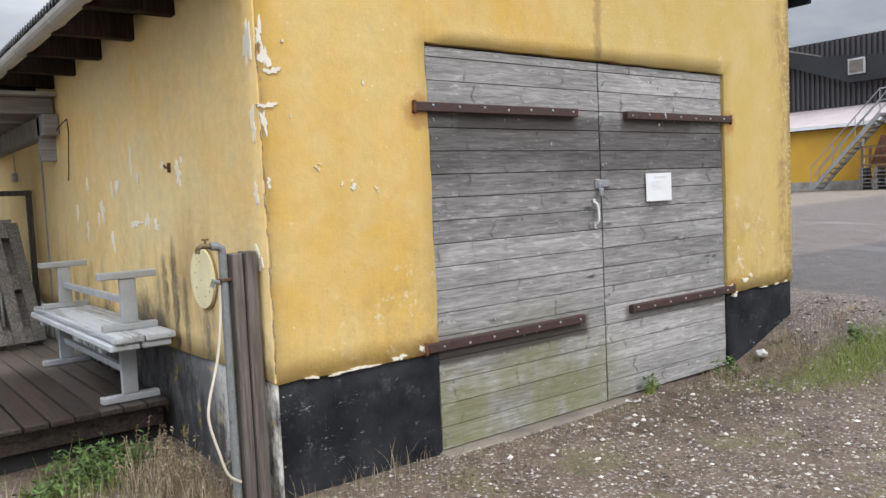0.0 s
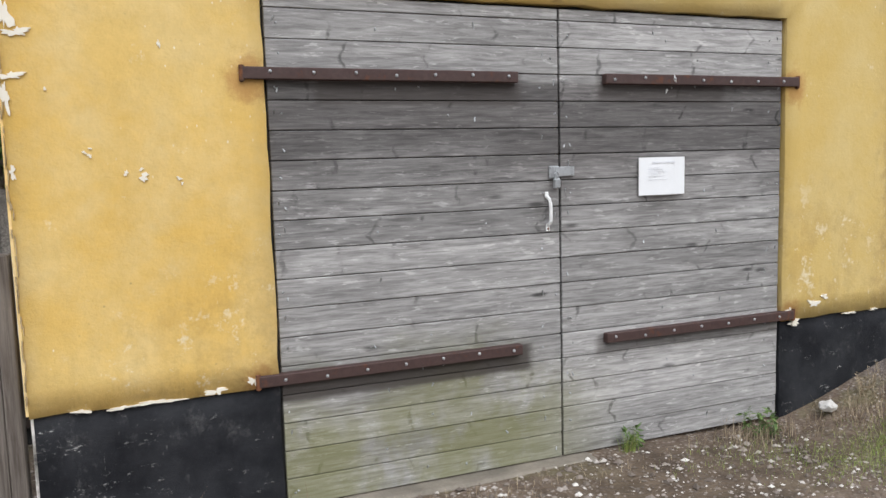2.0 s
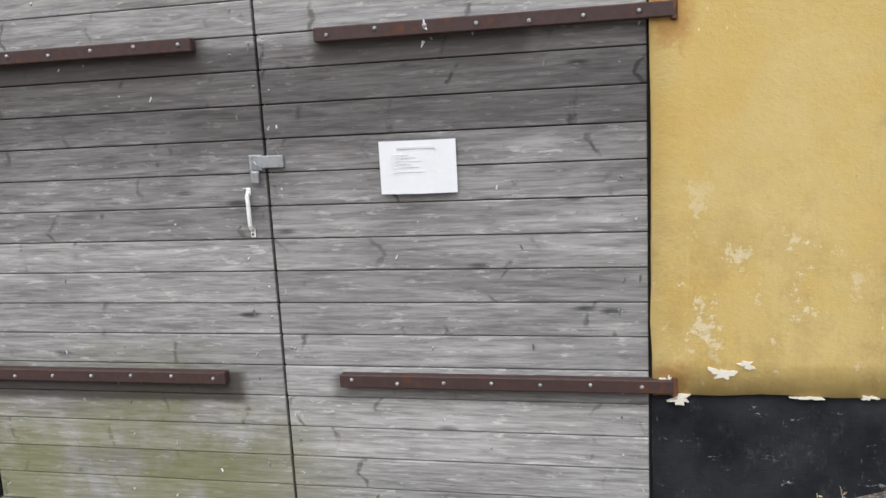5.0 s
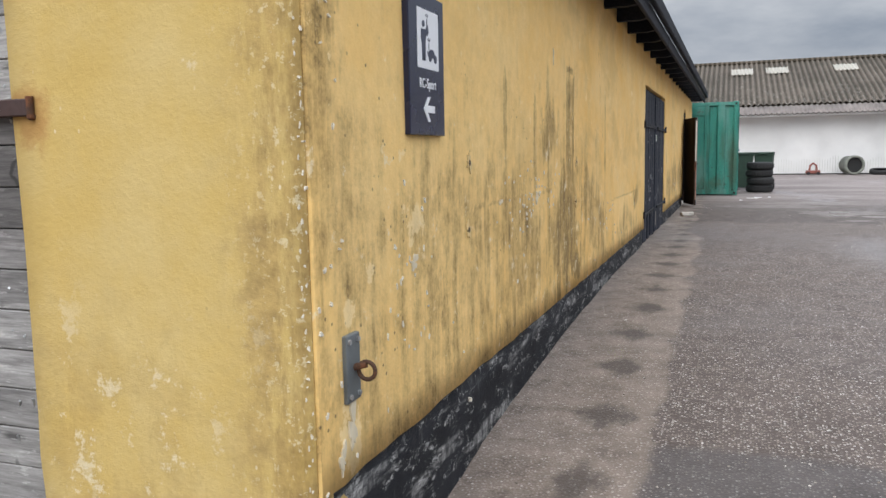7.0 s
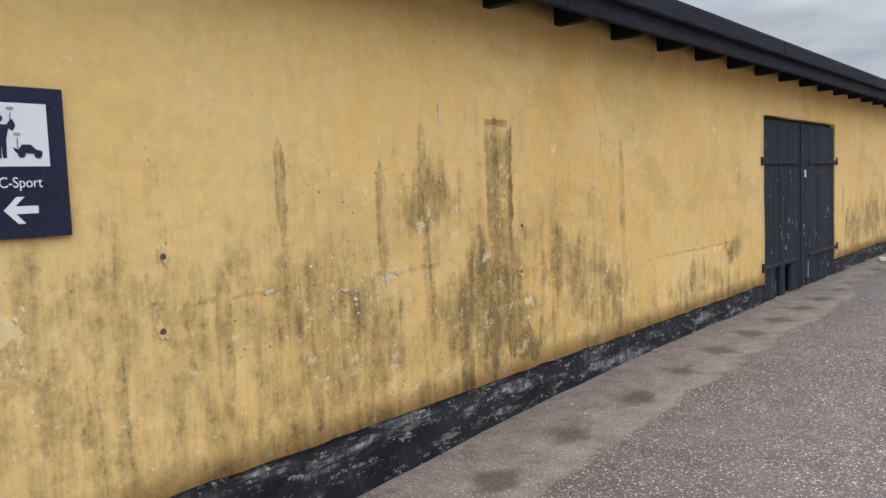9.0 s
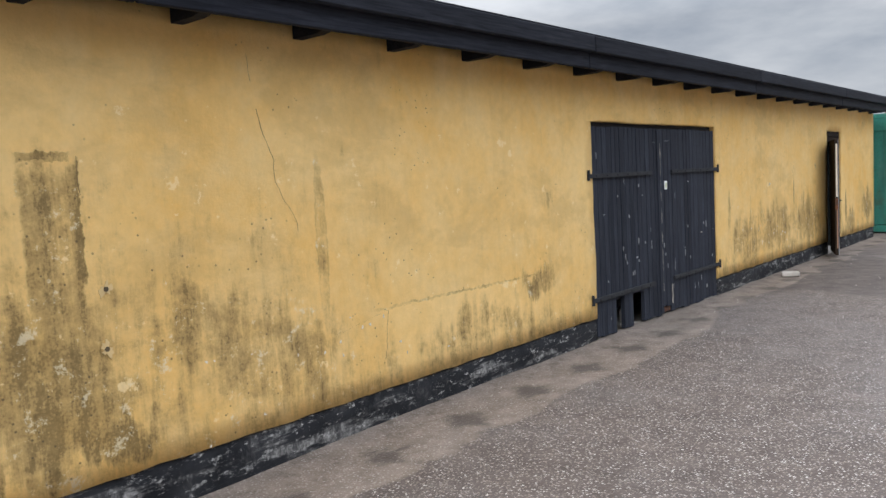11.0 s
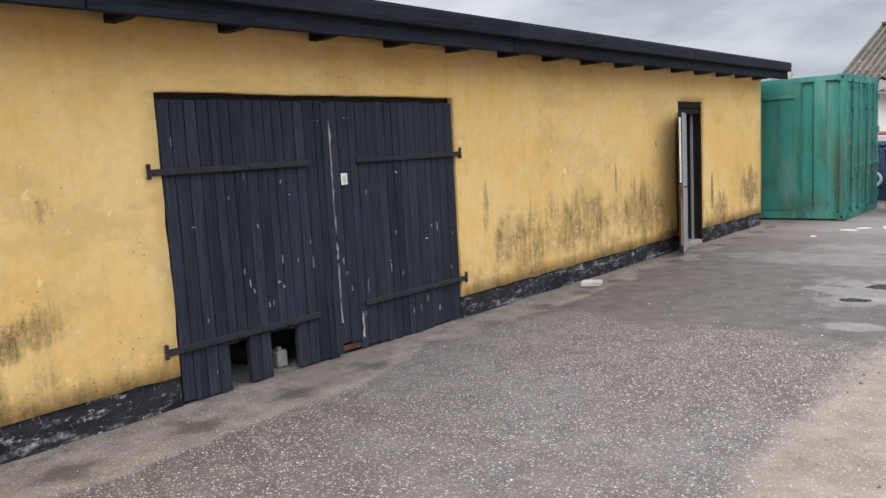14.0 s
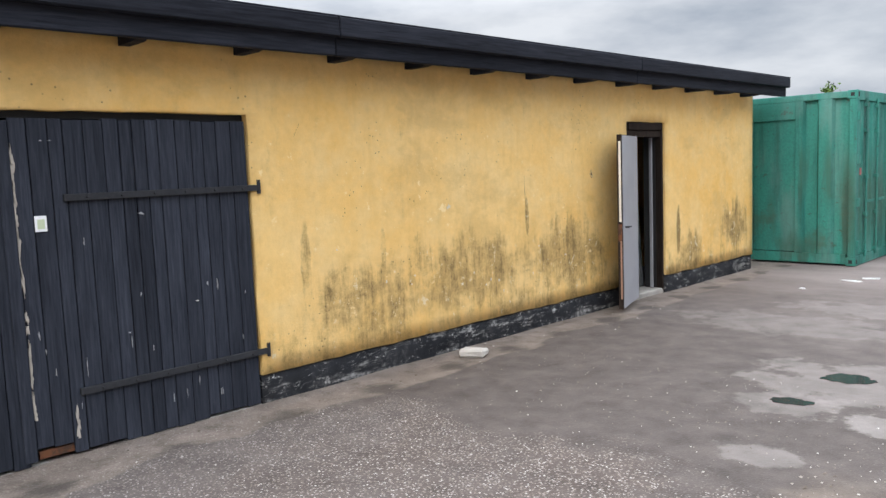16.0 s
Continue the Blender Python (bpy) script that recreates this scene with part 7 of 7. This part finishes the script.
# yellow and black hall across the yard
M_HALL = plain("deep_yellow_wall", (0.62, 0.36, 0.045), 0.85, 0.12, 0.6)
M_CLAD = plain("black_cladding", (0.022, 0.022, 0.025), 0.6, 0.2, 1)
M_PINK = plain("pinkish_roof_sheets", (0.46, 0.39, 0.39), 0.7, 0.12, 1.5)
M_BLKF = plain("black_fascia_sheet", (0.018, 0.019, 0.022), 0.5, 0.2, 1)
hl = thing("yard_hall", "yellow hall with a black clad upper storey", "building")
QX = 34.0
part("wall", boxed(QX, QX + 0.3, -12.0, 40.0, 1.35, 3.72), M_HALL, hl, "deep yellow lower wall")
part("base", boxed(QX - 0.03, QX + 0.3, -12.0, 40.0, 0.4, 1.348), M_CON, hl, "grey concrete base")
bm = bmesh.new()
prism(bm, [(QX - 0.35, 3.66), (QX + 4.0, 4.75), (QX + 4.0, 4.81), (QX - 0.35, 3.74)], -12, 40)
part("lower_roof", bm, M_PINK, hl, "pinkish lean-to roof")
part("lower_fascia", boxed(QX - 0.37, QX - 0.352, -12, 40, 3.60, 3.75), M_WHITE, hl)
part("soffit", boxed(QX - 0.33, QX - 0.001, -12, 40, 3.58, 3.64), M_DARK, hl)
bm = bmesh.new()
y = 6.0
while y < 40:
    box(bm, QX + 3.94, QX + 4.0, y, y + 0.12, 4.2, 8.0)
    y += 0.24
part("clad_wall", boxed(QX + 4.0, QX + 4.3, -12.0, 40.0, 4.0, 8.0), M_CLAD, hl)
part("clad_ribs", bm, plain("black_cladding_rib", (0.06, 0.055, 0.058), 0.5, 0.1, 1), hl, kind="stuff")


SC = (QX + 3.4) / 30.0
bm = bmesh.new()
pp = [(y * SC, 1.5 + (z - 1.5) * SC) for y, z in ((24.0, 8.2), (15.6, 5.80), (13.5, 4.97), (12.2, 4.98), (6.0, 5.3), (6.0, 5.60), (12.2, 5.83), (14.6, 6.10), (24.0, 9.0))]
prism(bm, pp, 0, 0.5)
for v in bm.verts:
    v.co = Vector((QX + 3.4 + v.co.y, v.co.x, v.co.z))
part("eave_band", bm, M_BLKF, hl, "black sheet eave and verge")
bm = bmesh.new()
pp = [(y * SC, 1.5 + (z - 1.5) * SC) for y, z in ((24.0, 9.0), (14.6, 6.11), (14.9, 6.25), (24.0, 9.2))]
prism(bm, pp, 0.3, 3.0)
for v in bm.verts:
    v.co = Vector((QX + 3.4 + v.co.y, v.co.x, v.co.z))
part("upper_roof", bm, M_FIBRE, hl)
vy, vz = 13.2 * SC, 1.5 + (5.53 - 1.5) * SC
vt = part("wall_vent", boxed(QX + 3.30, QX + 3.39, vy - 0.38, vy + 0.38, vz - 0.36, vz + 0.36, 0.02), plain("grey_vent_frame", (0.42, 0.42, 0.42), 0.5), hl)
part("vent_grille", boxed(QX + 3.28, QX + 3.298, vy - 0.30, vy + 0.30, vz - 0.28, vz + 0.28), plain("vent_grille", (0.16, 0.14, 0.12), 0.6), vt)
cy_, cz_ = 18.9 * SC, 8.2
fl2 = part("roof_flue", rod(bmesh.new(), (QX + 5.2, cy_, cz_ - 0.6), (QX + 5.2, cy_, cz_ + 0.55), 0.30, 14), M_GUT, hl, "grey roof flue with a cap")
part("flue_cap", rod(bmesh.new(), (QX + 5.2, cy_, cz_ + 0.56), (QX + 5.2, cy_, cz_ + 0.8), 0.50, 14), M_GUT, fl2)

# outside steel stair against the hall
M_STAIR = plain("galvanised_stair", (0.34, 0.34, 0.34), 0.5, 0.15, 2, metal=0.4)
sr = thing("steel_stair", "grey steel stair up to the flat roof", "stair")
SY0, SY1, SZ0, SZ1, SX = 16.35, 13.55, 1.0, 3.95, 33.1
for dx in (-0.38, 0.38):
    bm = bmesh.new()
    prism(bm, [(SY0 + 0.1, SZ0), (SY0 - 0.12, SZ0), (SY1 - 0.12, SZ1), (SY1 + 0.1, SZ1)], 0, 0.05)
    for v in bm.verts:
        v.co = Vector((SX + dx + v.co.y, v.co.x, v.co.z))
    part("stringer", bm, M_STAIR, sr)
    part("handrail", tube(bmesh.new(), [(SX + dx, SY0, SZ0 + 0.95), (SX + dx, SY1, SZ1 + 0.95), (SX + dx, SY1 - 2.0, SZ1 + 0.95)], 0.025, 6), M_STAIR, sr)
    part("mid_rail", tube(bmesh.new(), [(SX + dx, SY0 - 0.2, SZ0 + 0.65), (SX + dx, SY1, SZ1 + 0.5), (SX + dx, SY1 - 2.0, SZ1 + 0.5)], 0.02, 6), M_STAIR, sr)
    for f in (0.0, 0.33, 0.66, 1.0):
        part("baluster", rod(bmesh.new(), (SX + dx, SY0 + (SY1 - SY0) * f, SZ0 + (SZ1 - SZ0) * f), (SX + dx, SY0 + (SY1 - SY0) * f, SZ0 + (SZ1 - SZ0) * f + 0.95), 0.02, 6), M_STAIR, sr)
    for y in (SY1 - 0.7, SY1 - 1.4, SY1 - 2.0):
        part("baluster", rod(bmesh.new(), (SX + dx, y, SZ1 - 0.1), (SX + dx, y, SZ1 + 0.95), 0.02, 6), M_STAIR, sr)
for k in range(15):
    f = (k + 0.5) / 15
    y, z = SY0 + (SY1 - SY0) * f, SZ0 + (SZ1 - SZ0) * f
    part("tread", boxed(SX - 0.33, SX + 0.38, y - 0.13, y + 0.13, z - 0.02, z + 0.02), M_STAIR, sr)
part("landing", boxed(SX - 0.4, QX + 0.6, SY1 - 2.1, SY1, SZ1 - 0.06, SZ1, 0.01), M_STAIR, sr)
part("prop", rod(bmesh.new(), (SX + 0.2, SY1 + 0.9, land(SX, SY1)), (SX + 0.2, SY1 + 0.9, 3.1), 0.05, 8), M_WHITE, sr)
for k in range(6):
    pallet("pallet", pose(32.4, 13.45, land(32.4, 13.45) + 0.146 * k, 0, 0, 90 + 2 * (k % 3)), "grey pallet in a stack by the yellow hall", "stacked pallets")
jb = thing("wooden_crate", "brown slatted wooden crate on the stacked pallets", "crate", pose(32.4, 13.45, land(32.4, 13.45) + 0.88))
M_CRATE = plain("brown_crate_wood", (0.16, 0.10, 0.05), 0.8, 0.25, 4)
for y in (-0.5, 0.5):
    for x in (-0.35, 0.35):
        part("upright", boxed(x - 0.04, x + 0.04, y - 0.04, y + 0.04, 0.0, 0.85), M_CRATE, jb)
for z in (0.05, 0.4, 0.75):
    part("slat", boxed(-0.40, -0.36, -0.55, 0.55, z, z + 0.08), M_CRATE, jb)
part("scrap_bar", boxed(-0.05, 0.05, -0.3, 0.35, 0.0, 1.2, 0, Matrix.Rotation(radians(20), 4, "X")), M_RUST, jb)

# ---- trees ----
def leaf_material(name, a, b):
    m, nt, bs = start(name)
    g = nt.nodes.new("ShaderNodeNewGeometry").outputs["Random Per Island"]
    finish(nt, bs, ramp(nt, g, (0.0, a), (1.0, b)), 0.6)
    return m


M_LEAFG = leaf_material("green_leaves", (0.03, 0.07, 0.015), (0.12, 0.20, 0.04))
M_BARK = plain("tree_bark", (0.10, 0.08, 0.06), 0.95, 0.3, 8, 0.6)


def tree(x, y, height, spread, seed, leaves=2600, size=0.10, sparse=1.0):
    rnd = random.Random(seed)
    z0 = land(x, y)
    t = thing("tree", "broadleaf tree with a loose green crown", "tree", pose(x, y, z0 - 0.05))
    bm = bmesh.new()
    rod(bm, (0, 0, 0), (0.05, 0.03, height * 0.6), 0.035 * height, 8, 0.014 * height)
    tips = []
    for k in range(13):
        h = height * rnd.uniform(0.22, 0.62)
        a = rnd.uniform(0, 6.28)
        ln = spread * rnd.uniform(0.5, 1.0)
        e = Vector((ln * math.cos(a), ln * math.sin(a), h + height * rnd.uniform(0.08, 0.36)))
        rod(bm, (0.03, 0.02, h), e, 0.012 * height, 6, 0.003 * height)
        tips.append((e, rnd.uniform(0.3, 0.5) * spread))
        mid = Vector((0.03, 0.02, h)).lerp(e, 0.6)
        tips.append((mid + Vector((rnd.uniform(-0.3, 0.3) * spread, rnd.uniform(-0.3, 0.3) * spread, rnd.uniform(0, 0.15) * height)), rnd.uniform(0.2, 0.4) * spread))
    tips.append((Vector((0, 0, height * 0.9)), 0.3 * spread))
    part("trunk", bm, M_BARK, t)
    verts, faces = [], []
    for k in range(leaves):
        c, r = rnd.choice(tips)
        d = Vector((rnd.gauss(0, 1), rnd.gauss(0, 1), rnd.gauss(0, 0.8)))
        p = c + d.normalized() * r * rnd.random() ** 0.5
        m3 = Euler((rnd.uniform(0, 6.28), rnd.uniform(0, 6.28), rnd.uniform(0, 6.28))).to_matrix()
        s = size * rnd.uniform(0.6, 1.4)
        n = len(verts)
        verts += [p + m3 @ Vector(q) * s for q in ((-0.9, 0, 0), (-0.1, -0.42, 0.08), (1.0, 0, 0.0), (-0.1, 0.42, 0.08))]
        faces.append((n, n + 1, n + 2, n + 3))
    me = bpy.data.meshes.new("crown")
    me.from_pydata(verts, [], faces)
    me.materials.append(M_LEAFG)
    part("crown", me, None, t)
    return t


tree(-0.6, 16.0, 4.3, 1.9, 1, 9000, 0.085)
tree(0.25, 13.8, 3.3, 1.15, 7, 9000, 0.085)
tree(-3.2, 14.5, 4.4, 2.0, 2, 7000, 0.085)
tree(-5.5, 19.0, 5.2, 2.6, 4, 6000, 0.10)
tree(0.35, 46.0, 5.0, 0.8, 5, 900, 0.10)
tree(-1.2, 47.0, 4.2, 1.2, 6, 1500, 0.11)

# ---- weeds, grass and gravel ----
M_GRASS = leaf_material("green_grass", (0.13, 0.19, 0.03), (0.30, 0.33, 0.10))
M_DRY = leaf_material("dry_straw", (0.18, 0.125, 0.075), (0.44, 0.36, 0.24))
M_WEED = leaf_material("green_weeds", (0.05, 0.10, 0.02), (0.13, 0.20, 0.05))


def blades(name, label, spots, mat, seed, cat="grass"):
    """spots: x, y, reach x, reach y, number, height."""
    rnd = random.Random(seed)
    verts, faces = [], []
    for cx, cy, rx, ry, n, hh in spots:
        for _ in range(n):
            x, y = cx + rnd.gauss(0, 0.5) * rx, cy + rnd.gauss(0, 0.5) * ry
            if CX0 - 0.02 < x < CX1 + 0.02 and y > GY - 0.02:
                continue
            z = land(x, y) - 0.01
            a, h = rnd.uniform(0, 6.28), hh * rnd.uniform(0.4, 1.2)
            lean = h * rnd.uniform(0.1, 0.8)
            w = 0.0012 + 0.005 * h
            dx, dy = math.cos(a), math.sin(a)
            i = len(verts)
            verts += [(x - dy * w, y + dx * w, z), (x + dy * w, y - dx * w, z),
                      (x + dx * lean * 0.35 - dy * w * 0.7, y + dy * lean * 0.35 + dx * w * 0.7, z + h * 0.6), (x + dx * lean * 0.35 + dy * w * 0.7, y + dy * lean * 0.35 - dx * w * 0.7, z + h * 0.6),
                      (x + dx * lean, y + dy * lean, z + h)]
            faces += [(i, i + 1, i + 3, i + 2), (i + 2, i + 3, i + 4)]
    me = bpy.data.meshes.new(name)
    me.from_pydata(verts, [], faces)
    me.materials.append(mat)
    return tagged(part(name, me, None), label, cat, kind="stuff")


blades("grass", "green grass tufts by the gable corner", [
    (5.75, 2.95, 0.55, 0.25, 2200, 0.035), (6.1, 2.75, 0.5, 0.3, 7500, 0.045), (6.5, 2.5, 0.45, 0.4, 8500, 0.05), (6.3, 1.8, 0.45, 0.6, 900, 0.04), (4.6, 3.50, 0.05, 0.03, 60, 0.11),
    (5.2, 3.2, 0.5, 0.2, 350, 0.05), (1.05, 4.55, 0.5, 0.35, 600, 0.09), (0.5, 4.3, 0.8, 0.5, 500, 0.08), (8.6, 5.15, 0.05, 0.03, 60, 0.04), (3.4, 2.2, 0.5, 0.4, 60, 0.04), (10.45, 15.2, 0.12, 0.1, 90, 0.06), (10.7, 14.6, 0.15, 0.3, 60, 0.05), (7.25, 6.6, 0.06, 0.1, 25, 0.03), (5.4, 1.3, 0.6, 0.6, 250, 0.04)], M_GRASS, 5)
blades("dry_grass", "dry straw and dead weeds along the wall foot", [
    (5.4, 3.38, 0.45, 0.12, 260, 0.12), (6.1, 3.25, 0.35, 0.2, 260, 0.10), (6.5, 3.1, 0.4, 0.3, 260, 0.09), (2.5, 3.47, 0.35, 0.05, 24, 0.18), (2.0, 3.47, 0.4, 0.05, 14, 0.15), (2.0, 3.38, 0.6, 0.14, 160, 0.10), (3.1, 3.38, 0.5, 0.10, 160, 0.06),
    (1.34, 4.2, 0.24, 0.40, 600, 0.16), (1.45, 3.85, 0.16, 0.22, 300, 0.11), (0.6, 4.4, 0.5, 0.25, 60, 0.28), (2.6, 3.1, 0.8, 0.3, 300, 0.05), (4.0, 3.3, 1.0, 0.12, 200, 0.05), (6.9, 3.4, 0.3, 0.3, 140, 0.07)], M_DRY, 6)


def weeds(name, label, spots, mat, seed):
    """Upright stalks with small leaves."""
    rnd = random.Random(seed)
    verts, faces = [], []
    for cx, cy, rx, ry, n, hh in spots:
        for _ in range(n):
            x, y = cx + rnd.gauss(0, 0.5) * rx, cy + rnd.gauss(0, 0.5) * ry
            if CX0 - 0.03 < x and y > GY - 0.03:
                continue
            z = land(x, y) - 0.01
            h = hh * rnd.uniform(0.5, 1.2)
            bx, by = rnd.uniform(-0.25, 0.25) * h, rnd.uniform(-0.25, 0.25) * h
            i = len(verts)
            w = 0.0022
            verts += [(x - w, y, z), (x + w, y, z), (x + bx + w * 0.5, y + by, z + h), (x + bx - w * 0.5, y + by, z + h)]
            faces.append((i, i + 1, i + 2, i + 3))
            for k in range(int(9 + 50 * hh)):
                f = rnd.uniform(0.15, 1.0)
                p = Vector((x + bx * f, y + by * f, z + h * f))
                m3 = Euler((rnd.uniform(-0.8, 0.8), rnd.uniform(-0.8, 0.8), rnd.uniform(0, 6.28))).to_matrix()
                s = (0.02 if mat is M_WEED else 0.009) * rnd.uniform(0.6, 1.5)
                i = len(verts)
                verts += [p + m3 @ Vector(q) * s for q in ((0, 0, 0), (0.9, -0.35, 0.2), (2.0, 0, 0.1), (0.9, 0.35, 0.2))]
                faces.append((i, i + 1, i + 2, i + 3))
    me = bpy.data.meshes.new(name)
    me.from_pydata(verts, [], faces)
    me.materials.append(mat)
    return tagged(part(name, me, None), label, "weeds", kind="stuff")


weeds("green_weeds", "leafy green weeds in front of the deck", [(1.15, 4.72, 0.28, 0.2, 75, 0.17), (0.85, 4.5, 0.4, 0.2, 35, 0.12), (4.62, 3.52, 0.06, 0.02, 5, 0.12), (5.45, 3.42, 0.1, 0.06, 9, 0.16), (6.5, 2.9, 0.12, 0.1, 10, 0.07)], M_WEED, 3)
weeds("dry_weeds", "dead brown weeds at the foot of the walls", [(1.35, 4.25, 0.22, 0.4, 80, 0.28), (6.35, 3.35, 0.25, 0.12, 16, 0.14), (6.75, 3.1, 0.3, 0.2, 26, 0.10)], M_DRY, 4)


def pebbles(name, label, regions, mats, seed):
    rnd = random.Random(seed)
    base = [Vector(v) for v in ((1, 0, 0), (-1, 0, 0), (0, 1, 0), (0, -1, 0), (0, 0, 1), (0, 0, -1))]
    tri = ((0, 2, 4), (2, 1, 4), (1, 3, 4), (3, 0, 4), (2, 0, 5), (1, 2, 5), (3, 1, 5), (0, 3, 5))
    verts, faces = [], []
    for x0, x1, y0, y1, n, s0, s1 in regions:
        for _ in range(n):
            x, y = rnd.uniform(x0, x1), rnd.uniform(y0, y1)
            if CX0 - 0.02 < x < CX1 + 0.03 and y > GY - 0.03:
                continue
            s = s0 + (s1 - s0) * rnd.random() ** 3
            z = land(x, y)
            a = rnd.uniform(0, 6.28)
            sx, sy, sz = s * rnd.uniform(0.7, 1.3), s * rnd.uniform(0.6, 1.0), s * rnd.uniform(0.4, 0.75)
            i = len(verts)
            for b in base:
                q = Vector((b.x * sx, b.y * sy, b.z * sz)) * rnd.uniform(0.8, 1.15)
                verts.append((x + q.x * math.cos(a) - q.y * math.sin(a), y + q.x * math.sin(a) + q.y * math.cos(a), z + q.z + sz * 0.35))
            faces += [(i + p, i + q, i + r) for p, q, r in tri]
    me = bpy.data.meshes.new(name)
    me.from_pydata(verts, [], faces)
    me.materials.append(mats)
    return tagged(part(name, me, None), label, "gravel", kind="stuff")


M_PEB, pnt, pbs = start("gravel_stones")
finish(pnt, pbs, ramp(pnt, pnt.nodes.new("ShaderNodeNewGeometry").outputs["Random Per Island"], (0.0, (0.09, 0.07, 0.055)), (0.6, (0.24, 0.20, 0.17)), (0.85, (0.42, 0.38, 0.34)), (1.0, (0.68, 0.65, 0.61))), 0.8)
pebbles("gravel", "loose pale gravel before the gable", [(1.8, 6.4, -0.6, 3.5, 13000, 0.004, 0.015), (3.0, 6.2, 0.2, 2.9, 4200, 0.005, 0.022), (2.4, 5.6, 2.9, 3.5, 500, 0.008, 0.03), (6.4, 7.3, 2.6, 3.6, 300, 0.006, 0.03), (-0.5, 1.8, 1.5, 4.5, 600, 0.006, 0.02)], M_PEB, 2)
pebbles("loose_chippings", "loose pale chippings on the asphalt", [(7.6, 11.0, 4.5, 17.5, 5200, 0.003, 0.009), (6.95, 7.6, 4.0, 20.0, 500, 0.003, 0.012), (10.2, 11.2, 12.0, 16.5, 700, 0.004, 0.016)], M_PEB, 9)
